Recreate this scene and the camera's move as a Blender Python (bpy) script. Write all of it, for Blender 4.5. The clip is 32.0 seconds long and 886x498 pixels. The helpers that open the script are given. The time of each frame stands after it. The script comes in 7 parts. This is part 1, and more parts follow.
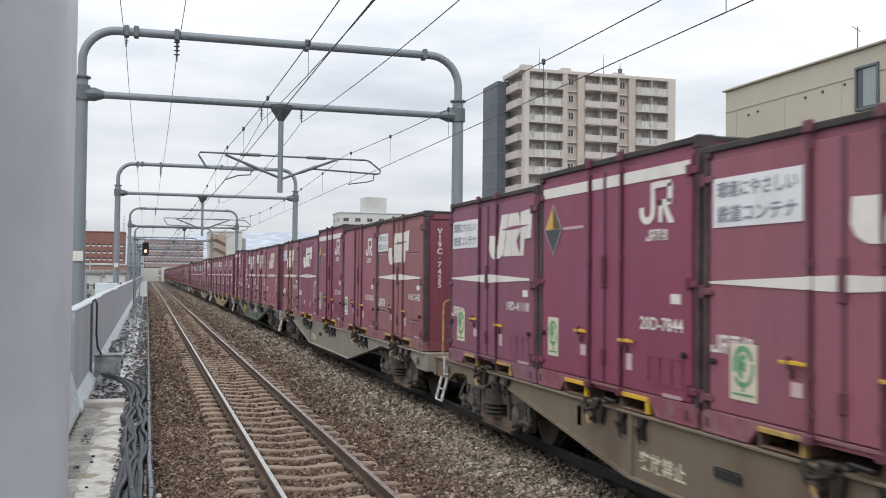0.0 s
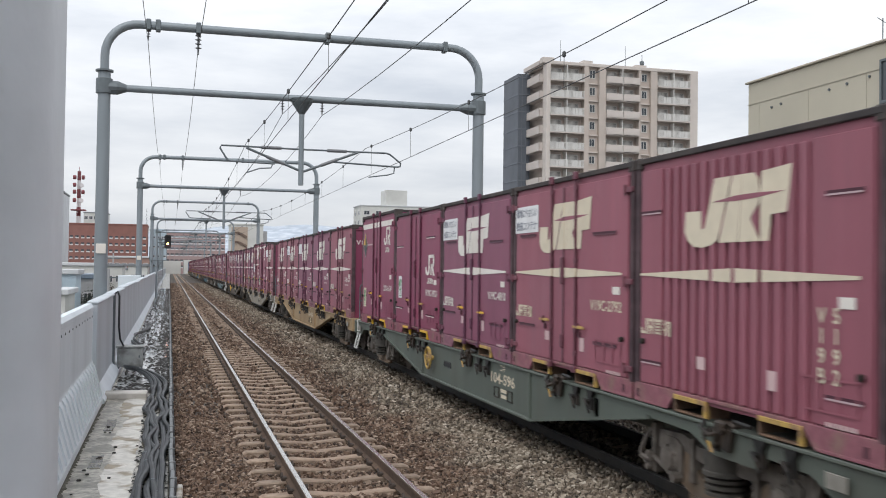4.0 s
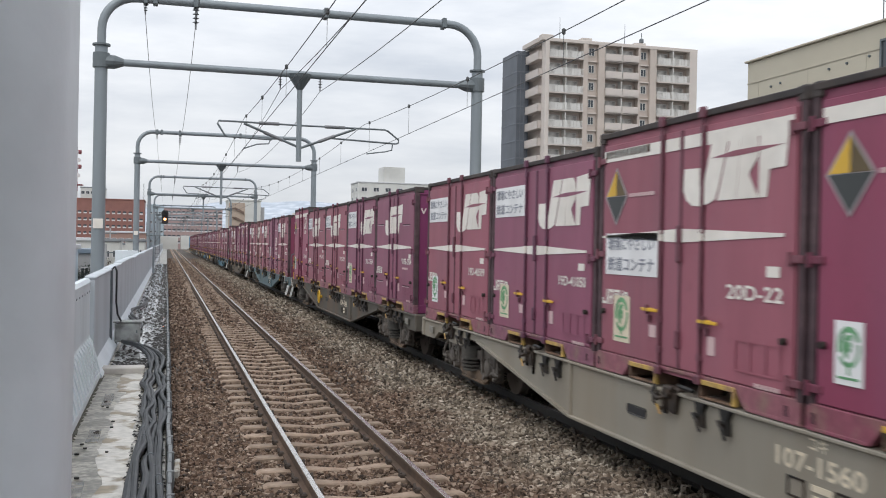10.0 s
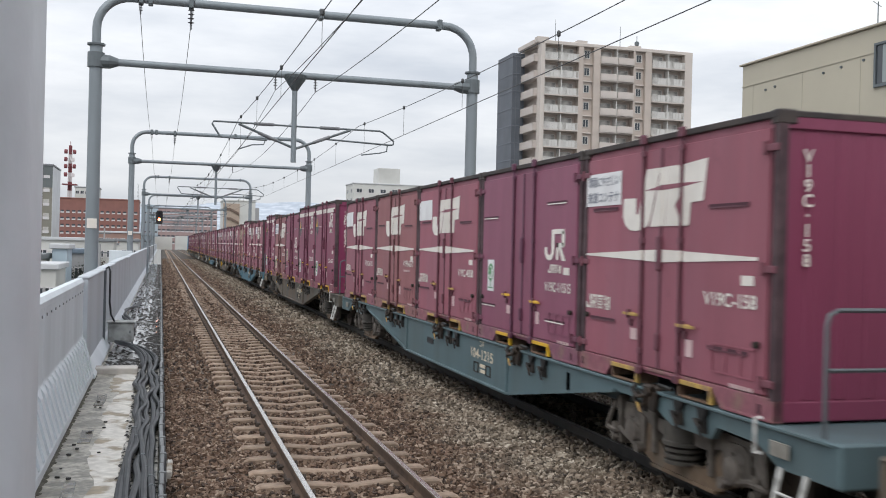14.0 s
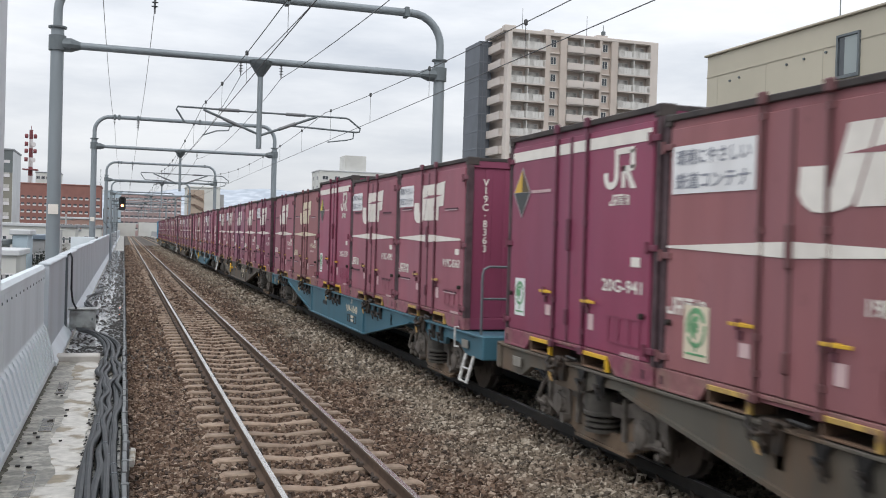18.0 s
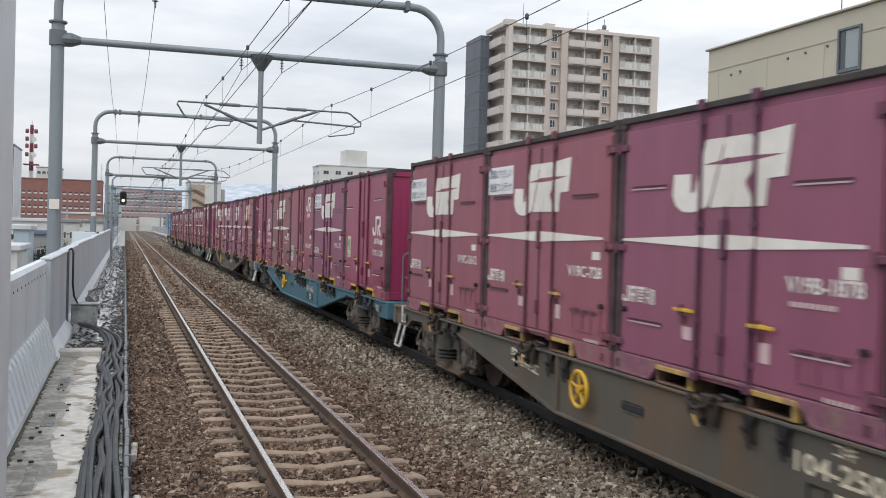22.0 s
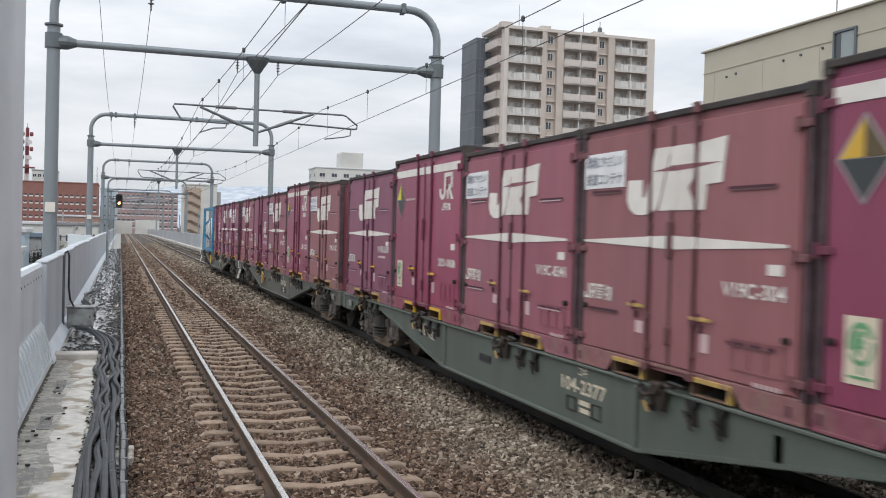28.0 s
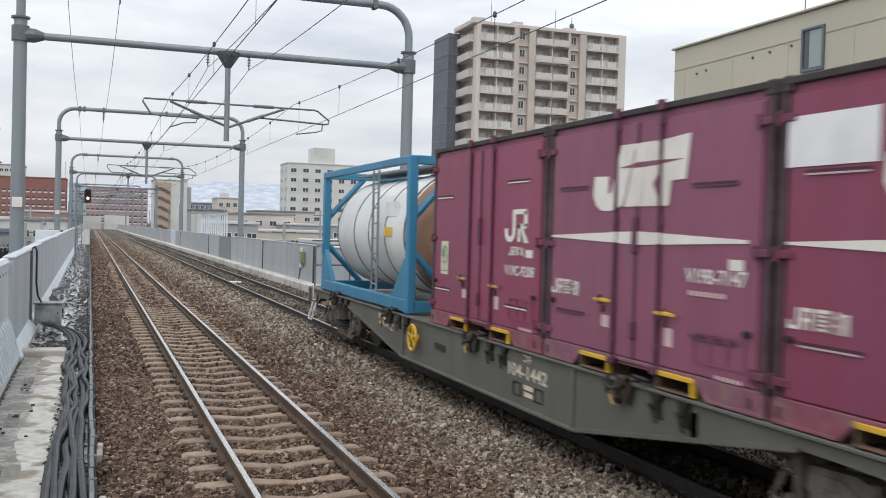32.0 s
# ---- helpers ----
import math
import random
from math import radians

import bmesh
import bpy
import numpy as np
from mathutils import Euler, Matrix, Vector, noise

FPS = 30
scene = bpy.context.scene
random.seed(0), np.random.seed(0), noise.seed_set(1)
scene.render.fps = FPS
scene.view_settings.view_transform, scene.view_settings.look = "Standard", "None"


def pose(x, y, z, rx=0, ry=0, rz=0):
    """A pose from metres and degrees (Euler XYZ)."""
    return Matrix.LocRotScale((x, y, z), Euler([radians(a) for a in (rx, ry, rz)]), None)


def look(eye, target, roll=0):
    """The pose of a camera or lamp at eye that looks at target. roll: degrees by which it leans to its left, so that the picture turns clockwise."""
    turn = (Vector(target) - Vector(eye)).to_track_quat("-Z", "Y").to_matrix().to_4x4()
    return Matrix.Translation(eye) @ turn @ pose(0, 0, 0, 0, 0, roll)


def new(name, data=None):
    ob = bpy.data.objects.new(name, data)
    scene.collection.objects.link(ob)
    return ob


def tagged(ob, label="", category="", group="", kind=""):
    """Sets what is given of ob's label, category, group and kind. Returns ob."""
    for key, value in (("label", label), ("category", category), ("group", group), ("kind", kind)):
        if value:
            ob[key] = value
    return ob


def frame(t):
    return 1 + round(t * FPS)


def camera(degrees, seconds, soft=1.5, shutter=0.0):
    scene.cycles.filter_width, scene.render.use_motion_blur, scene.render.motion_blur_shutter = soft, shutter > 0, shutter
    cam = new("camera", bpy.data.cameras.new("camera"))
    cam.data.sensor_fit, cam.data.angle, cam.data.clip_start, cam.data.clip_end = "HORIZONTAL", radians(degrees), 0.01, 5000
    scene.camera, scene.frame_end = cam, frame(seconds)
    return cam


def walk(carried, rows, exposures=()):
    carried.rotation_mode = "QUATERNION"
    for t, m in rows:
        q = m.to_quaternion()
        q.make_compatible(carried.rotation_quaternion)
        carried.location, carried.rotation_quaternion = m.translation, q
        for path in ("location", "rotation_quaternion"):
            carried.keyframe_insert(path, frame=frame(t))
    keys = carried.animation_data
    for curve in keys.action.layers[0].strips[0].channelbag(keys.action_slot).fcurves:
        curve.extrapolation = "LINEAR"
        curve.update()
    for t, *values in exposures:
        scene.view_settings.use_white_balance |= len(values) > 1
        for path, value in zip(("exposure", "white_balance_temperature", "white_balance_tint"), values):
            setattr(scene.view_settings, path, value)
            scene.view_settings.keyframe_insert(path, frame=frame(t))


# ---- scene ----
cam = camera(48.664, 32.0, soft=1.0, shutter=0.28)
EYE_Z = 2.289
# seconds, sideways sway, pitch, roll, yaw of the hand-held camera
CAMERA_ROWS = [
    (0, -0.0139, 1.476, -0.618, -16.792), (0.5, -0.0041, 1.393, -0.598, -16.652), (1, 0.0049, 1.333, -0.629, -16.767),
    (1.5, 0.0060, 1.35, -0.595, -16.508), (2, 0.0050, 1.313, -0.621, -16.134), (2.5, 0.0057, 1.347, -0.632, -15.993),
    (3, 0.0046, 1.255, -0.638, -15.912), (3.5, 0.0009, 1.108, -0.699, -15.815), (5.5, -0.0042, 1.006, -0.621, -14.854),
    (6, -0.0048, 0.961, -0.583, -14.849), (6.5, -0.0009, 0.796, -0.568, -14.939), (7, -0.0003, 0.585, -0.553, -14.971),
    (7.5, 0.0014, 0.358, -0.715, -15.023), (8, -0.0000, 0.214, -0.699, -14.99), (8.5, -0.0005, -0.044, -1.121, -15.063),
    (9, -0.0009, -0.174, -0.904, -15.265), (9.5, -0.0044, -0.253, -1.087, -15.483), (10, -0.0079, -0.269, -1.117, -15.75),
    (10.5, -0.0046, -0.27, -1.315, -16.01), (11, 0.0002, -0.193, -1.365, -16.016), (11.5, 0.0005, -0.155, -1.262, -16.011),
    (12, -0.0036, -0.128, -1.31, -15.958), (12.5, 0.0003, -0.151, -1.238, -15.865), (13, 0.0026, -0.066, -1.227, -15.89),
    (13.5, 0.0026, -0.163, -1.34, -16.059), (14, 0.0022, -0.169, -1.384, -16.056), (14.5, 0.0033, -0.232, -1.376, -16.131),
    (16.5, -0.0032, -0.656, -1.683, -17.226), (17, -0.0035, -0.702, -1.707, -17.495), (17.5, -0.0008, -0.773, -1.685, -17.805),
    (18, 0.0018, -0.819, -1.664, -18.036), (18.5, 0.0020, -0.864, -1.636, -18.043), (19, 0.0022, -0.867, -1.662, -18.082),
    (19.5, 0.0012, -0.836, -1.608, -17.991), (20, 0.0002, -0.867, -1.662, -18.083), (20.5, -0.0008, -0.892, -1.588, -17.961),
    (21, -0.0019, -0.824, -1.64, -18.051), (21.5, -0.0014, -0.902, -1.579, -18.048), (22, -0.0010, -1.142, -1.601, -17.982),
    (22.5, -0.0005, -1.182, -1.529, -18.142), (23, -0.0001, -1.235, -1.582, -18.356), (23.5, -0.0003, -1.197, -1.582, -18.45),
    (24, -0.0005, -1.191, -1.561, -18.476), (24.5, -0.0007, -1.15, -1.586, -18.535), (25, -0.0009, -1.096, -1.563, -18.517),
    (25.5, -0.0009, -1.049, -1.544, -18.488), (27.5, -0.0030, -1.01, -1.521, -18.288), (28, -0.0060, -1.003, -1.511, -18.202),
    (28.5, -0.0070, -1.038, -1.492, -18.157), (29, -0.0050, -1.045, -1.541, -18.244), (29.5, -0.0090, -1.121, -1.528, -18.261),
    (30, -0.0125, -1.133, -1.541, -18.398), (30.5, -0.0190, -1.135, -1.501, -18.857), (31, -0.0009, -1.183, -1.521, -19.45),
    (31.5, -0.0009, -1.2, -1.508, -19.812), (32, -0.0009, -1.216, -1.544, -19.827),
]
walk(cam, [(t, pose(dx, 0, EYE_Z, 90.15 + p, r, y)) for t, dx, p, r, y in CAMERA_ROWS])

# ---- plan: the line runs straight along y, rail tops at z = 0 ----
NEAR_X, FAR_X = 1.95, 5.92          # track centres
GAUGE = 1.067
LINE_END = 330.0
GROUND_Z = -7.0

# ---- sky and sun ----
world = bpy.data.worlds.new("world")
scene.world = world
world.use_nodes = True
wt = world.node_tree
wt.nodes.clear()
w_out = wt.nodes.new("ShaderNodeOutputWorld")
w_bg = wt.nodes.new("ShaderNodeBackground")
w_sky = wt.nodes.new("ShaderNodeTexSky")
w_sky.sky_type, w_sky.sun_disc = "NISHITA", False
w_sky.sun_elevation, w_sky.sun_rotation = radians(48), radians(215)
w_tc = wt.nodes.new("ShaderNodeTexCoord")
w_map = wt.nodes.new("ShaderNodeMapping")
w_map.inputs["Scale"].default_value = (1.6, 1.6, 7.0)
w_noise = wt.nodes.new("ShaderNodeTexNoise")
w_noise.inputs["Scale"].default_value = 2.2
w_noise.inputs["Detail"].default_value = 7
w_noise.inputs["Roughness"].default_value = 0.55
w_ramp = wt.nodes.new("ShaderNodeValToRGB")
w_ramp.color_ramp.elements[0].position, w_ramp.color_ramp.elements[0].color = 0.30, (7.0, 7.5, 8.3, 1)
w_ramp.color_ramp.elements[1].position, w_ramp.color_ramp.elements[1].color = 0.64, (10.7, 10.95, 11.35, 1)
w_mix = wt.nodes.new("ShaderNodeMixRGB")
w_mix.inputs["Fac"].default_value = 0.94
wt.links.new(w_tc.outputs["Generated"], w_map.inputs["Vector"])
wt.links.new(w_map.outputs["Vector"], w_noise.inputs["Vector"])
wt.links.new(w_noise.outputs["Fac"], w_ramp.inputs["Fac"])
wt.links.new(w_sky.outputs["Color"], w_mix.inputs["Color1"])
wt.links.new(w_ramp.outputs["Color"], w_mix.inputs["Color2"])
# an overcast sky grows brighter towards the zenith
w_sep = wt.nodes.new("ShaderNodeSeparateXYZ")
w_rise = wt.nodes.new("ShaderNodeMapRange")
w_rise.inputs["From Min"].default_value, w_rise.inputs["From Max"].default_value = 0.0, 0.55
w_rise.inputs["To Min"].default_value, w_rise.inputs["To Max"].default_value = 0.66, 1.30
w_mul = wt.nodes.new("ShaderNodeVectorMath")
w_mul.operation = "SCALE"
wt.links.new(w_tc.outputs["Generated"], w_sep.inputs["Vector"])
wt.links.new(w_sep.outputs["Z"], w_rise.inputs["Value"])
wt.links.new(w_mix.outputs["Color"], w_mul.inputs[0])
wt.links.new(w_rise.outputs["Result"], w_mul.inputs["Scale"])
wt.links.new(w_mul.outputs["Vector"], w_bg.inputs["Color"])
w_bg.inputs["Strength"].default_value = 0.1
wt.links.new(w_bg.outputs["Background"], w_out.inputs["Surface"])
sun = new("sun", bpy.data.lights.new("sun", "SUN"))
sun.data.energy, sun.data.angle, sun.data.color = 0.9, radians(30), (1.0, 0.97, 0.93)
sun.matrix_world = look((0, 0, 30), (12, 22, 0))
scene.view_settings.exposure = 0.16


# ---- materials ----
def material(name, colour, rough=0.7, metal=0.0, spread=0.0, scale=3.0, stain=None, stain_scale=0.8, stain_amount=0.5,
             bump=0.0, bump_scale=40.0, glow=None, vary=0.0, island=0.0, streak=False, scuff=None, stain_edge=(0.46, 0.68)):
    """Paint, stone or metal with grain, stains of a second colour and fine relief."""
    m = bpy.data.materials.new(name)
    m.use_nodes = True
    nt = m.node_tree
    b = nt.nodes["Principled BSDF"]
    b.inputs["Roughness"].default_value, b.inputs["Metallic"].default_value = rough, metal
    col = nt.nodes.new("ShaderNodeRGB")
    col.outputs[0].default_value = (*colour, 1)
    out = col.outputs[0]
    tc = nt.nodes.new("ShaderNodeTexCoord")

    def noise_node(sc, detail=5):
        n = nt.nodes.new("ShaderNodeTexNoise")
        n.inputs["Scale"].default_value, n.inputs["Detail"].default_value = sc, detail
        if streak:
            mp = nt.nodes.new("ShaderNodeMapping")
            mp.inputs["Scale"].default_value = (1, 1, 0.18)
            nt.links.new(tc.outputs["Object"], mp.inputs["Vector"])
            nt.links.new(mp.outputs["Vector"], n.inputs["Vector"])
        else:
            nt.links.new(tc.outputs["Object"], n.inputs["Vector"])
        return n

    def mixer(kind, fac, a, bb):
        x = nt.nodes.new("ShaderNodeMixRGB")
        x.blend_type = kind
        if isinstance(fac, float):
            x.inputs[0].default_value = fac
        else:
            nt.links.new(fac, x.inputs[0])
        nt.links.new(a, x.inputs[1])
        if isinstance(bb, tuple):
            x.inputs[2].default_value = (*bb, 1)
        else:
            nt.links.new(bb, x.inputs[2])
        return x.outputs[0]

    if stain:
        n = noise_node(stain_scale, 6)
        r = nt.nodes.new("ShaderNodeMapRange")
        r.inputs["From Min"].default_value, r.inputs["From Max"].default_value = stain_edge
        r.inputs["To Max"].default_value = stain_amount
        nt.links.new(n.outputs["Fac"], r.inputs["Value"])
        out = mixer("MIX", r.outputs["Result"], out, stain)
    if spread:
        n = noise_node(scale)
        r = nt.nodes.new("ShaderNodeMapRange")
        r.inputs["From Min"].default_value, r.inputs["From Max"].default_value = 0.3, 0.7
        r.inputs["To Min"].default_value, r.inputs["To Max"].default_value = 1 - spread, 1 + spread
        nt.links.new(n.outputs["Fac"], r.inputs["Value"])
        out = mixer("MULTIPLY", 1.0, out, r.outputs["Result"])
    if scuff:
        n = nt.nodes.new("ShaderNodeTexNoise")
        n.inputs["Scale"].default_value, n.inputs["Detail"].default_value, n.inputs["Roughness"].default_value = scuff[1], 8, 0.7
        nt.links.new(tc.outputs["Object"], n.inputs["Vector"])
        r = nt.nodes.new("ShaderNodeMapRange")
        r.inputs["From Min"].default_value, r.inputs["From Max"].default_value = 0.60, 0.74
        r.inputs["To Max"].default_value = scuff[2]
        nt.links.new(n.outputs["Fac"], r.inputs["Value"])
        out = mixer("MIX", r.outputs["Result"], out, scuff[0])
    for amount, kind, socket in ((vary, "ShaderNodeObjectInfo", "Random"), (island, "ShaderNodeNewGeometry", "Random Per Island")):
        if amount:
            n = nt.nodes.new(kind)
            r = nt.nodes.new("ShaderNodeMapRange")
            r.inputs["To Min"].default_value, r.inputs["To Max"].default_value = 1 - amount, 1 + amount
            nt.links.new(n.outputs[socket], r.inputs["Value"])
            out = mixer("MULTIPLY", 1.0, out, r.outputs["Result"])
    nt.links.new(out, b.inputs["Base Color"])
    if bump:
        n = noise_node(bump_scale, 4)
        bp = nt.nodes.new("ShaderNodeBump")
        bp.inputs["Strength"].default_value, bp.inputs["Distance"].default_value = bump, 0.01
        nt.links.new(n.outputs["Fac"], bp.inputs["Height"])
        nt.links.new(bp.outputs["Normal"], b.inputs["Normal"])
    if glow:
        b.inputs["Emission Color"].default_value = (*glow[0], 1)
        b.inputs["Emission Strength"].default_value = glow[1]
    return m


def paint(name, colour, **kw):
    a = dict(rough=0.5, spread=0.1, scale=1.4, stain=tuple(c * 0.55 + 0.03 for c in colour), stain_scale=1.1, stain_amount=0.45, bump=0.06, bump_scale=9, streak=True)
    a.update(kw)
    return material(name, colour, **a)


def wine(name, colour, worn, **kw):
    """Container paint that fades and chalks in upright streaks, door by door a little different."""
    return paint(name, colour, stain=worn, stain_scale=1.5, stain_amount=0.75, spread=0.09, scale=3.2, vary=0.07, scuff=(tuple(c * 0.45 + 0.01 for c in colour), 2.6, 0.55), **kw)


# container paints: fresh, weathered, brown-faded, violet, bright
WINE = {
    "fresh": wine("wine_paint", (0.248, 0.045, 0.094), (0.215, 0.057, 0.108)),
    "worn": wine("worn_wine_paint", (0.305, 0.097, 0.130), (0.24, 0.099, 0.130), rough=0.6),
    "brown": wine("brown_faded_wine_paint", (0.292, 0.114, 0.121), (0.25, 0.11, 0.127), rough=0.65),
    "violet": wine("violet_wine_paint", (0.252, 0.077, 0.129), (0.23, 0.081, 0.122), rough=0.55),
    "bright": wine("bright_wine_paint", (0.288, 0.046, 0.097), (0.265, 0.062, 0.115), rough=0.42),
}
# bars darker than the doors: their shadowy look is put into the paint
ROD = {k: paint('locking_bar_' + k, c, rough=0.6) for k, c in dict(fresh=(0.115, 0.028, 0.052), worn=(0.135, 0.045, 0.064), brown=(0.135, 0.055, 0.058), violet=(0.11, 0.036, 0.068), bright=(0.13, 0.024, 0.05)).items()}
# body paint taken darker: the shading on the hinges is put into the colour
HINGE = {k: paint("hinge_" + k, c, rough=0.65) for k, c in dict(fresh=(0.165, 0.038, 0.068), worn=(0.19, 0.066, 0.088), brown=(0.185, 0.078, 0.083), violet=(0.16, 0.053, 0.086), bright=(0.185, 0.036, 0.068)).items()}
SKIRT_PAINT = {k: paint('bottom_rail_' + k, c, rough=0.65, stain=(0.20, 0.135, 0.105), stain_scale=6, stain_amount=0.7, spread=0.2, scale=12, streak=False, scuff=((0.07, 0.05, 0.045), 9.0, 0.7)) for k, c in dict(fresh=(0.24, 0.068, 0.10), worn=(0.27, 0.10, 0.125), brown=(0.26, 0.115, 0.115), violet=(0.23, 0.09, 0.13), bright=(0.26, 0.06, 0.095)).items()}
WINE_END = {k: paint("end_" + k, c, stain=tuple(q * 0.8 for q in c)) for k, c in dict(fresh=(0.22, 0.036, 0.095), worn=(0.23, 0.05, 0.10), brown=(0.23, 0.065, 0.09),
                                                      violet=(0.20, 0.04, 0.12), bright=(0.27, 0.028, 0.09)).items()}
WHITE = material("white_marking", (0.78, 0.74, 0.68), 0.6, spread=0.06, scale=5, stain=(0.5, 0.44, 0.38), stain_amount=0.35)
CREAM = material("yellowed_marking", (0.68, 0.60, 0.46), 0.65, spread=0.06, scale=5)
PANEL = material("sticker_panel", (0.80, 0.80, 0.80), 0.45, spread=0.03, scale=4, stain=(0.62, 0.60, 0.60), stain_scale=3, stain_amount=0.4)
PANEL_TEXT = material("faded_print", (0.25, 0.26, 0.30), 0.6)
GREEN_MARK = material("green_print", (0.13, 0.33, 0.16), 0.6, spread=0.25, scale=12)
YELLOW = material("yellow_paint", (0.70, 0.42, 0.03), 0.5, spread=0.1, stain=(0.3, 0.2, 0.06), stain_amount=0.5)
DARK_MARK = material("dark_print", (0.035, 0.04, 0.04), 0.5)
PINK = material("faded_label", (0.62, 0.45, 0.45), 0.6)
ORANGE = material("rust_orange_print", (0.42, 0.14, 0.05), 0.6)
WORN_YELLOW = material("worn_yellow_paint", (0.50, 0.33, 0.09), 0.65, spread=0.2, scale=9, stain=(0.24, 0.14, 0.10), stain_scale=7, stain_amount=0.9)
LEMON = material("lemon_print", (0.70, 0.62, 0.03), 0.5, spread=0.06)
DIAMOND_EDGE = material("silver_edge", (0.34, 0.30, 0.31), 0.5, spread=0.08)
DIAMOND_BROWN = material("faded_black_print", (0.10, 0.07, 0.03), 0.6, spread=0.1)
VENT_DARK = material("vent_gap", (0.07, 0.022, 0.035), 0.8)
SLOT_LIP = material("slot_lip", (0.52, 0.38, 0.40), 0.6)
BLACK_IRON = material("black_iron", (0.016, 0.015, 0.0145), 0.6, 0.2, spread=0.3, scale=6, stain=(0.09, 0.06, 0.04), stain_scale=3, bump=0.2)
# corner posts far darker than the container paint
CORNER_DARK = material("dark_corner_post", (0.062, 0.036, 0.043), 0.75, spread=0.3, scale=5, stain=(0.13, 0.085, 0.09), stain_scale=2.5, stain_amount=0.6)
ROOF_EDGE = material("dirty_roof_edge", (0.04, 0.034, 0.034), 0.8, spread=0.25, scale=3, stain=(0.12, 0.09, 0.07))
RUST = material("rusty_iron", (0.13, 0.085, 0.06), 0.8, 0.1, spread=0.3, scale=5, stain=(0.2, 0.11, 0.06), stain_scale=2, bump=0.2)
WAGON_PAINT = {
    "tan": paint("tan_wagon_paint", (0.375, 0.265, 0.145), stain=(0.25, 0.15, 0.075), stain_scale=1.8, stain_amount=0.7, rough=0.65),
    "buff": paint("buff_wagon_paint", (0.19, 0.15, 0.105), stain=(0.125, 0.08, 0.05), stain_scale=1.8, stain_amount=0.7, rough=0.7),
    "grey": paint("grey_wagon_paint", (0.275, 0.25, 0.205), stain=(0.24, 0.19, 0.13), rough=0.65),
    "olive": paint("olive_wagon_paint", (0.10, 0.09, 0.073), stain=(0.15, 0.085, 0.045), stain_scale=1.6, stain_amount=0.8, rough=0.75),
    "green": paint("green_grey_wagon_paint", (0.105, 0.125, 0.105), stain=(0.08, 0.075, 0.06), rough=0.65),
    "teal": paint("teal_grey_wagon_paint", (0.10, 0.155, 0.17), stain=(0.08, 0.095, 0.09), rough=0.6),
    "blue": paint("blue_wagon_paint", (0.05, 0.145, 0.195), stain=(0.06, 0.10, 0.12), rough=0.55),
    "dark": paint("dark_grey_wagon_paint", (0.118, 0.117, 0.098), stain=(0.085, 0.073, 0.058), rough=0.7),
}
BOGIE_GREY = material("dusty_bogie_iron", (0.15, 0.13, 0.112), 0.8, 0.1, spread=0.35, scale=7, stain=(0.06, 0.05, 0.042), stain_scale=4, bump=0.25)
BOGIE_RUST = material("rust_dusted_iron", (0.17, 0.118, 0.078), 0.85, 0.05, spread=0.3, scale=6, stain=(0.10, 0.085, 0.068), stain_scale=3, stain_amount=0.8, bump=0.2)
SPRING_IRON = material("dusty_spring_pot", (0.075, 0.068, 0.058), 0.75, 0.1, spread=0.3, scale=6, stain=(0.035, 0.032, 0.03), stain_scale=4, bump=0.15)
TREAD = material("wheel_steel", (0.14, 0.125, 0.115), 0.45, 0.7, spread=0.2)
TANK_BLUE = paint("tank_frame_blue", (0.035, 0.20, 0.34), stain=(0.05, 0.14, 0.2), stain_amount=0.3)
TANK_WHITE = material("tank_white", (0.70, 0.70, 0.68), 0.4, spread=0.05, scale=2, stain=(0.55, 0.5, 0.42), stain_scale=1.5, stain_amount=0.3)
TANK_END = material("tank_end_tan", (0.34, 0.20, 0.12), 0.6, spread=0.1)
STEP_PAINT = material("scuffed_white_iron", (0.62, 0.62, 0.60), 0.6, spread=0.2, scale=9, stain=(0.2, 0.19, 0.17), stain_scale=8, stain_amount=0.8)
STEEL_POLE = material("galvanised_pole", (0.235, 0.265, 0.285), 0.5, 0.25, spread=0.07, scale=2.5, stain=(0.17, 0.19, 0.2), stain_amount=0.4, bump=0.05, streak=True)
POLE_FITTING = material("pole_fitting", (0.14, 0.16, 0.17), 0.5, 0.4, spread=0.15)
WIRE = material("wire", (0.085, 0.088, 0.09), 0.6, 0.3)
INSULATOR = material("insulator", (0.16, 0.165, 0.175), 0.35)
MOSS_DIRT = material("mossy_dirt", (0.06, 0.056, 0.04), 0.9, spread=0.4, scale=14, stain=(0.13, 0.12, 0.10), stain_scale=6, stain_amount=0.7, bump=0.4)
CONCRETE_DRY = material("pale_concrete", (0.56, 0.53, 0.49), 0.75, spread=0.12, scale=2, stain=(0.24, 0.22, 0.19), stain_scale=1.4, stain_amount=0.7, bump=0.15, bump_scale=40)
WALK_PALE = material("blotched_pale_concrete", (0.52, 0.495, 0.45), 0.5, spread=0.2, scale=9, stain=(0.22, 0.175, 0.11), stain_scale=2.6, stain_amount=0.95, stain_edge=(0.49, 0.58), bump=0.15, bump_scale=25, scuff=((0.11, 0.095, 0.07), 6.0, 0.95))
WALK_WET = material("damp_walkway_concrete", (0.15, 0.138, 0.108), 0.32, spread=0.5, scale=16, stain=(0.34, 0.315, 0.265), stain_scale=4.0, stain_amount=0.85, stain_edge=(0.46, 0.57), bump=0.1, bump_scale=20, scuff=((0.06, 0.052, 0.036), 5.0, 0.95))
WET_PATCH = material("dark_wet_patch", (0.11, 0.10, 0.08), 0.2, spread=0.5, scale=9, stain=(0.24, 0.22, 0.18), stain_scale=5, stain_amount=0.8, stain_edge=(0.48, 0.58))
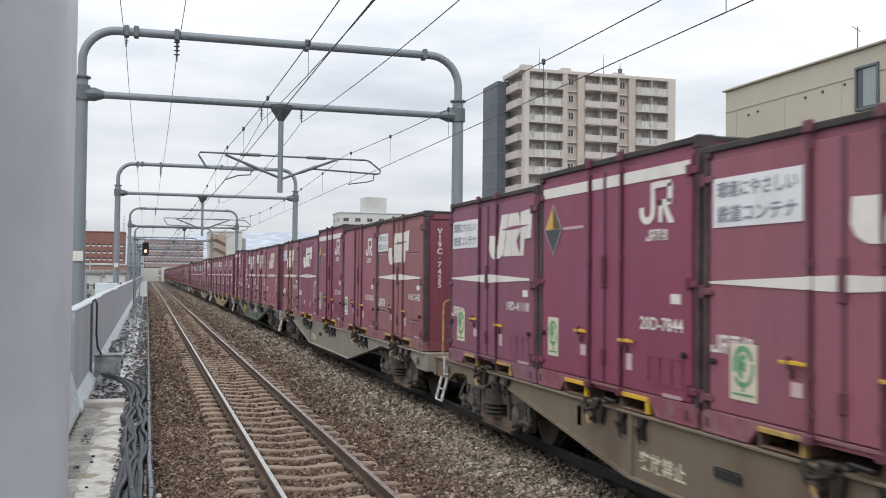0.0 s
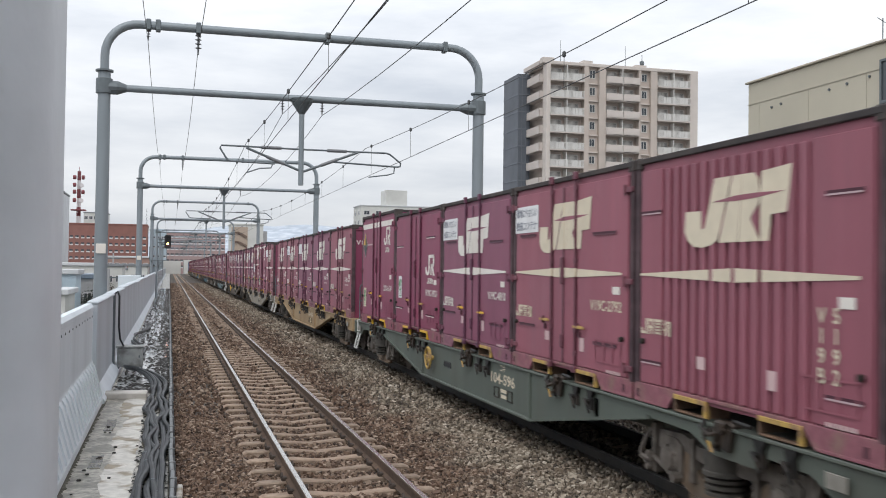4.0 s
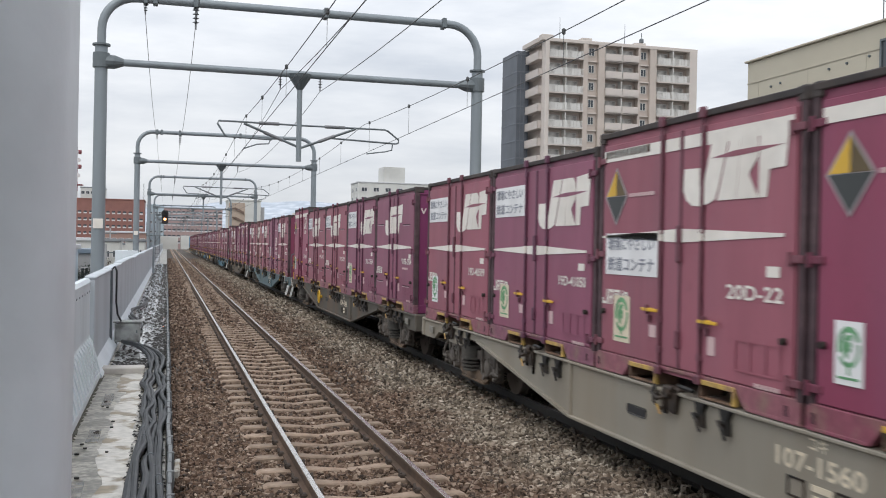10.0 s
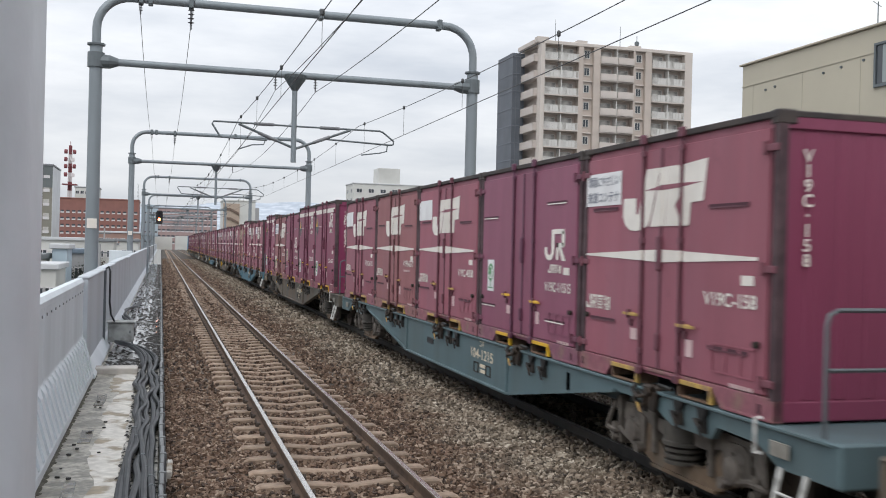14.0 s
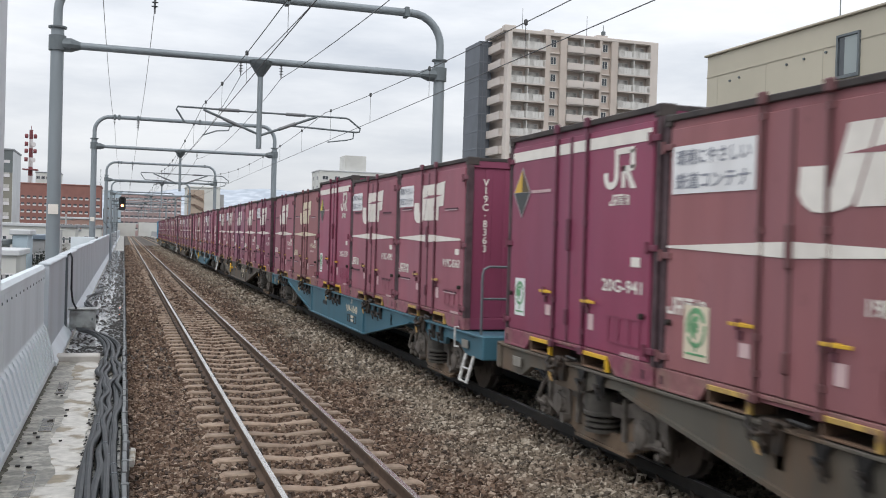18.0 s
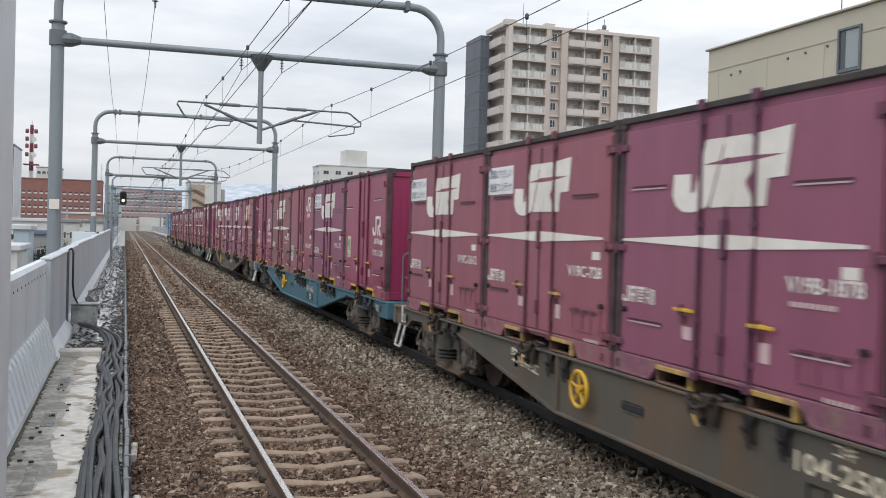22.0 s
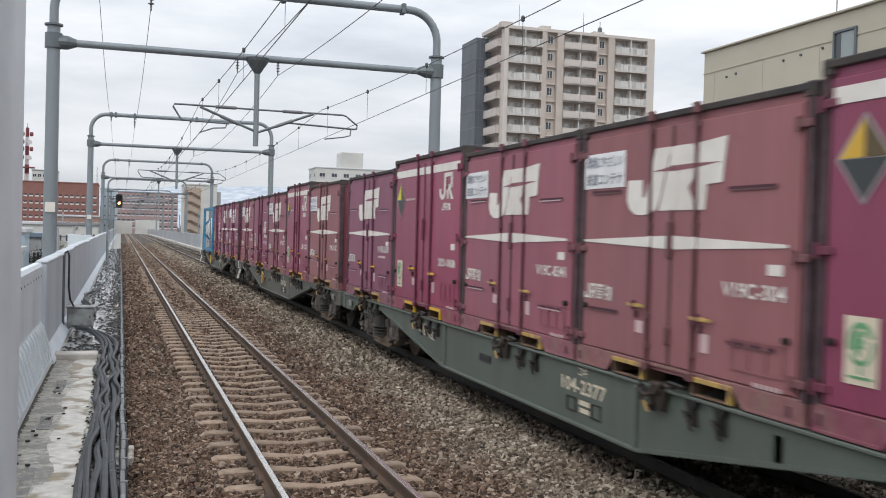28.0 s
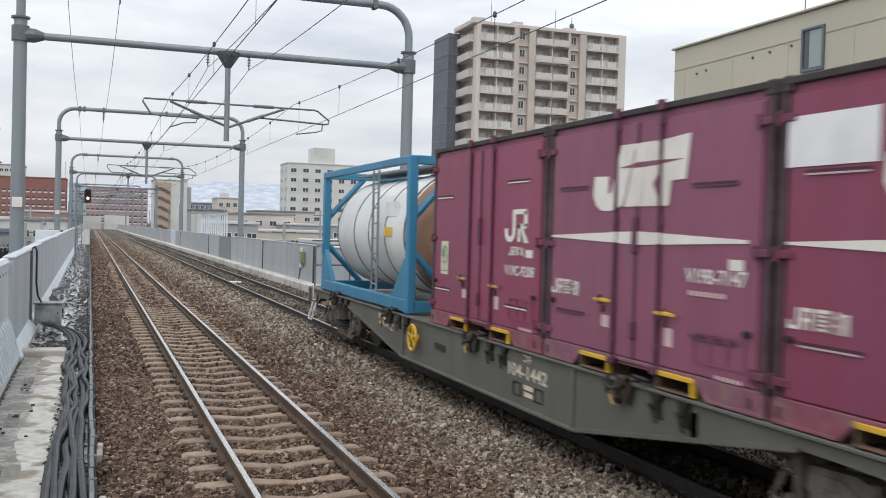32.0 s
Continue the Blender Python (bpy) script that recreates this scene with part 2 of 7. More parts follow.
KERB = material("grey_board", (0.155, 0.165, 0.17), 0.6, spread=0.12, scale=3, stain=(0.09, 0.09, 0.09), vary=0.12)
FENCE = material("grey_fence_panel", (0.49, 0.525, 0.56), 0.5, 0.1, spread=0.05, scale=1.5, stain=(0.31, 0.325, 0.335), stain_amount=0.4, vary=0.03, streak=True)
FENCE_FAR = material("weathered_fence_panel", (0.40, 0.42, 0.44), 0.55, 0.1, spread=0.07, scale=1.5, stain=(0.27, 0.28, 0.285), stain_amount=0.5, vary=0.08, streak=True)
FENCE_LIGHT = material("pale_fence_panel", (0.64, 0.69, 0.725), 0.45, 0.1, spread=0.04, scale=2, stain=(0.42, 0.46, 0.48), stain_amount=0.4, streak=True)
FENCE_DARK = material("slate_fence_panel", (0.20, 0.225, 0.23), 0.55, spread=0.05)
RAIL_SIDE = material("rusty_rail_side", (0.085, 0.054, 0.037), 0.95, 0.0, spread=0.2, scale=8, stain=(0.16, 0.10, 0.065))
# far rail sides near-black: grease, plus the train's shadow painted in
RAIL_SIDE_FAR = material("greasy_shaded_rail_side", (0.02, 0.018, 0.0165), 0.65, 0.1, spread=0.3, scale=6, stain=(0.05, 0.04, 0.03))
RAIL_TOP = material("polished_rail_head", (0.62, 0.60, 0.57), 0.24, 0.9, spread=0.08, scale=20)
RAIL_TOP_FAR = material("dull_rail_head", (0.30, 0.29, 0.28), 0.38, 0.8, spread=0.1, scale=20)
SLEEPER = material("dusty_sleeper_concrete", (0.285, 0.213, 0.158), 0.85, spread=0.25, scale=9, stain=(0.19, 0.125, 0.085), stain_scale=4, stain_amount=0.75, bump=0.3, bump_scale=30, vary=0.15)
CLIP = material("rail_clip_iron", (0.06, 0.045, 0.036), 0.8, 0.2, spread=0.2)
CABLE = material("black_conduit", (0.017, 0.020, 0.023), 0.5, spread=0.2, scale=6, stain=(0.055, 0.056, 0.058), stain_scale=4, stain_amount=0.5)
BOX_STEEL = material("stained_steel_box", (0.34, 0.355, 0.345), 0.5, 0.2, spread=0.15, scale=6, stain=(0.1, 0.09, 0.085), stain_scale=4, stain_amount=0.8)
LEAF = material("sodden_litter", (0.025, 0.022, 0.02), 0.7, island=0.4)
PLATFORM = material("platform_concrete", (0.33, 0.32, 0.3), 0.8, spread=0.1, bump=0.1)
COLUMN = material("grey_painted_post", (0.59, 0.63, 0.66), 0.45, spread=0.09, scale=22, stain=(0.47, 0.50, 0.52), stain_scale=9, stain_amount=0.6, bump=0.15, bump_scale=25)
LAMP_RED = material("red_signal_lamp", (0.6, 0.1, 0.05), 0.3, glow=((1.0, 0.22, 0.06), 9))
LAMP_CORE = material("signal_lamp_core", (0.9, 0.7, 0.5), 0.3, glow=((1.0, 0.85, 0.65), 12))
SIGNAL_BLACK = material("signal_black", (0.02, 0.02, 0.022), 0.6)
GLASS = material("window_glass", (0.06, 0.07, 0.08), 0.12, 0.0)
CURTAINED = material("curtained_glass", (0.42, 0.405, 0.38), 0.3, spread=0.45, scale=0.9)
APT = material("beige_tile_wall", (0.50, 0.43, 0.38), 0.75, spread=0.04, scale=0.5, stain=(0.36, 0.325, 0.29), stain_scale=0.3, stain_amount=0.35)
APT_PALE = material("pale_beige_wall", (0.56, 0.505, 0.46), 0.75, spread=0.04, scale=0.5)
APT_BALC = material("balcony_parapet", (0.54, 0.485, 0.445), 0.7, spread=0.04, scale=0.6)
APT_RAIL = material("white_balcony_railing", (0.58, 0.565, 0.535), 0.5, spread=0.04)
APT_DARK = material("blue_grey_mesh_screen", (0.105, 0.118, 0.138), 0.6, spread=0.15, scale=0.25)
TAN_WALL = material("khaki_panel_wall", (0.50, 0.46, 0.365), 0.8, spread=0.04, scale=0.4, stain=(0.44, 0.41, 0.33), stain_scale=0.25, stain_amount=0.4)
TAN_TRIM = material("khaki_trim", (0.43, 0.395, 0.315), 0.7)
WHITE_WALL = material("offwhite_wall", (0.57, 0.57, 0.54), 0.8, spread=0.06, scale=0.3, stain=(0.45, 0.44, 0.41), stain_scale=0.2, stain_amount=0.4)
GREY_WALL = material("grey_wall", (0.33, 0.33, 0.33), 0.8, spread=0.08, scale=0.3)
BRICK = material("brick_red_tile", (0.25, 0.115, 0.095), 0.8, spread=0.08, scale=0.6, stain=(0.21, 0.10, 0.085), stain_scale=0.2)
# greyer, pinker brick: distance haze mixed into the colour
BRICK_FAR = material("hazed_brick_tile", (0.34, 0.245, 0.235), 0.8, spread=0.06, scale=0.6)
BLUE_GLAZED = material("pale_blue_cladding", (0.40, 0.49, 0.55), 0.4, spread=0.06, scale=0.3)
SLATE_CLAD = material("slate_cladding", (0.12, 0.135, 0.135), 0.6, spread=0.08, scale=0.4)
KHAKI_DARK = material("drab_tile_wall", (0.21, 0.20, 0.165), 0.8, spread=0.06, scale=0.4)
STAIR_TAN = material("tan_stair_well", (0.40, 0.32, 0.255), 0.8, spread=0.06)
STAIR_BROWN = material("brown_stair_flight", (0.16, 0.11, 0.085), 0.7)
HALL_BLUE = material("blue_grey_glazing", (0.15, 0.19, 0.235), 0.4, spread=0.15, scale=0.3)
PINK_WALL = material("dusky_pink_wall", (0.31, 0.20, 0.165), 0.8, spread=0.06)
ROOF_GREY = material("grey_sheet_roof", (0.20, 0.21, 0.22), 0.6, spread=0.1, scale=0.4)
SNOW_ROOF = material("pale_sheet_roof", (0.52, 0.53, 0.54), 0.6, spread=0.08, scale=0.4)
# red dulled to put distance haze into the tower's colour
TOWER_RED = material("hazed_red_tower_paint", (0.20, 0.062, 0.07), 0.75)
TOWER_WHITE = material("white_tower_paint", (0.60, 0.58, 0.58), 0.6)
TREE_DARK = material("bare_wood_grey", (0.07, 0.07, 0.065), 0.9, island=0.3)
GROUND = material("town_ground", (0.14, 0.14, 0.135), 0.9, spread=0.25, scale=0.05, stain=(0.22, 0.22, 0.22), stain_scale=0.02)
# near-black bed: shade in the gaps between stones is put into its colour
BALLAST_BASE = material("ballast_bed", (0.042, 0.032, 0.025), 0.95, spread=0.45, scale=16, stain=(0.17, 0.15, 0.13), stain_scale=1.1, stain_amount=0.7, bump=1.0, bump_scale=18)


def stone_material():
    """Crushed stone: pale grey between the tracks, browner with rust dust along the near track, darker along the far
    one with the train's shade painted in.
    """
    m = bpy.data.materials.new("ballast_stone")
    m.use_nodes = True
    nt = m.node_tree
    b = nt.nodes["Principled BSDF"]
    b.inputs["Roughness"].default_value = 0.85
    geo = nt.nodes.new("ShaderNodeNewGeometry")
    tc = nt.nodes.new("ShaderNodeTexCoord")

    def ramp(stops):
        r = nt.nodes.new("ShaderNodeValToRGB")
        e = r.color_ramp.elements
        e[0].position, e[0].color = stops[0][0], (*stops[0][1], 1)
        e[1].position, e[1].color = stops[-1][0], (*stops[-1][1], 1)
        for p, c in stops[1:-1]:
            e.new(p).color = (*c, 1)
        nt.links.new(geo.outputs["Random Per Island"], r.inputs["Fac"])
        return r.outputs["Color"]

    grey = ramp(((0.0, (0.062, 0.049, 0.037)), (0.3, (0.172, 0.137, 0.102)), (0.75, (0.31, 0.256, 0.196)), (1.0, (0.50, 0.44, 0.36))))
    rust = ramp(((0.0, (0.036, 0.024, 0.018)), (0.35, (0.112, 0.069, 0.046)), (0.75, (0.180, 0.117, 0.080)), (1.0, (0.34, 0.263, 0.20))))
    n = nt.nodes.new("ShaderNodeTexNoise")
    n.inputs["Scale"].default_value, n.inputs["Detail"].default_value = 0.8, 5
    nt.links.new(tc.outputs["Object"], n.inputs["Vector"])
    sep = nt.nodes.new("ShaderNodeSeparateXYZ")
    nt.links.new(tc.outputs["Object"], sep.inputs["Vector"])
    across = nt.nodes.new("ShaderNodeMapRange")
    across.inputs["From Min"].default_value, across.inputs["From Max"].default_value = 2.9, 4.2
    across.inputs["To Min"].default_value, across.inputs["To Max"].default_value = 0.42, -0.05
    nt.links.new(sep.outputs["X"], across.inputs["Value"])
    add = nt.nodes.new("ShaderNodeMath")
    nt.links.new(n.outputs["Fac"], add.inputs[0])
    nt.links.new(across.outputs["Result"], add.inputs[1])
    r = nt.nodes.new("ShaderNodeMapRange")
    r.inputs["From Min"].default_value, r.inputs["From Max"].default_value = 0.44, 0.72
    nt.links.new(add.outputs[0], r.inputs["Value"])
    mx = nt.nodes.new("ShaderNodeMixRGB")
    nt.links.new(r.outputs["Result"], mx.inputs[0])
    nt.links.new(grey, mx.inputs[1])
    nt.links.new(rust, mx.inputs[2])
    # stones at the far track darkened to stand in for shade under the train
    train_shade = nt.nodes.new("ShaderNodeMapRange")
    train_shade.inputs["From Min"].default_value, train_shade.inputs["From Max"].default_value = 4.75, 5.3
    train_shade.inputs["To Min"].default_value, train_shade.inputs["To Max"].default_value = 1.0, 0.55
    nt.links.new(sep.outputs["X"], train_shade.inputs["Value"])
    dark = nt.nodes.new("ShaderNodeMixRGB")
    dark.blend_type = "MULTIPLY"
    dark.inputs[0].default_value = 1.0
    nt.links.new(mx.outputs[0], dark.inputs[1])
    nt.links.new(train_shade.outputs["Result"], dark.inputs[2])
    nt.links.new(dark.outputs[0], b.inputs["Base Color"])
    return m


STONE = stone_material()


# ---- mesh building ----
class Build:
    """Collects plain solids into one mesh."""

    def __init__(self):
        self.v, self.f = [], []

    def add(self, verts, faces):
        k = len(self.v)
        self.v += [tuple(p) for p in verts]
        self.f += [tuple(i + k for i in q) for q in faces]
        return self

    def box(self, x0, x1, y0, y1, z0, z1, c=0.0):
        """A box; c chamfers all its edges."""
        if c <= 0:
            return self.add([(x, y, z) for z in (z0, z1) for y in (y0, y1) for x in (x0, x1)],
                            [(0, 2, 3, 1), (4, 5, 7, 6), (0, 1, 5, 4), (2, 6, 7, 3), (0, 4, 6, 2), (1, 3, 7, 5)])
        pts, idx = [], {}
        lo, hi = (x0, y0, z0), (x1, y1, z1)
        for cx in (0, 1):
            for cy in (0, 1):
                for cz in (0, 1):
                    for ax in range(3):
                        p = []
                        for a, s in enumerate((cx, cy, cz)):
                            e = hi[a] if s else lo[a]
                            p.append(e if a == ax else e + (-c if s else c))
                        idx[cx, cy, cz, ax] = len(pts)
                        pts.append(p)
        faces = []
        for ax in range(3):
            o = [a for a in range(3) if a != ax]
            for s in (0, 1):
                q = []
                for u, w in ((0, 0), (1, 0), (1, 1), (0, 1)):
                    k = [0, 0, 0]
                    k[ax], k[o[0]], k[o[1]] = s, u, w
                    q.append(idx[(*k, ax)])
                faces.append(q)
                for u in (0, 1):
                    k = [0, 0, 0]
                    k[o[0]], k[o[1]] = s, u
                    k1, k2 = list(k), list(k)
                    k1[ax], k2[ax] = 0, 1
                    faces.append([idx[(*k1, o[0])], idx[(*k2, o[0])], idx[(*k2, o[1])], idx[(*k1, o[1])]])
        for cx in (0, 1):
            for cy in (0, 1):
                for cz in (0, 1):
                    faces.append([idx[cx, cy, cz, a] for a in range(3)])
        return self.add(pts, faces)

    def tube(self, p, q, r, n=8, r2=None):
        p, q = Vector(p), Vector(q)
        d = (q - p).normalized()
        a = d.orthogonal().normalized()
        b = d.cross(a)
        r2 = r if r2 is None else r2
        ring = [(math.cos(2 * math.pi * i / n), math.sin(2 * math.pi * i / n)) for i in range(n)]
        pts = [p + (a * c + b * s) * r for c, s in ring] + [q + (a * c + b * s) * r2 for c, s in ring]
        fs = [(i, (i + 1) % n, n + (i + 1) % n, n + i) for i in range(n)]
        return self.add(pts, fs + [tuple(range(n - 1, -1, -1)), tuple(range(n, 2 * n))])

    def path(self, pts, r, n=8):
        """A bent pipe along a line of points."""
        pts = [Vector(p) for p in pts]
        rings, a = [], None
        for i, p in enumerate(pts):
            d = (pts[min(i + 1, len(pts) - 1)] - pts[max(i - 1, 0)]).normalized()
            a = d.orthogonal().normalized() if a is None else (a - d * a.dot(d)).normalized()
            b = d.cross(a)
            rings.append([p + (a * math.cos(2 * math.pi * k / n) + b * math.sin(2 * math.pi * k / n)) * r for k in range(n)])
        fs = [(i * n + k, i * n + (k + 1) % n, (i + 1) * n + (k + 1) % n, (i + 1) * n + k) for i in range(len(pts) - 1) for k in range(n)]
        e = (len(pts) - 1) * n
        return self.add([p for r_ in rings for p in r_], fs + [tuple(range(n - 1, -1, -1)), tuple(range(e, e + n))])

    def prism(self, poly, axis, a, b):
        """A flat outline pushed from a to b along an axis; outline in the other two axes, in order."""
        def at(u, w, t):
            k = [u, w]
            k.insert(axis, t)
            return tuple(k)
        n = len(poly)
        pts = [at(u, w, a) for u, w in poly] + [at(u, w, b) for u, w in poly]
        return self.add(pts, [tuple(range(n)), tuple(range(2 * n - 1, n - 1, -1))] + [(i, n + i, n + (i + 1) % n, (i + 1) % n) for i in range(n)])

    def lathe(self, prof, axis, centre, n=16):
        """Turns a profile of (along, radius) round an axis through centre."""
        o = [a for a in range(3) if a != axis]
        pts = []
        for t, r in prof:
            for k in range(n):
                p = list(centre)
                p[axis] += t
                p[o[0]] += r * math.cos(2 * math.pi * k / n)
                p[o[1]] += r * math.sin(2 * math.pi * k / n)
                pts.append(p)
        m = len(prof)
        fs = [(i * n + k, i * n + (k + 1) % n, (i + 1) * n + (k + 1) % n, (i + 1) * n + k) for i in range(m - 1) for k in range(n)]
        return self.add(pts, fs + [tuple(range(n)), tuple(range((m - 1) * n, m * n))])

    def mesh(self, name, mat, smooth=False):
        me = bpy.data.meshes.new(name)
        me.from_pydata(self.v, [], self.f)
        bm = bmesh.new()
        bm.from_mesh(me)
        bmesh.ops.recalc_face_normals(bm, faces=bm.faces)
        bm.to_mesh(me)
        bm.free()
        me.materials.append(mat)
        if smooth:
            me.shade_smooth()
            me.set_sharp_from_angle(angle=radians(40))
        return me


def part(name, data, parent, label="", m=None):
    """One mesh object under a thing or a part."""
    ob = new(name, data)
    ob.parent = parent
    if m is not None:
        ob.matrix_basis = m
    if label:
        tagged(ob, label)
    return ob


def thing(name, label, category, m=None, data=None, group="", kind=""):
    ob = new(name, data)
    if m is not None:
        ob.matrix_basis = m
    return tagged(ob, label, category, group, kind)


MESHES = {}


def shared(key, make):
    if key not in MESHES:
        MESHES[key] = make()
    return MESHES[key]


def lettering(text, size, mat, width=None, depth=0.0):
    """Writing as a mesh, centred, in the built-in font."""
    def make():
        cu = bpy.data.curves.new("writing", "FONT")
        cu.body, cu.size, cu.align_x, cu.align_y = text, size, "CENTER", "CENTER"
        cu.resolution_u, cu.offset = 3, size * 0.02
        ob = bpy.data.objects.new("writing", cu)
        scene.collection.objects.link(ob)
        dg = bpy.context.evaluated_depsgraph_get()
        me = bpy.data.meshes.new_from_object(ob.evaluated_get(dg))
        bpy.data.objects.remove(ob)
        bpy.data.curves.remove(cu)
        xs = [v.co.x for v in me.vertices] or [0, 1]
        ys = [v.co.y for v in me.vertices] or [0, 1]
        k = width / (max(xs) - min(xs)) if width else 1.0
        cx, cy = (max(xs) + min(xs)) / 2, (max(ys) + min(ys)) / 2
        for v in me.vertices:
            v.co.x, v.co.y = (v.co.x - cx) * k, v.co.y - cy
        me.materials.clear()
        me.materials.append(mat)
        return me
    return shared(("text", text, size, mat.name, width), make)


# ---- ground, viaduct, track bed ----
thing("ground", "grey built-up town ground below the viaduct", "ground", None,
      Build().box(-4200, 4200, -1500, 4700, GROUND_Z - 1, GROUND_Z).mesh("ground", GROUND), kind="structure")
thing("viaduct_deck", "concrete viaduct deck under the tracks", "viaduct", None,
      Build().box(-2.6, 10.2, -30, LINE_END, -1.6, -0.75, 0.03).mesh("viaduct_deck", CONCRETE_DRY), kind="structure")
bed_profile = [(0.06, -0.75), (0.1, -0.30), (0.45, -0.235), (0.9, -0.235), (NEAR_X + 1.1, -0.235), (NEAR_X + 1.6, -0.225), (FAR_X - 1.6, -0.225),
               (FAR_X - 1.15, -0.19), (FAR_X - 0.7, -0.185), (FAR_X + 0.7, -0.185), (FAR_X + 1.1, -0.235), (FAR_X + 1.6, -0.23), (8.05, -0.32), (8.1, -0.75)]
ballast = thing("ballast_bed", "brown and grey crushed-stone ballast under two tracks", "ballast", None,
                Build().prism(bed_profile, 1, -30, LINE_END).mesh("ballast_bed", BALLAST_BASE), kind="structure")
part("far_bed", Build().prism([(0.2, -0.30), (NEAR_X - 1.2, -0.172), (NEAR_X + 1.2, -0.170), (FAR_X + 1.2, -0.172), (8.0, -0.30)], 1, 118, LINE_END - 0.1).mesh("far_bed", BALLAST_BASE), ballast, "smoother ballast far along the line")


def stones(name, x0, x1, y0, y1, count, lo, hi, rng, between=False):
    """Crushed stones as one mesh: jittered six-faced lumps."""
    n = count
    c = np.stack([rng.uniform(x0, x1, n), y0 + (y1 - y0) * rng.uniform(0, 1, n) ** 1.5, np.zeros(n)], 1)
    if between:
        # keep the sleeper tops mostly clear
        ph = ((c[:, 1] - 8.8) / 0.65 + 0.5) % 1.0
        on = (np.abs(ph - 0.5) < 0.16) & ((np.abs(c[:, 0] - NEAR_X) < 1.03) | (np.abs(c[:, 0] - FAR_X) < 0.45)) & (rng.uniform(0, 1, n) > 0.10)
        c = c[~on]
        n = len(c)
    size = rng.uniform(lo, hi, (n, 1, 1))
    z = np.interp(c[:, 0], [p[0] for p in bed_profile[1:-1]], [p[1] for p in bed_profile[1:-1]])
    heap = 0.004 * ((np.abs(c[:, 0] - NEAR_X) < 0.42) & (rng.uniform(0, 1, n) < 0.7))
    c[:, 2] = z + heap + 0.3 * size[:, 0, 0] + rng.uniform(-0.012, 0.02, n)
    cube = np.array([(x, y, zz) for zz in (-1, 1) for y in (-1, 1) for x in (-1, 1)], float)
    v = cube[None] * size * rng.uniform(0.45, 1.0, (n, 1, 3)) * 0.5 + rng.normal(0, 0.24, (n, 8, 3)) * size * 0.5
    a = rng.uniform(0, 6.28, n)
    ca, sa = np.cos(a)[:, None], np.sin(a)[:, None]
    b = rng.normal(0, 0.5, n)
    cb, sb = np.cos(b)[:, None], np.sin(b)[:, None]
    y_, z_ = v[:, :, 1] * cb - v[:, :, 2] * sb, v[:, :, 1] * sb + v[:, :, 2] * cb
    x_ = v[:, :, 0] * ca - y_ * sa
    y_ = v[:, :, 0] * sa + y_ * ca
    v = np.stack([x_, y_, z_], 2) + c[:, None, :]
    q = np.array([(0, 2, 3, 1), (4, 5, 7, 6), (0, 1, 5, 4), (2, 6, 7, 3), (0, 4, 6, 2), (1, 3, 7, 5)])
    f = (q[None] + (np.arange(n) * 8)[:, None, None]).reshape(-1, 4)
    me = bpy.data.meshes.new(name)
    me.from_pydata(v.reshape(-1, 3).tolist(), [], f.tolist())
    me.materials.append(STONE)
    return thing(name, "loose angular brown and grey ballast stones", "ballast stones", None, me, kind="stuff")


rng = np.random.default_rng(7)
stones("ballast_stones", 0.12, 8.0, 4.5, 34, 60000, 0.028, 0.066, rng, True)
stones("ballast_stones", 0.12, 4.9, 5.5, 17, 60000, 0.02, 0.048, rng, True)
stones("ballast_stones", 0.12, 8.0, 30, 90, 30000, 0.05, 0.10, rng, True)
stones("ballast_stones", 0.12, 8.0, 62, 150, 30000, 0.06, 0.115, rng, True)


def rail_profile(w, top):
    h = 0.153
    return [(-0.063, -h), (0.063, -h), (0.063, -h + 0.012), (0.012, -h + 0.03), (0.009, -0.045), (w, -0.036), (w, -0.012), (w - 0.006, -0.004), (-w + 0.006, -0.004),
            (-w, -0.012), (-w, -0.036), (-0.009, -0.045), (-0.012, -h + 0.03), (-0.063, -h + 0.012)]


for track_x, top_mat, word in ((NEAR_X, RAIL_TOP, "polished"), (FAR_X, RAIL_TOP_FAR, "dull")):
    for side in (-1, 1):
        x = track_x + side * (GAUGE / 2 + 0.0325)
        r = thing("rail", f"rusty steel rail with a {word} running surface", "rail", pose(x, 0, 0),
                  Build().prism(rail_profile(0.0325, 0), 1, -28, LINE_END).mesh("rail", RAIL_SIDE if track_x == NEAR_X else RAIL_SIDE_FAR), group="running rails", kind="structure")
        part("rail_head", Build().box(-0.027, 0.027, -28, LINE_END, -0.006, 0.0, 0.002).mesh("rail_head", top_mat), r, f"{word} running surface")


def sleeper_mesh():
    """Concrete sleeper, waisted and lower in the middle."""
    b = Build()
    xs = [(-0.98, -0.19, 0.082), (-0.93, -0.168, 0.09), (-0.42, -0.157, 0.088), (-0.25, -0.172, 0.078), (0, -0.194, 0.07), (0.25, -0.172, 0.078), (0.42, -0.157, 0.088), (0.93, -0.168, 0.09), (0.98, -0.19, 0.082)]
    pts, fs = [], []
    for x, z, w in xs:
        pts += [(x, -w, z - 0.15), (x, -w, z - 0.015), (x, -w + 0.02, z), (x, w - 0.02, z), (x, w, z - 0.015), (x, w, z - 0.15)]
    for i in range(len(xs) - 1):
        for k in range(5):
            fs.append((i * 6 + k, i * 6 + k + 1, i * 6 + 7 + k, i * 6 + 6 + k))
    fs += [tuple(range(6)), tuple(range(len(pts) - 6, len(pts)))]
    return b.add(pts, fs).mesh("sleeper", SLEEPER)


SLEEPER_MESH = sleeper_mesh()


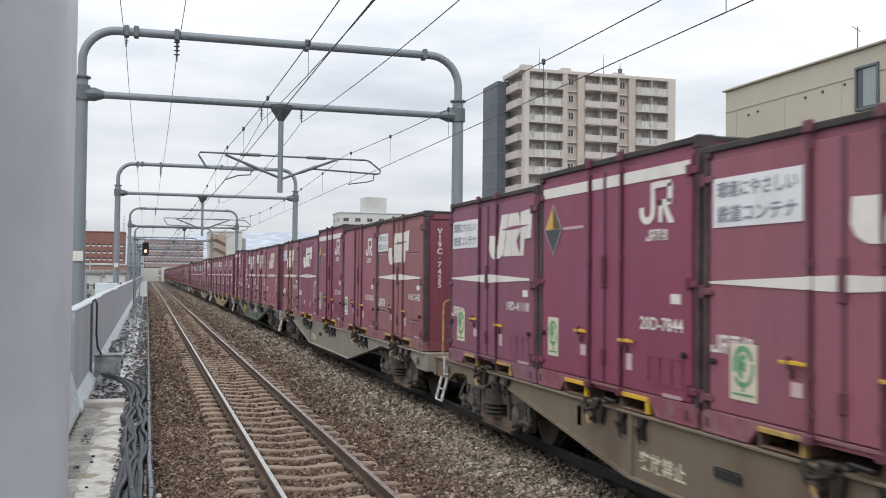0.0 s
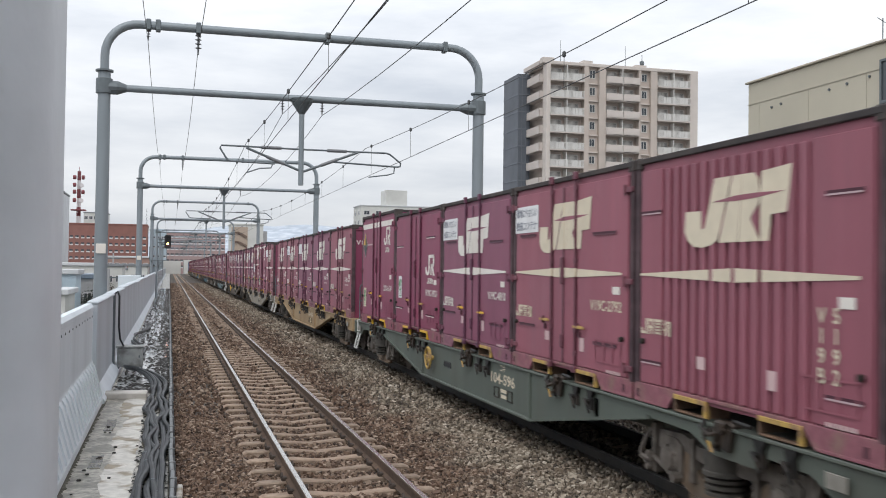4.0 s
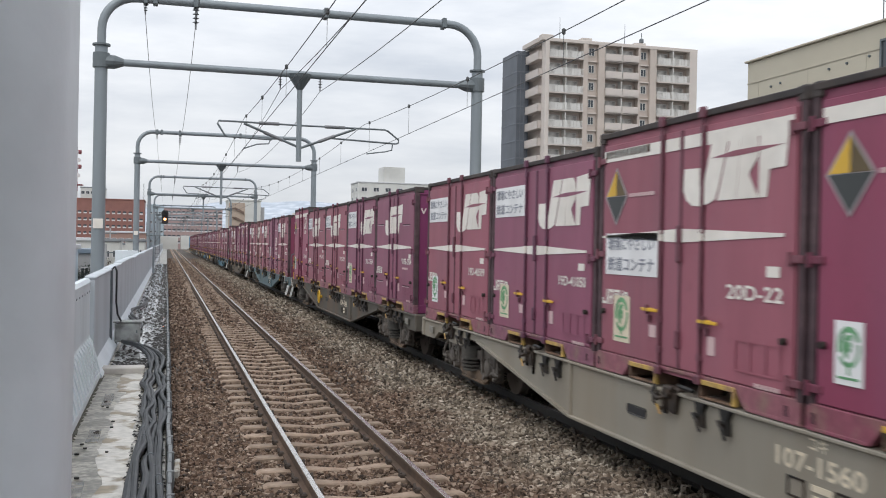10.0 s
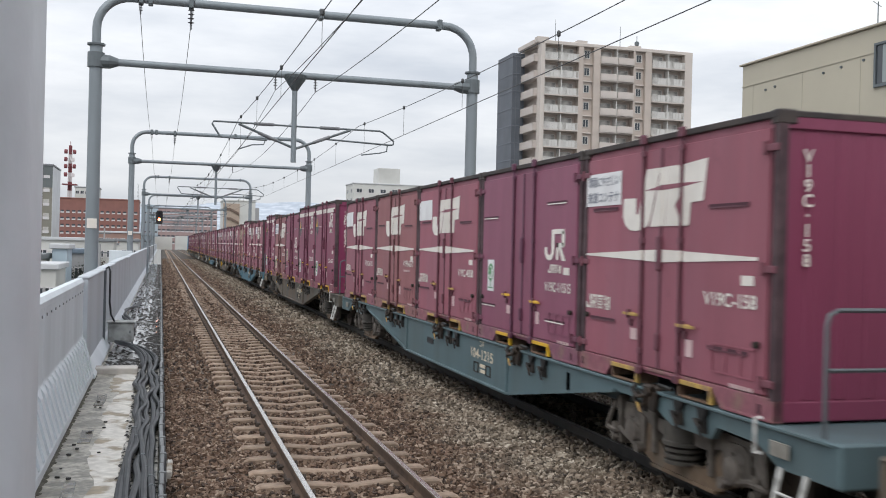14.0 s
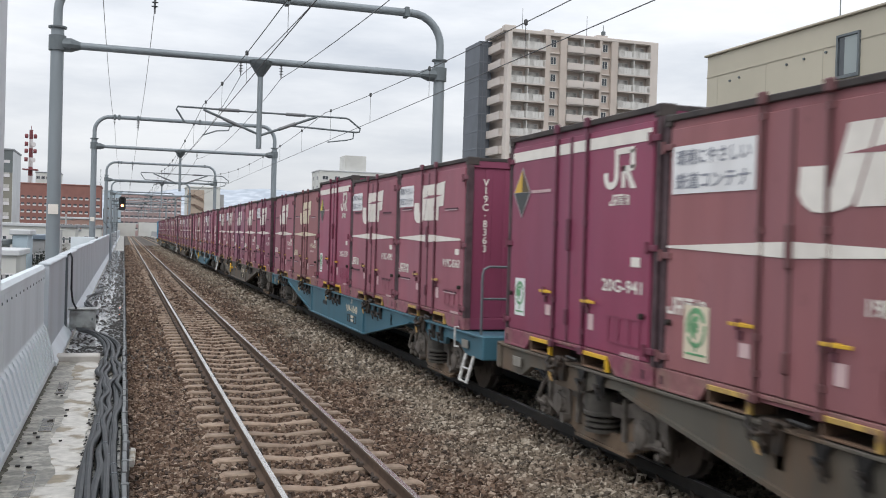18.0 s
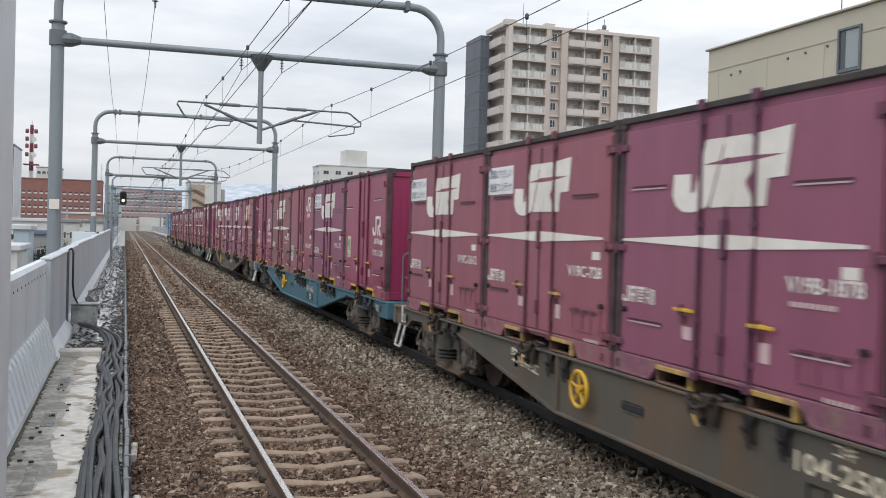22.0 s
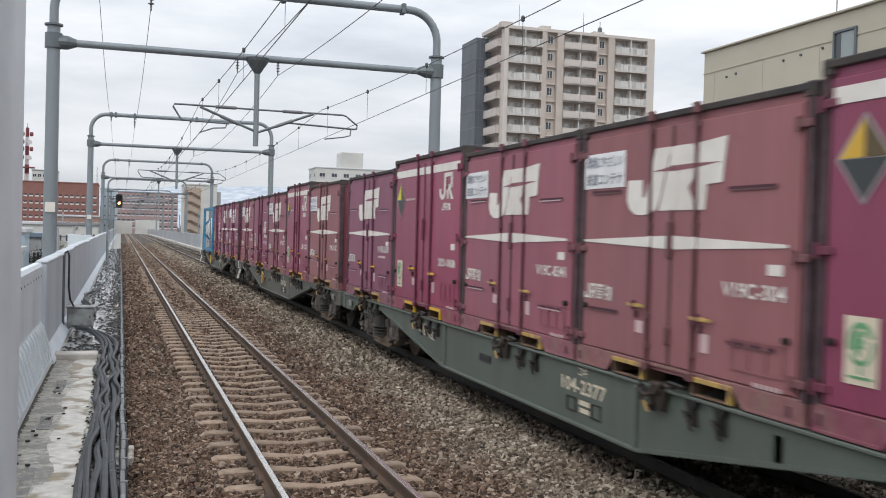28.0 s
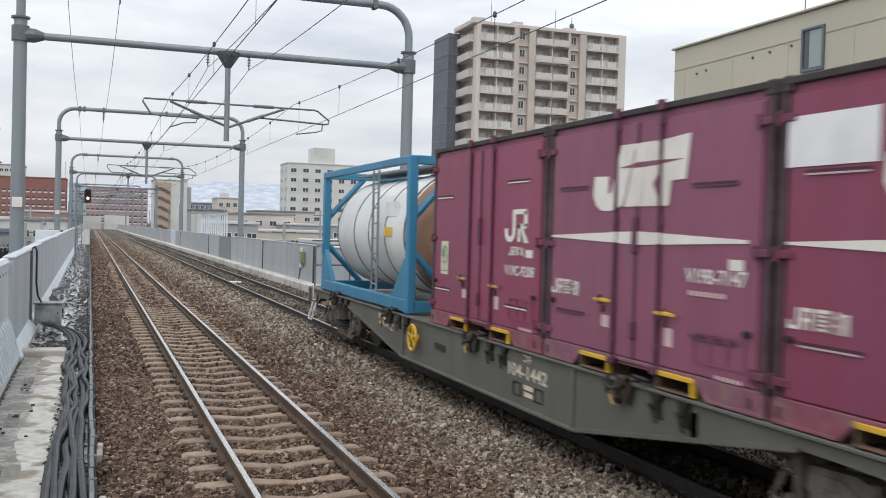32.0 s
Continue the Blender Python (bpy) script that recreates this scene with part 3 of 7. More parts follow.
def clip_block(b, x, y):
    for s in (-1, 1):
        b.box(x + s * 0.075 - 0.035, x + s * 0.075 + 0.035, y - 0.05, y + 0.05, -0.165, -0.115, 0.012)
        b.tube((x + s * 0.10, y - 0.03, -0.12), (x + s * 0.10, y + 0.03, -0.085), 0.017, 5)


def far_sleepers():
    b = Build()
    me = SLEEPER_MESH
    vs, fs = [tuple(v.co) for v in me.vertices], [tuple(p.vertices) for p in me.polygons]
    for track_x in (NEAR_X, FAR_X):
        y = 8.8 + 0.65 * (140 if track_x == NEAR_X else 70)
        while y < LINE_END - 1:
            b.add([(v[0] + track_x, v[1] + y, v[2]) for v in vs], fs)
            y += 0.65
        for k in range(9, 52):
            b.add([(v[0] + track_x, v[1] + 8.8 - 0.65 * k, v[2]) for v in vs], fs)
    return b.mesh("far_sleepers", SLEEPER)


def lay_sleepers():
    """Sleepers one by one along the stretch that the eye passes over, the rest joined."""
    srng = random.Random(3)
    for track_x, first, last in ((NEAR_X, -8, 140), (FAR_X, -8, 70)):
        clips = Build()
        for i in range(first, last):
            y = 8.8 + 0.65 * i
            m = pose(track_x + srng.uniform(-0.012, 0.012), y + srng.uniform(-0.015, 0.015), srng.uniform(-0.006, 0.004), 0, 0, srng.uniform(-0.5, 0.5))
            part("sleeper", SLEEPER_MESH, ballast, "", m)
            if i < 70:
                for s in (-1, 1):
                    clip_block(clips, track_x + s * (GAUGE / 2 + 0.0325), y)
        tagged(part("rail_clips", clips.mesh("rail_clips", CLIP), ballast, "dark iron rail fastenings"), kind="stuff")
    tagged(part("far_sleepers", far_sleepers(), ballast, "concrete sleepers further along the line"), kind="stuff")


# ---- walkway, kerb boards, cables ----
thing("walkway", "wet stained concrete walkway beside the track", "walkway", None,
      Build().box(-1.36, 0.03, -2, LINE_END, -0.75, -0.15, 0.01).mesh("walkway", WALK_WET), kind="structure")
# the pale base colour paints the white sky's reflection into the water
thing("standing_water", "thin film of standing rainwater on the walkway", "water", None,
      Build().box(-1.0, 0.0, 19.7, 112, -0.149, -0.144).mesh("standing_water", material("sky_pale_rain_water", (0.56, 0.57, 0.57), 0.09, spread=0.25, scale=2.2)), kind="structure")
pale = thing("walkway_strip", "pale worn strip down the concrete walkway", "walkway", None, None, kind="structure")
sr = random.Random(11)
for i in range(7):
    y0, y1 = 3.0 + i * 2.27, 5.262 + i * 2.27
    ys = [y0 + (y1 - y0) * k / 9 for k in range(10)]
    left = [(-0.72 + 0.06 * math.sin(y * 1.7 + i) + 0.05 * (i % 2) + sr.uniform(-0.03, 0.03), y) for y in ys]
    right = [(-0.36 + sr.uniform(-0.03, 0.03), y) for y in ys]
    part("slab", Build().prism(left + right[::-1], 2, -0.16, -0.146).mesh("slab", WALK_PALE), pale)
for i in range(4):
    y, x, w, l = 7.0 + i * 2.9 + sr.uniform(-0.3, 0.3), sr.uniform(-0.86, -0.80), sr.uniform(0.05, 0.08), sr.uniform(0.2, 0.55)
    blot = [(x + w * q + sr.uniform(-0.012, 0.012), y + l * r_ + sr.uniform(-0.03, 0.03)) for q, r_ in ((-1, -1), (0, -1.05), (1, -1), (1.05, 0), (1, 1), (0.2, 0.95), (-1, 1), (-0.95, 0))]
    part("puddle", Build().prism(blot, 2, -0.15, -0.1435).mesh("puddle", WET_PATCH), pale, "dark wet blotch")
for i in range(16):
    y0 = 3.2 + i * 0.97
    edge = [(-1.20, y0), (-1.20, y0 + 0.96)] + [(-1.085 + sr.uniform(0, 0.05), y0 + 0.96 - k * 0.06) for k in range(17)]
    part("dirt_edge", Build().prism(edge, 2, -0.16, -0.1445).mesh("dirt_edge", MOSS_DIRT), pale, "dark mossy dirt along the fence foot")
thing("concrete_ledge", "low pale concrete ledge across the walkway", "ledge", None,
      Build().box(-1.12, -0.36, 18.85, 19.3, -0.2, -0.04, 0.02).mesh("concrete_ledge", CONCRETE_DRY))
kerb = thing("ballast_board", "row of grey boards holding back the ballast", "kerb", None,
             Build().box(0.045, 0.075, 60, LINE_END, -0.5, -0.02).mesh("ballast_board", KERB), kind="structure")
BOARD = Build().box(-0.022, 0.022, -0.44, 0.44, -0.35, 0.05, 0.008).box(-0.03, 0.045, -0.02, 0.02, -0.3, 0.06, 0.006).mesh("board", KERB)
for i in range(64):
    part("board", BOARD, kerb, "", pose(0.06 + sr.uniform(-0.008, 0.008), 3 + i * 0.89, -0.05 + sr.uniform(-0.015, 0.01), 0, sr.uniform(-2, 2), sr.uniform(-0.6, 0.6)))
for i in (1, 2, 5):
    part("block", Build().box(-0.04, 0.03, -0.3, 0.3, -0.3, -0.16, 0.015).mesh("block", WALK_PALE), kerb, "pale concrete block", pose(0.15, 7.5 + i * 0.75, -0.02, 0, 0, sr.uniform(-3, 3)))


def conduit(k):
    """A slack black conduit that snakes along the walkway to the junction box."""
    r_ = random.Random(40 + k)
    ph = [r_.uniform(0, 6.3) for _ in range(4)]
    base = -0.29 + 0.054 * k
    pts = []
    for i in range(131):
        y = 2.0 + i * 0.14
        kink = 0.5 + 0.5 * math.sin(y * 0.45 + ph[2])
        sway = 0.034 * math.sin(y * 0.83 + ph[0]) + 0.034 * kink * math.sin(y * 2.1 + ph[1]) + 0.020 * kink * math.sin(y * 4.3 + ph[2])
        pts.append((base + sway, y, -0.105 + 0.035 * (k % 2) + 0.015 * math.sin(y * 1.9 + ph[3])))
    x, y, z = pts[-1]
    for i in range(1, 12):
        u = i / 11
        pts.append((x + (-0.78 - 0.03 * k - x) * (u * u * (3 - 2 * u)), y + 3.0 * u, z + 0.10 * math.sin(u * 3.1) + 0.09 * u))
    r = 0.036 if k % 2 else 0.042
    t = thing("conduit", "slack black corrugated cable conduit on the walkway", "cable", None, Build().path(pts, r, 8).mesh("conduit", CABLE, True), group="conduits along the walkway")
    for j in (30 + 5 * k, 78 - 4 * k, 118):
        a, b_ = Vector(pts[j]), Vector(pts[j + 1])
        part("tie_band", Build().tube(a, a + (b_ - a).normalized() * 0.03, r + 0.004, 10).mesh("tie_band", POLE_FITTING), t, "grey tie band")


for k in range(6):
    conduit(k)
for k in range(2):
    pts = [(-0.90 + 0.06 * k + 0.22 * math.sin(a * 0.9 + k) - 0.01 * a, 25 + a * 1.6 + k * 2.2, -0.09 + 0.05 * abs(math.sin(a * 1.3 + k))) for a in np.arange(0, 9, 0.25)]
    thing("conduit", "black cable conduit lying in the wet", "cable", None, Build().path(pts, 0.045, 7).mesh("conduit", CABLE, True), group="conduits along the walkway")
drape = [(-1.17, 23.35, 1.66), (-1.12, 23.3, 1.70), (-1.08, 23.28, 1.6), (-1.08, 23.28, 0.9), (-1.05, 23.35, 0.62), (-0.98, 23.5, 0.46)]
thing("fence_cable", "black cable draped over the fence down to the box", "cable", None, Build().path(drape, 0.022, 8).mesh("fence_cable", CABLE, True))


def junction_box():
    t = thing("junction_box", "stained grey steel junction box on the walkway", "junction box", pose(-0.84, 23.75, -0.15))
    part("body", Build().box(-0.28, 0.28, -0.2, 0.2, 0.12, 0.56, 0.015).mesh("body", BOX_STEEL), t)
    part("lid", Build().box(-0.31, 0.31, -0.23, 0.23, 0.56, 0.60, 0.012).mesh("lid", BOX_STEEL), t)
    part("door", Build().box(-0.25, 0.25, -0.215, -0.2, 0.17, 0.53, 0.005).mesh("door", BOX_STEEL), t)
    part("latch", Build().box(0.19, 0.22, -0.235, -0.214, 0.33, 0.39, 0.004).mesh("latch", POLE_FITTING), t)
    for x in (-0.25, 0.25):
        for y in (-0.17, 0.17):
            part("leg", Build().box(x - 0.02, x + 0.02, y - 0.02, y + 0.02, 0, 0.12).mesh("leg", POLE_FITTING), t)


junction_box()


def litter():
    b = Build()
    r_ = random.Random(5)
    for i in range(3000):
        y = 19.6 + 88 * r_.random() ** 1.7
        x = r_.uniform(-1.0, 0.02) if r_.random() < 0.6 else r_.uniform(-0.3, 0.03)
        s = r_.uniform(0.015, 0.095)
        a = r_.uniform(0, 3.14)
        c, q = math.cos(a) * s, math.sin(a) * s
        b.add([(x - c, y - q, -0.142), (x + q * 0.6, y - c * 0.6, -0.142 + s * 0.3), (x + c, y + q, -0.140), (x - q * 0.6, y + c * 0.6, -0.142 + s * 0.25), (x, y, -0.142 + s * 0.5)],
              [(0, 1, 4), (1, 2, 4), (2, 3, 4), (3, 0, 4)])
    # extra black scraps under the conduits, added to darken the gaps between them
    for i in range(900):
        y, x, s = r_.uniform(4.0, 19.0), r_.uniform(-0.38, 0.03), r_.uniform(0.012, 0.045)
        a = r_.uniform(0, 3.14)
        c, q = math.cos(a) * s, math.sin(a) * s
        b.add([(x - c, y - q, -0.144), (x + q * 0.6, y - c * 0.6, -0.142 + s * 0.3), (x + c, y + q, -0.143), (x - q * 0.6, y + c * 0.6, -0.142), (x, y, -0.142 + s * 0.5)],
              [(0, 1, 4), (1, 2, 4), (2, 3, 4), (3, 0, 4)])
    for i in range(14):
        y, x, s = 10.5 + 5.5 * r_.random(), r_.uniform(-1.0, -0.6), r_.uniform(0.012, 0.028)
        b.box(x - s, x + s, y - s * 0.7, y + s * 0.7, -0.146, -0.146 + s * 0.8, s * 0.25)
    return b.mesh("leaf_litter", LEAF)


thing("leaf_litter", "sodden black leaf litter scattered on the walkway", "litter", None, litter(), kind="stuff")

# ---- fence on the near side ----
fence = thing("fence_near_side", "pale grey metal noise fence beside the walkway", "fence", None,
              Build().box(-1.42, -1.18, -4, LINE_END, -0.3, -0.08, 0.02).mesh("fence_foot", CONCRETE_DRY), kind="structure")


def ribbed_panel():
    """Pale panel: flat above with bolt heads, slanted ribs below."""
    b = Build()
    b.box(-1.36, -1.28, 0.01, 1.99, 0.62, 1.50, 0.01)
    b.prism([(-1.40, 1.50), (-1.27, 1.50), (-1.27, 1.56), (-1.31, 1.62), (-1.40, 1.62)], 1, 0.0, 2.0)
    b.prism([(-1.36, 0.64), (-1.28, 0.64), (-1.12, 0.0), (-1.09, -0.02), (-1.09, -0.12), (-1.36, -0.12)], 1, 0.01, 1.99)
    return b.mesh("panel", FENCE_LIGHT)


RIB = Build().prism([(-1.285, 0.63), (-1.222, 0.53), (-1.078, 0.02), (-1.13, -0.02)], 1, -0.11, 0.11).mesh("rib", FENCE_LIGHT)
BOLT = Build().tube((-1.285, 0, 0), (-1.270, 0, 0), 0.018, 6).mesh("bolt", POLE_FITTING)
PANEL_RIBBED = ribbed_panel()
for i in range(9):
    y = 0.2 + 2.0 * i
    p = part("panel", PANEL_RIBBED, fence, "pale ribbed metal panel", pose(0, y, 0))
    for j in range(5):
        part("rib", RIB, p, "", pose(0, 0.2 + j * 0.4, 0))
    for j in range(4):
        part("bolt", BOLT, p, "", pose(0, 0.25 + j * 0.5, 1.40))
PLAIN = Build().box(-1.36, -1.21, 0.02, 4.98, -0.1, 1.62, 0.012).box(-1.39, -1.18, 0.0, 5.0, 1.62, 1.68, 0.02).mesh("panel", FENCE)
part("panel", PLAIN, fence, "plain grey metal panel", pose(0, 18.25, -0.02))
POST = Build().box(-1.40, -1.16, -0.05, 0.05, -0.1, 1.66, 0.012).mesh("post", POLE_FITTING)
part("post", POST, fence, "grey steel post", pose(0, 23.3, 0))
for i in range(58):
    part("panel", PLAIN, fence, "", pose(0, 23.4 + 5.02 * i, 0.03 if i % 3 else 0.0))
SKIRT = Build().prism([(-1.21, 0.12), (-1.06, -0.1), (-1.06, -0.16), (-1.21, -0.16)], 1, 18.25, 320).mesh("skirting", FENCE_LIGHT)
part("panel", Build().box(-2.6, -1.45, 54, 54.3, GROUND_Z, 1.78, 0.02).mesh("panel", FENCE_LIGHT), fence, "pale wall closing a recess behind the fence")
part("skirting", SKIRT, fence, "pale sloping foot strip")

# ---- wall on the far side ----
far_wall = thing("fence_far_side", "grey metal noise fence on a pale concrete kerb", "fence", None,
                 Build().box(8.12, 9.0, -28, LINE_END, -0.7, 0.02, 0.03).mesh("fence_kerb", CONCRETE_DRY), kind="structure")
FW_A = Build().box(8.62, 8.76, 0.03, 5.97, 0.0, 1.52, 0.012).box(8.60, 8.78, 0, 6, 1.52, 1.58, 0.02).mesh("panel", FENCE_FAR)
FW_B = Build().box(8.62, 8.76, 0.03, 5.97, 0.0, 1.50, 0.012).mesh("panel", FENCE_DARK)
FW_C = Build().box(8.62, 8.76, 0.03, 5.97, 0.0, 1.52, 0.012).mesh("panel", FENCE_LIGHT)
FW_POST = Build().box(8.60, 8.78, -0.09, 0.09, 0.0, 1.50, 0.01).mesh("post", SIGNAL_BLACK)
for i in range(55):
    y = 2 + 6.25 * i
    part("panel", {10: FW_B, 17: FW_C}.get(i, FW_A), far_wall, "slate grey panel" if i == 10 else "", pose(0, y, 0))
    if i in (6, 8, 12, 16):
        part("post", FW_POST, far_wall, "dark gap post", pose(0, y - 0.13, 0))


def relay_box():
    t = thing("relay_box", "small yellow-green relay box with a cable on the far fence", "relay box", pose(8.55, 41.5, 0))
    part("body", Build().box(-0.1, 0.06, -0.55, -0.1, 0.75, 1.25, 0.02).mesh("body", material("relay_box_green", (0.22, 0.23, 0.10), 0.6, spread=0.2)), t)
    part("cover", Build().box(-0.06, 0.06, -0.1, 0.1, 0.55, 1.4, 0.02).mesh("cover", FENCE_LIGHT), t, "pale cover")
    part("cable", Build().path([(-0.03, 0, 0.55), (-0.06, 0.02, 0.25), (-0.12, -0.1, 0.05)], 0.025, 6).mesh("cable", CABLE), t)


relay_box()
thing("track_marker", "small white marker block between the far rails", "marker", pose(FAR_X - 0.1, 42, -0.17),
      Build().box(-0.28, 0.28, -0.12, 0.12, 0, 0.09, 0.02).mesh("track_marker", WHITE))

# ---- overhead line ----
PORTAL_Y = [-9.0, 29.9, 66.0, 111.0, 155.0, 199.0, 243.0, 287.0]
LEFT_X, RIGHT_X = -1.92, 9.45


def portal_meshes():
    d = {}
    d["pole"] = Build().tube((0, 0, -0.9), (0, 0, 7.95), 0.195, 18, 0.175).mesh("pole", STEEL_POLE, True)
    d["collar"] = Build().lathe([(0, 0.2), (0, 0.25), (0.05, 0.25), (0.05, 0.2)], 2, (0, 0, 7.90), 18).lathe([(0, 0.2), (0, 0.235), (0.42, 0.235), (0.42, 0.2)], 2, (0, 0, 7.27), 18).mesh("collar", POLE_FITTING)
    pts = [(LEFT_X, 0, 7.9), (LEFT_X, 0, 8.4)]
    for i in range(1, 9):
        a = math.pi / 2 * i / 8
        pts.append((LEFT_X + 0.95 * (1 - math.cos(a)), 0, 8.4 + 0.95 * math.sin(a)))
    for i in range(0, 9):
        a = math.pi / 2 * (1 - i / 8)
        pts.append((RIGHT_X - 0.95 * (1 - math.cos(a)), 0, 8.4 + 0.95 * math.sin(a)))
    pts.append((RIGHT_X, 0, 7.9))
    d["hoop"] = Build().path(pts, 0.125, 14).mesh("hoop", STEEL_POLE, True)
    b = Build().tube((LEFT_X + 0.15, 0, 7.45), (RIGHT_X - 0.15, 0, 7.45), 0.105, 14)
    d["beam"] = b.mesh("beam", STEEL_POLE, True)
    d["bracket_l"] = Build().lathe([(0, 0.2), (0.25, 0.2), (0.5, 0.11)], 0, (LEFT_X + 0.12, 0, 7.45), 12).mesh("bracket", POLE_FITTING)
    d["bracket_r"] = Build().lathe([(0, 0.2), (-0.25, 0.2), (-0.5, 0.11)], 0, (RIGHT_X - 0.12, 0, 7.45), 12).mesh("bracket", POLE_FITTING)
    d["drop_post"] = Build().tube((0, 0, 4.8), (0, 0, 7.4), 0.082, 12).mesh("drop_post", STEEL_POLE, True)
    d["drop_cone"] = Build().lathe([(-0.45, 0.085), (-0.08, 0.33), (0.02, 0.36), (0.02, 0.1)], 2, (0, 0, 7.42), 14).mesh("drop_cone", POLE_FITTING)
    d["clamp"] = Build().box(-0.07, 0.07, -0.17, 0.17, -0.16, 0.16, 0.02).mesh("clamp", POLE_FITTING)
    prof = [(0, 0.02)]
    for i in range(4):
        prof += [(-0.06 - i * 0.09, 0.022), (-0.08 - i * 0.09, 0.075), (-0.10 - i * 0.09, 0.022)]
    prof += [(-0.5, 0.02)]
    d["insulator"] = Build().lathe(prof, 2, (0, 0, 0), 10).mesh("insulator", INSULATOR)
    z = 5.9
    d["arm_l"] = Build().path([(3.75, 0, z), (2.0, 0, z + 0.02), (1.42, 0, z + 0.02), (1.38, 0, z - 0.06), (1.60, 0, 5.50), (1.70, 0, 5.46), (3.0, 0, 5.43)], 0.028, 8).mesh("loop_arm", POLE_FITTING)
    d["arm_r"] = Build().path([(3.85, 0, z), (6.45, 0, z), (6.56, 0, z - 0.03), (6.92, 0, 5.60), (6.90, 0, 5.50), (6.80, 0, 5.48), (4.7, 0, 5.56)], 0.028, 8).mesh("loop_arm", POLE_FITTING)
    d["strut_l"] = Build().tube((2.15, 0, 5.88), (3.76, 0, 5.25), 0.038, 8).mesh("strut", POLE_FITTING)
    d["strut_r"] = Build().tube((5.55, 0, 5.88), (3.86, 0, 5.22), 0.038, 8).mesh("strut", POLE_FITTING)
    d["steady_l"] = Build().path([(2.95, 0, 5.43), (2.9, 0, 5.30), (2.55, 0, 5.27), (2.15, 0, 5.12)], 0.02, 6).mesh("steady_arm", POLE_FITTING)
    d["steady_r"] = Build().path([(6.72, 0, 5.48), (6.70, 0, 5.28), (6.5, 0, 5.22), (5.9, 0, 5.13)], 0.02, 6).mesh("steady_arm", POLE_FITTING)
    return d


PM = portal_meshes()


def portal(y, arms, drop_x):
    t = thing("catenary_portal", "grey steel pipe portal carrying the overhead wires", "catenary portal", pose(0, y, 0), group="portals over the line")
    for x in (LEFT_X, RIGHT_X):
        p = part("pole", PM["pole"], t, "", pose(x, 0, 0))
        part("collar", PM["collar"], p)
    part("hoop", PM["hoop"], t)
    part("beam", PM["beam"], t)
    part("bracket", PM["bracket_l"], t)
    part("bracket", PM["bracket_r"], t)
    dp = part("drop_post", PM["drop_post"], t, "", pose(drop_x, 0, 0))
    part("drop_cone", PM["drop_cone"], dp)
    for x in (-0.72, -0.45, 0.70, 4.55, 8.3):
        part("clamp", PM["clamp"], t, "", pose(x, 0, 9.35))
    for x, z, k in ((-0.72, 9.3, 0.8), (0.70, 9.25, 1.35), (3.21, 7.42, 0.9), (4.42, 7.42, 0.9)):
        part("insulator", PM["insulator"], t, "dark ribbed insulator string", pose(x, 0, z) @ Matrix.Diagonal((k, k, k, 1)))
    if arms:
        for k, n in (("arm_l", "loop_arm"), ("arm_r", "loop_arm"), ("strut_l", "strut"), ("strut_r", "strut"), ("steady_l", "steady_arm"), ("steady_r", "steady_arm")):
            part(n, PM[k], t, "", pose(drop_x - 3.8, 0, 0))
        for p, q in (((2.75, 0, 5.64), (3.3, 0, 5.43)), ((4.9, 0, 5.63), (4.4, 0, 5.43)), ((2.6, 0, 5.91), (3.2, 0, 5.91)), ((4.6, 0, 5.9), (5.2, 0, 5.9))):
            part("arm_insulator", Build().tube(p, q, 0.052, 8).mesh("arm_insulator", INSULATOR), t, "", pose(drop_x - 3.8, 0, 0))


for i, y in enumerate(PORTAL_Y):
    portal(y, i > 0, 3.80 if i != 2 else 3.37)
thing("pole_plate", "small white plate strapped to a portal pole", "sign", pose(LEFT_X, 29.9, 2.76),
      Build().box(-0.13, 0.14, -0.215, -0.2, -0.13, 0.15, 0.004).mesh("pole_plate", WHITE))
thing("pole_plate", "small white plate strapped to a portal pole", "sign", pose(LEFT_X, 66.0, 2.8),
      Build().box(-0.13, 0.13, -0.215, -0.2, -0.13, 0.13, 0.004).mesh("pole_plate", WHITE))


def wire(name, label, x, rows, r):
    """A wire through support points (y, z, sag to the next)."""
    pts = []
    for (y0, z0, sag), (y1, z1, _) in zip(rows, rows[1:]):
        for i in range(14):
            u = i / 14
            pts.append((x, y0 + (y1 - y0) * u, z0 + (z1 - z0) * u - sag * 4 * u * (1 - u)))
    pts.append((x, rows[-1][0], rows[-1][1]))
    thing(name, label, "wire", None, Build().path(pts, r, 5).mesh(name, WIRE), group="overhead wires")
    return pts


for x in (2.15, 5.80):
    wire("contact_wire", "thin dark contact wire over a track", x, [(y, 5.12, 0.0) for y in (-50, 29.9, 111, 199, 287)], 0.008)
    pts = wire("messenger_wire", "dark messenger wire sagging between portals", x, [(-48, 6.02, 0.4)] + [(y, 6.02, 0.4 if j < 2 else 0.34) for j, y in enumerate(PORTAL_Y)], 0.0085)
    drops = Build()
    for y in np.arange(-6, 200, 5.0):
        z = np.interp(y, [p[1] for p in pts], [p[2] for p in pts])
        drops.tube((x, y, 5.12), (x, y, z), 0.005, 4)
        drops.lathe([(-0.05, 0.012), (-0.03, 0.032), (0.03, 0.032), (0.05, 0.012)], 2, (x, y, z), 8)
    thing("droppers", "hanger wires with small clamps along a messenger wire", "wire hangers", None, drops.mesh("droppers", WIRE), kind="stuff")
for x, z, sag in ((3.21, 6.95, 0.50), (4.42, 6.97, 0.52), (-0.72, 8.8, 0.5), (0.70, 8.75, 0.55)):
    wire("feeder_wire", "dark feeder wire strung along the portals", x, [(y, z, sag) for y in PORTAL_Y], 0.0095)


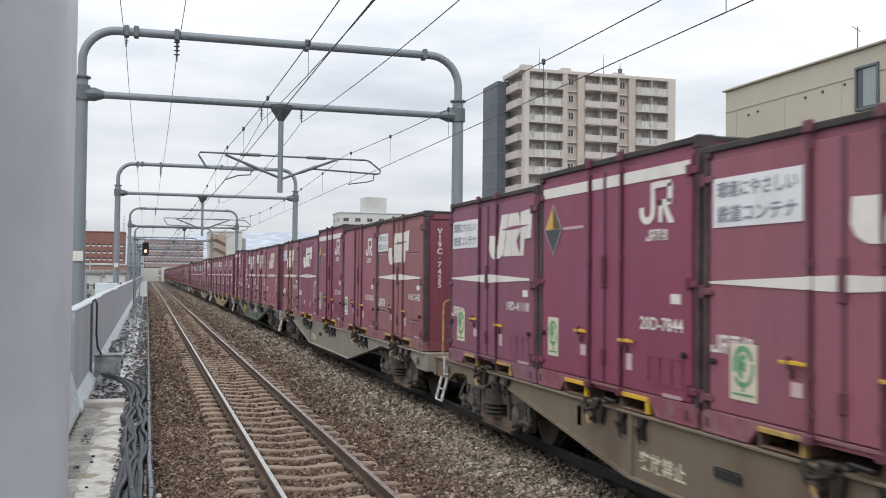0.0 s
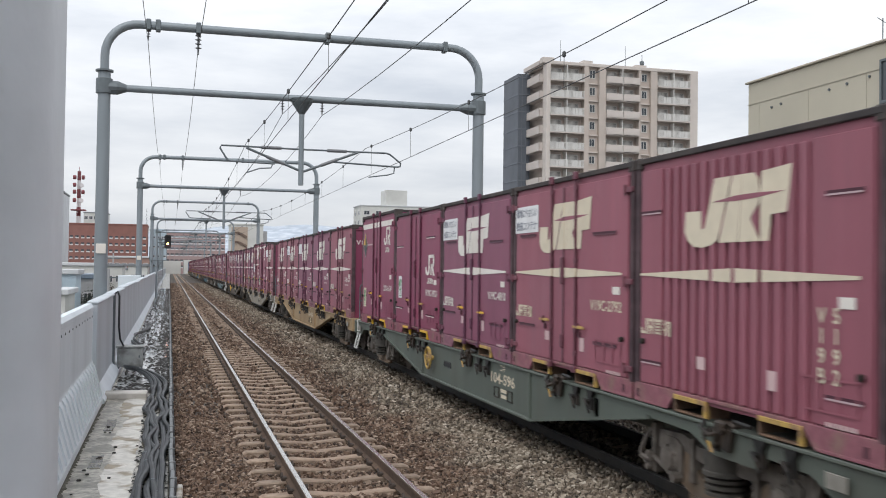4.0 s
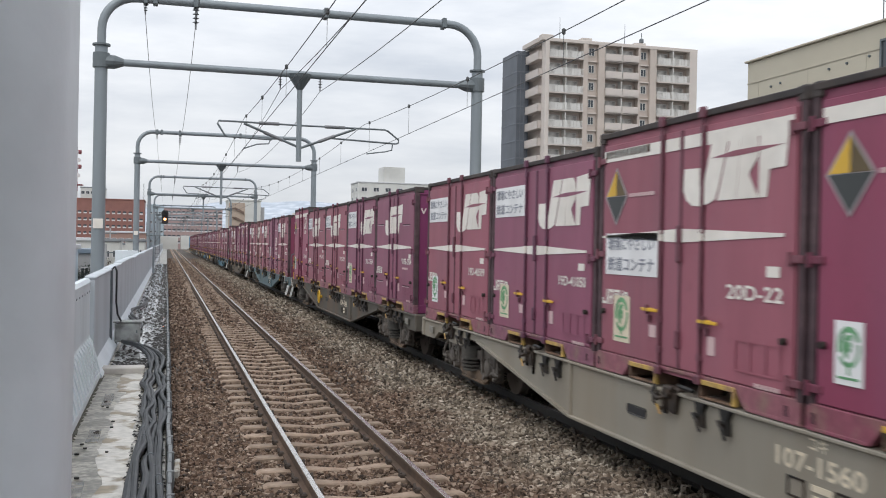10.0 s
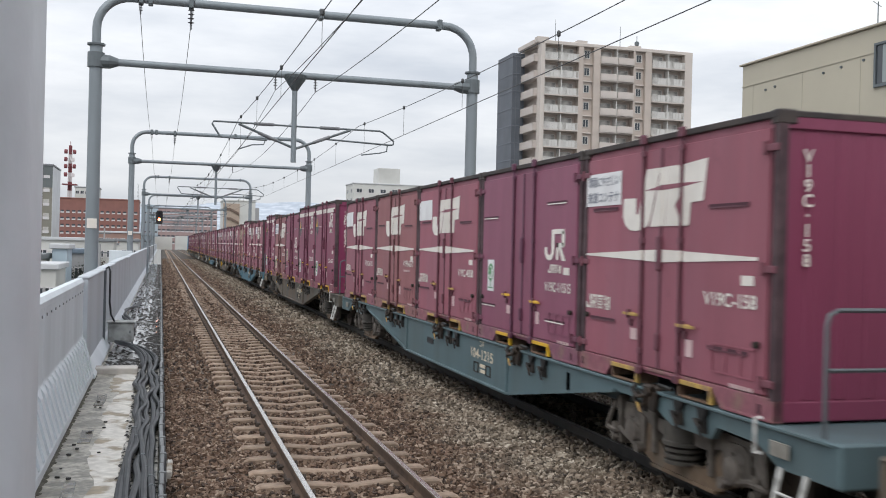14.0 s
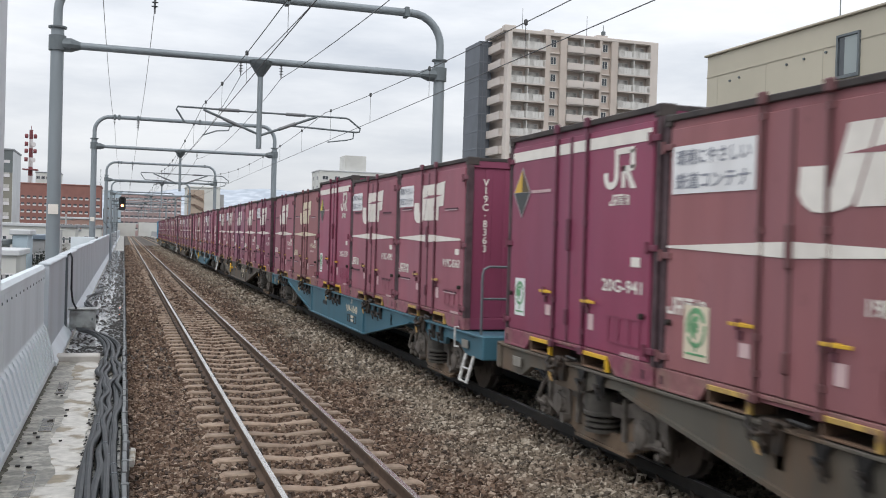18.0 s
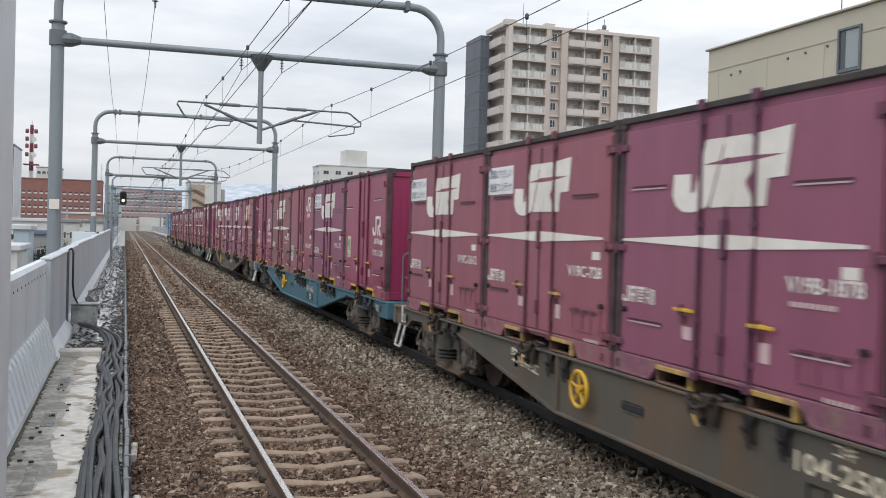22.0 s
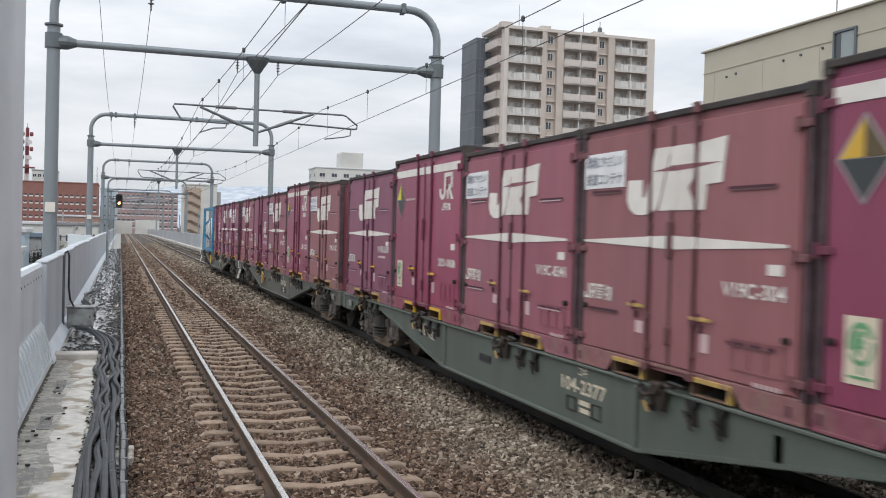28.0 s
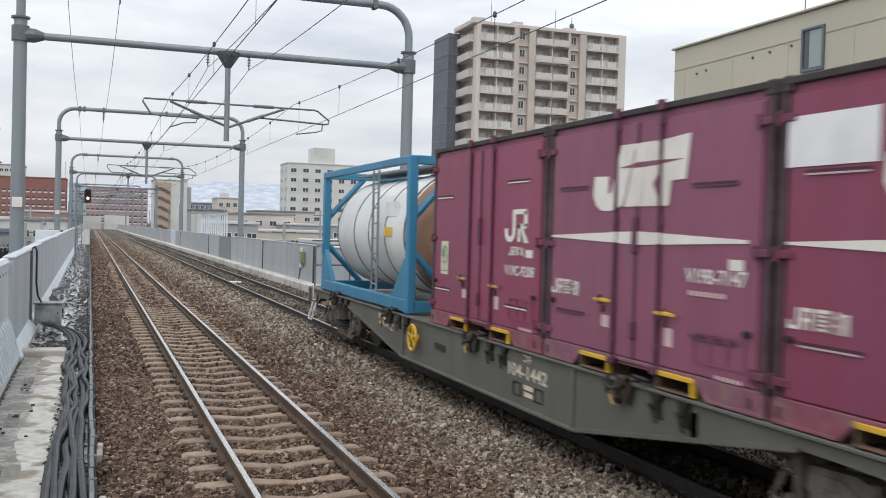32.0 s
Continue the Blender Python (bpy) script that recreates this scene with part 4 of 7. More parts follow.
# ---- signal ----
def signal():
    t = thing("railway_signal", "black colour-light signal showing red on a grey mast", "railway signal", pose(-0.97, 78.6, -0.15))
    part("mast", Build().tube((0, 0, 0), (0, 0, 4.9), 0.075, 10).mesh("mast", STEEL_POLE, True), t)
    h = part("signal_head", Build().prism([(0.55, 3.95), (0.62, 3.80), (0.98, 3.80), (1.05, 3.95), (1.05, 4.70), (0.98, 4.84), (0.62, 4.84), (0.55, 4.70)], 1, -0.28, 0).mesh("signal_head", SIGNAL_BLACK), t)
    for z, m_, lab in ((4.62, SIGNAL_BLACK, ""), (4.40, SIGNAL_BLACK, ""), (4.16, LAMP_RED, "lit red lamp")):
        part("lamp", Build().lathe([(-0.31, 0.005), (-0.31, 0.10), (-0.27, 0.10)], 1, (0.80, 0, z), 14).mesh("lamp", m_), h, lab)
        hood = Build()
        for k in range(9):
            a, a2 = radians(-10 + k * 22), radians(-10 + (k + 1) * 22)
            hood.add([(0.80 + r_ * math.cos(q), y_, z + r_ * math.sin(q)) for q in (a, a2) for r_ in (0.115, 0.13) for y_ in (-0.45, -0.27)],
                     [(0, 1, 3, 2), (4, 5, 7, 6), (0, 1, 5, 4), (2, 3, 7, 6), (0, 2, 6, 4), (1, 3, 7, 5)])
        part("hood", hood.mesh("hood", SIGNAL_BLACK), h)
    part("lamp_core", Build().lathe([(-0.325, 0.004), (-0.325, 0.055), (-0.31, 0.055)], 1, (0.80, 0, 4.16), 12).mesh("lamp_core", LAMP_CORE), h)
    part("bracket", Build().box(0.05, 0.6, -0.04, 0.04, 4.2, 4.28).box(0.05, 0.6, -0.04, 0.04, 4.5, 4.56).mesh("bracket", POLE_FITTING), t)
    for s in (-1, 1):
        part("stay", Build().tube((0, 0, 2.25), (s * 0.45, 0, 2.85), 0.025, 6).mesh("stay", POLE_FITTING), t)
    part("platform", Build().box(-0.55, 0.75, -0.1, 0.6, 2.85, 2.90).mesh("platform", POLE_FITTING), t)
    for x in (-0.55, 0.72):
        for y in (-0.08, 0.58):
            part("rail_post", Build().tube((x, y, 2.9), (x, y, 3.9), 0.018, 6).mesh("rail_post", POLE_FITTING), t)
    for s in (0.12, 0.42):
        part("ladder_side", Build().tube((s, 0.3, 0), (s, 0.3, 2.9), 0.02, 6).mesh("ladder_side", POLE_FITTING), t)
    part("ladder_rungs", (lambda b: [b.tube((0.12, 0.3, z), (0.42, 0.3, z), 0.012, 5) for z in np.arange(0.3, 2.9, 0.3)] and b)(Build()).mesh("ladder_rungs", POLE_FITTING), t)


signal()

# ---- platform end under the camera and the post beside it ----
thing("platform", "concrete station platform end", "platform", None,
      Build().box(-4.6, 0.38, -28, 0.75, -1.0, 0.98, 0.03).mesh("platform", PLATFORM), kind="structure")
post_outline = [(-0.62, 0.405), (-0.62, 0.325)] + [(-0.041 - 0.03 * (1 - math.sin(a)), 0.355 - 0.03 * math.cos(a)) for a in np.linspace(0, math.pi / 2, 9)] + [(-0.041, 0.395), (-0.047, 0.405)]
thing("platform_post", "thick grey painted steel post with a rounded edge", "post", None,
      Build().prism(post_outline, 2, 0.98, 2.415).mesh("platform_post", COLUMN, True))
# roof out of view, added so the post's front face comes out darker
thing("platform_roof", "added unseen roof that shades the platform post", "roof", None,
      Build().box(-4.6, 0.3, -28, 0.1, 4.4, 4.6, 0.03).mesh("platform_roof", PLATFORM), kind="structure")

# ---- the train ----
# way of the train towards the platform: metres at whole seconds
TRAIN_WAY = [-3.68, -11.54, -19.42, -27.31, -35.23, -43.15, -51.09, -59.03, -66.97, -74.91, -82.89, -90.94, -99.11, -107.39, -115.8, -124.29, -132.86,
             -141.5, -150.2, -158.96, -167.8, -176.75, -185.85, -195.09, -204.48, -214.0, -223.62, -233.35, -243.18, -253.08, -263.01, -272.98, -282.96]
PITCH = 20.4
CL, CW, CH = 3.715, 2.45, 2.49     # container length, width, height
DECK = 0.965                       # deck height
BOX_PITCH = 3.785
GROUP = 9.4275                     # half length of five containers
MOVERS = []                        # (object, distance along the train, side, height)


def side_point(u, v, d):
    return (-CW / 2 - d, CL / 2 - u, v)


def side_poly(polys, d, mat, name):
    """Flat marks on the side: outlines in (along from the rear edge, height)."""
    b = Build()
    for poly in polys:
        n = len(poly)
        b.add([side_point(u, v, d) for u, v in poly] + [side_point(u, v, d - 0.003) for u, v in poly],
              [tuple(range(n)), tuple(range(2 * n - 1, n - 1, -1))] + [(i, n + i, n + (i + 1) % n, (i + 1) % n) for i in range(n)])
    return b.mesh(name, mat)


def rect(u0, u1, v0, v1):
    return [(u0, v0), (u1, v0), (u1, v1), (u0, v1)]


def side_text(text, u, v, size, mat, width, parent, name="writing", d=0.036):
    m = Matrix(((0, 0, -1, -CW / 2 - d), (-1, 0, 0, CL / 2 - u), (0, 1, 0, v), (0, 0, 0, 1)))
    return tagged(part(name, lettering(text, size, mat, width), parent, "", m), kind="stuff" if len(text) > 1 else "")


U1, U2, U3 = 1.48, 1.84, 2.24      # locking bars along the side


def body_mesh(mat):
    w, l = CW / 2, CL / 2
    return Build().box(-w + 0.03, w - 0.03, -l + 0.045, l - 0.045, 0.12, CH - 0.035).mesh("body", mat)


def side_rib_mesh(mat):
    return Build().box(-CW / 2 - 0.004, -CW / 2 + 0.032, -0.045, 0.045, 0.2, CH - 0.14, 0.01).mesh("side_rib", mat)


def corner_post_mesh(mat):
    return Build().box(-0.05, 0.05, -0.0375, 0.0375, 0.0, CH - 0.02, 0.012).mesh("corner_post", mat)


def bottom_rail_mesh(mat, sx):
    """Bottom side rail, left open between the fork pockets."""
    w, l = CW / 2, CL / 2
    b = Build()
    x0, x1 = sorted((sx * (w + 0.004), sx * (w - 0.09)))
    for u0, u1 in ((0.0, 0.86), (2.80, CL)):
        ya, yb = l - u1, l - u0
        c0 = 0.17 if u0 > 0 else 0.0
        c1 = 0.17 if u1 < CL else 0.0
        b.prism([(ya, 0.17), (yb, 0.17), (yb - c0, 0.0), (ya + c1, 0.0)], 0, x0, x1)
        b.box(x0 - 0.004 * (sx < 0), x1 + 0.004 * (sx > 0), ya + 0.02 + c1, yb - 0.02 - c0, -0.004, 0.022, 0.003)
    b.box(x0, x1, -l + 0.05, l - 0.05, 0.155, 0.19, 0.006)
    return b.mesh("bottom_rail", mat)


def rib_mesh(mat):
    return Build().box(-0.055, 0.055, -0.014, 0.0, 0.17, CH - 0.15, 0.009).mesh("end_rib", mat)


def end_mesh(mat):
    w, l = CW / 2, CL / 2
    b = Build()
    b.box(-w + 0.09, w - 0.09, -l + 0.02, -l + 0.05, 0.0, 0.16, 0.006)
    b.box(-w + 0.09, w - 0.09, -l + 0.01, -l + 0.05, CH - 0.14, CH - 0.03, 0.006)
    b.box(-w + 0.095, w - 0.095, -l + 0.036, -l + 0.05, 0.16, CH - 0.14)
    return b.mesh("end_wall", mat)


def door_mesh(mat, u0, u1):
    b = Build()
    y0, y1 = CL / 2 - u1, CL / 2 - u0
    b.box(-CW / 2 + 0.002, -CW / 2 + 0.03, y0, y1, 0.2, CH - 0.13, 0.006)
    return b.mesh("door", mat)


def bar_mesh(mat):
    b = Build()
    b.tube((-CW / 2 - 0.018, 0, 0.16), (-CW / 2 - 0.018, 0, CH - 0.05), 0.017, 8)
    for z in (0.34, 0.62, 1.45, CH - 0.16):
        b.box(-CW / 2 - 0.03, -CW / 2 + 0.004, -0.034, 0.034, z - 0.03, z + 0.03, 0.005)
    b.box(-CW / 2 - 0.05, -CW / 2, -0.045, 0.045, CH - 0.07, CH + 0.03, 0.01)
    b.box(-CW / 2 - 0.05, -CW / 2, -0.05, 0.05, 0.11, 0.19, 0.01)
    return b.mesh("locking_bar", mat)


def bar_paint_mesh(mat, thick, spans):
    """Marking paint that runs on over a bar."""
    b = Build()
    for z0, z1 in spans:
        if thick:
            b.tube((-CW / 2 - 0.018, 0, z0), (-CW / 2 - 0.018, 0, z1), 0.0195, 8)
        else:
            b.box(-CW / 2 - 0.0145, -CW / 2 + 0.004, -0.0245, 0.0245, z0, z1)
    return b.mesh("bar_paint", mat)


def thin_bar_mesh(mat):
    b = Build()
    b.box(-CW / 2 - 0.012, -CW / 2 + 0.005, -0.022, 0.022, 0.2, CH - 0.13, 0.004)
    b.box(-CW / 2 - 0.04, -CW / 2, -0.035, 0.035, 1.16, 1.50, 0.012)
    b.box(-CW / 2 - 0.04, -CW / 2, -0.03, 0.03, 0.38, 0.55, 0.012)
    return b.mesh("door_seam", mat)


def hinge_mesh(mat):
    b = Build()
    b.box(-CW / 2 - 0.02, -CW / 2 + 0.01, -0.09, 0.09, -0.03, 0.03, 0.006)
    b.tube((-CW / 2 - 0.022, 0.06, -0.055), (-CW / 2 - 0.022, 0.06, 0.055), 0.02, 7)
    return b.mesh("hinge", mat)


def handle_mesh(mat):
    b = Build()
    b.box(-CW / 2 - 0.056, -CW / 2 - 0.040, -0.17, 0.15, -0.014, 0.016, 0.004)
    b.box(-CW / 2 - 0.050, -CW / 2, -0.012, 0.014, -0.018, 0.020, 0.004)
    return b.mesh("handle", mat)


def handle_catch_mesh():
    b = Build()
    b.box(-CW / 2 - 0.062, -CW / 2 - 0.02, 0.03, 0.055, -0.045, 0.05, 0.006)
    b.box(-CW / 2 - 0.03, -CW / 2, 0.02, 0.065, -0.12, -0.05, 0.006)
    return b.mesh("handle_catch", ROD["worn"])


def pocket_mesh(mat):
    """Painted lip over a fork-lift pocket, turned down at its front end."""
    b = Build()
    b.box(-CW / 2 - 0.018, -CW / 2 + 0.03, -0.30, 0.28, 0.116, 0.160, 0.005)
    b.box(-CW / 2 - 0.016, -CW / 2 + 0.03, -0.30, -0.262, 0.0, 0.118, 0.004)
    return b.mesh("fork_pocket", mat)


def pocket_frame_mesh():
    """Grimy lower lip and inner cheeks of a fork-lift pocket."""
    b = Build()
    b.box(-CW / 2 - 0.012, -CW / 2 + 0.05, -0.262, 0.28, -0.002, 0.016, 0.003)
    b.box(-CW / 2 - 0.010, -CW / 2 + 0.25, 0.255, 0.28, 0.014, 0.118, 0.003)
    b.box(-CW / 2 + 0.04, -CW / 2 + 0.25, -0.29, -0.265, 0.0, 0.118, 0.003)
    return b.mesh("pocket_frame", RUST)


def roof_mesh():
    b = Build()
    w, l = CW / 2, CL / 2
    b.box(-w + 0.02, w - 0.02, -l + 0.02, l - 0.02, CH - 0.035, CH + 0.0, 0.008)
    for sx in (-1, 1):
        x0, x1 = sorted((sx * (w + 0.008), sx * (w - 0.05)))
        b.box(x0, x1, -l + 0.015, l - 0.015, CH - 0.055, CH + 0.004, 0.008)
    for sy in (-1, 1):
        y0, y1 = sorted((sy * (l - 0.005), sy * (l - 0.05)))
        b.box(-w + 0.03, w - 0.03, y0, y1, CH - 0.05, CH + 0.008, 0.01)
    return b.mesh("roof", ROOF_EDGE)


def casting_mesh():
    return Build().box(-0.09, 0.09, -0.06, 0.06, -0.06, 0.06, 0.012).mesh("corner_casting", ROOF_EDGE)


def slot_mesh(mat):
    """A louvred vent slot: a dark gap over a worn lip."""
    return side_poly([rect(-0.30, 0.30, -0.022, -0.008)], 0.012, mat, "vent_lip")


def slot_gap_mesh():
    return side_poly([rect(-0.31, 0.31, -0.014, 0.016)], 0.008, VENT_DARK, "vent_slot")


def writing_bars(u, v, h, widths, mat, d=0.006):
    """Writing too small to read: a row of signs made of short strokes."""
    shapes = []
    for k, w in enumerate(widths):
        t = h * 0.17
        if k == 3:
            shapes += [rect(u + w * 0.2, u + w * 0.2 + t * 0.8, v, v + h), rect(u, u + w * 0.42, v + 0.66 * h, v + 0.66 * h + t * 0.8), rect(u, u + w * 0.42, v + 0.3 * h, v + 0.3 * h + t * 0.8),
                       rect(u + w * 0.5, u + w, v + 0.78 * h, v + 0.78 * h + t * 0.8), rect(u + w - t * 0.8, u + w, v, v + 0.78 * h)] + [[(u + w * (0.48 + 0.16 * j), v), (u + w * (0.56 + 0.16 * j), v), (u + w * (0.68 + 0.16 * j), v + 0.75 * h), (u + w * (0.60 + 0.16 * j), v + 0.75 * h)] for j in range(2)]
        elif k % 3 == 0:
            shapes += [rect(u + w - t, u + w, v, v + h), rect(u, u + w - t, v, v + t), rect(u, u + t, v + t, v + 0.4 * h)]
        elif k % 3 == 1:
            shapes += [rect(u, u + t, v, v + h), rect(u + t, u + w, v + h - t, v + h), rect(u + t, u + w, v + 0.38 * h, v + 0.38 * h + t), rect(u + w - t, u + w, v + 0.38 * h + t, v + h - t), rect(u + w * 0.6, u + w * 0.6 + t, v, v + 0.38 * h)]
        else:
            shapes += [rect(u + w * 0.1, u + w * 0.9, v + j * 0.2 * h + 0.06 * h, v + j * 0.2 * h + 0.06 * h + t * 0.62) for j in range(4)] + [rect(u, u + w, v + h - t, v + h), rect(u + w * 0.1, u + w * 0.1 + t * 0.7, v, v + 0.8 * h), rect(u + w * 0.9 - t * 0.7, u + w * 0.9, v, v + 0.8 * h)]
        u += w + h * 0.16
    return side_poly(shapes, d, mat, "writing")


def sticker_print(u0, u1, v0, v1):
    """Green sapling print: a round crown of broken rings over a base line."""
    cu, cv, r = (u0 + u1) / 2, v0 + 0.60 * (v1 - v0), 0.40 * (u1 - u0)
    out = []
    for k, (ra, rb, a0, a1) in enumerate(((r, r * 0.72, 20, 200), (r, r * 0.80, 215, 370), (r * 0.6, r * 0.32, 60, 260), (r * 0.28, 0.004, 0, 340))):
        o, i = curve_poly(cu, cv, ra, ra * 1.15, a0, a1, 8), curve_poly(cu, cv, rb, rb * 1.15, a0, a1, 8)
        for j in range(8):
            out.append([i[j], o[j], o[j + 1], i[j + 1]])
    out.append(rect(cu - 0.01, cu + 0.014, v0 + 0.16 * (v1 - v0), cv - r * 0.8))
    out.append(rect(u0 + 0.04, u1 - 0.04, v0 + 0.09 * (v1 - v0), v0 + 0.13 * (v1 - v0)))
    return side_poly(out, 0.011, GREEN_MARK, "green_print")


def curve_poly(cx, cy, rx, ry, a0, a1, n=10):
    return [(cx + rx * math.cos(radians(a0 + (a1 - a0) * i / n)), cy + ry * math.sin(radians(a0 + (a1 - a0) * i / n))) for i in range(n + 1)]


EMBLEM = (1.02, 1.575, 1.655, 0.605)      # start, foot, width and height of the block emblem


def emblem_shapes(shapes):
    u0, v0, w, h = EMBLEM
    return [[(u0 + u * w, v0 + v * h) for u, v in p] for p in shapes]


def emblem_big(mat, d):
    """Slanted block emblem: a hook, a stem with a bowl and leg, and a flag, parted by thin wedges."""
    hook = [(0.000, 0.22), (0.012, 0.53), (0.177, 0.52), (0.180, 0.26), (0.197, 0.235), (0.217, 0.27), (0.313, 0.985), (0.478, 0.985), (0.368, 0.2), (0.341, 0.06), (0.280, 0), (0.191, -0.035), (0.102, -0.02), (0.037, 0.07)]
    stem = [(0.361, 0.03), (0.542, 0.03), (0.561, 0.5), (0.580, 0.985), (0.493, 0.985)]
    bowl = [(0.548, 0.03), (0.735, 0.03), (0.735, 0.06), (0.659, 0.33), (0.658, 0.37), (0.733, 0.56), (0.737, 0.74), (0.724, 0.9), (0.685, 0.985), (0.584, 0.985), (0.566, 0.5)]
    flag = [(0.742, 0.03), (0.815, 0.03), (0.833, 0.385), (0.963, 0.4), (1.000, 1.03), (0.752, 0.985), (0.744, 0.62)]
    return side_poly(emblem_shapes([hook, stem, bowl, flag]), d, mat, "emblem")


def emblem_slit(mat, d):
    return side_poly(emblem_shapes([[(0.292, 0.635), (0.522, 0.615), (0.711, 0.63), (0.952, 0.685), (0.711, 0.70), (0.522, 0.695)]]), d, mat, "emblem_slit")


def emblem_small(mat, d, u0, v0):
    """Small block emblem: a hook and a notched block."""
    s = [[(0.16, 0.26), (0.16, 0.12)] + curve_poly(0.11, 0.10, 0.05, 0.05, 0, -180, 6) + [(0.06, 0.14), (0.0, 0.14)] + curve_poly(0.11, 0.10, 0.11, 0.11, 180, 360, 8) + [(0.22, 0.34), (0.16, 0.34)],
         rect(0.22, 0.44, 0.29, 0.345), rect(0.39, 0.455, 0.16, 0.32), rect(0.27, 0.44, 0.14, 0.19),
         [(0.32, 0.14), (0.38, 0.14), (0.48, -0.01), (0.40, -0.01)], rect(0.27, 0.32, 0.0, 0.19)]
    return side_poly([[(u * 1.40 + u0, v * 1.10 + v0) for u, v in p] for p in s], d, mat, "small_emblem")


def stripe_mesh(mat, d):
    """Long white wedge, thickest under the emblem, broken at the bars."""
    def t(u):
        return 0.012 + 0.064 * max(0.0, 1 - abs(u - 1.85) / 1.72)
    shapes = []
    for u0, u1 in ((0.12, U1 - 0.03), (U1 + 0.03, U2 - 0.03), (U2 + 0.03, U3 - 0.03), (U3 + 0.03, 3.47)):
        shapes.append([(u0, 1.30 - t(u0) * 0.75), (u1, 1.30 - t(u1) * 0.75), (u1, 1.30 + t(u1) * 0.9), (u0, 1.30 + t(u0) * 0.9)])
    return side_poly(shapes, d, mat, "stripe")


def container(kind, tint, number, end_text="", eco=False, blank=False, tree=False, band=False, diamond=False, cream=False, special=False):
    """A twelve-foot wine-coloured railway container.
    kind: 'vent' with emblem and slots, 'plain' emblem only, 'ribbed' emblem on a corrugated side, 'flat' small emblem high, 'slim' small emblem at mid height."""
    mat, emat = WINE[tint], WINE_END[tint]
    mark = CREAM if cream else WHITE
    shade = {"fresh": "wine-red", "worn": "weathered wine-red", "brown": "brown-faded wine-red", "violet": "violet-red", "bright": "bright wine-red"}[tint]
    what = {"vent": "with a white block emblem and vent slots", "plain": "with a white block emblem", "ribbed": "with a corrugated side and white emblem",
            "flat": "with a small white emblem up high", "slim": "with a small white emblem mid-height"}[kind]
    c = thing("container", f"{shade} freight container {what}", "freight container", group="containers on the train")
    body = part("body", shared(("body", tint), lambda: body_mesh(mat)), c)
    if kind == "ribbed":
        for i in range(14):
            part("side_rib", shared(("siderib", tint), lambda: side_rib_mesh(mat)), body, "", pose(0, CL / 2 - 0.67 - i * 0.165, 0))
    e = part("end_wall", shared(("end", tint), lambda: end_mesh(emat)), c, "ribbed end wall")
    for i in range(7):
        part("end_rib", shared(("rib", tint), lambda: rib_mesh(emat)), e, "", pose(-CW / 2 + 0.34 + i * 0.295, -CL / 2 + 0.042, 0))
    for sx in (-1, 1):
        part("bottom_rail", shared(("brail", tint, sx), lambda: bottom_rail_mesh(SKIRT_PAINT[tint], sx)), c, "scuffed bottom rail")
        for sy in (-1, 1):
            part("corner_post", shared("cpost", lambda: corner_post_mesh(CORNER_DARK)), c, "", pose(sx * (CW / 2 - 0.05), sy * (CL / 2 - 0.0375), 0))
    part("roof", shared("roof", roof_mesh), c, "dirty dark roof")
    for sx in (-1, 1):
        for sy in (-1, 1):
            part("corner_casting", shared("casting", casting_mesh), c, "", pose(sx * (CW / 2 - 0.085), sy * (CL / 2 - 0.055), CH - 0.045))
    ribbed = kind == "ribbed"
    l = part("door", shared(("door", tint, 0, ribbed), lambda: door_mesh(mat, 0.12, 0.56 if ribbed else U1 - 0.02)), c)
    r = part("door", shared(("door", tint, 1, ribbed), lambda: door_mesh(mat, 2.92 if ribbed else U3 + 0.02, CL - 0.12)), c)
    if not ribbed:
        mid = part("door", shared(("door", tint, 2), lambda: door_mesh(mat, U1 + 0.02, U3 - 0.02)), c)
    if kind != "ribbed":
        part("locking_bar", shared(("bar", tint), lambda: bar_mesh(ROD[tint])), l, "", pose(0, CL / 2 - U1, 0))
        part("locking_bar", shared(("bar", tint), lambda: bar_mesh(ROD[tint])), r, "", pose(0, CL / 2 - U3, 0))
        part("door_seam", shared(("seam", tint), lambda: thin_bar_mesh(ROD[tint])), mid, "", pose(0, CL / 2 - U2, 0))
        hm = shared(("hinge", tint), lambda: hinge_mesh(HINGE[tint]))
        for v in (0.3, 1.22, 2.2):
            part("hinge", hm, l, "", pose(0, CL / 2 - 0.09, v))
            part("hinge", hm, r, "", pose(0, -CL / 2 + 0.09, v, 0, 0, 0))
        fine = kind in ("plain", "flat") or tint == "bright"
        hmat = YELLOW if fine or tint == "violet" else WORN_YELLOW
        for u, v in ((U1 - 0.17, 0.70), (U3 + 0.16, 0.66)):
            h = part("handle", shared(("handle", hmat.name), lambda: handle_mesh(hmat)), l if u < 2 else r, "yellow lever handle", pose(0, CL / 2 - u, v))
            part("handle_catch", shared("catch", handle_catch_mesh), h)
    for u in (1.12, 2.52):
        pmat = YELLOW if tint in ("fresh", "bright") or (tint == "violet" and int(number[-1]) % 2) else WORN_YELLOW
        fp = part("fork_pocket", shared(("pocket", pmat.name), lambda: pocket_mesh(pmat)), c, "yellow fork pocket lip", pose(0, CL / 2 - u, 0))
        part("pocket_frame", shared("pocketframe", pocket_frame_mesh), fp)
    # markings
    hi = kind in ("vent", "plain", "ribbed")
    if hi:
        em = pose(0, -0.86, 0.105) if special else (pose(0, -0.89, 0.02) if kind == "plain" else None)
        lift = 0.10 if special else 0.0
        part("emblem", shared(("emblem", mark.name), lambda: emblem_big(mark, 0.007)), c, "white slanted block emblem", em)
        part("emblem_slit", shared(("slit", tint), lambda: emblem_slit(mat, 0.009)), c, "", em)
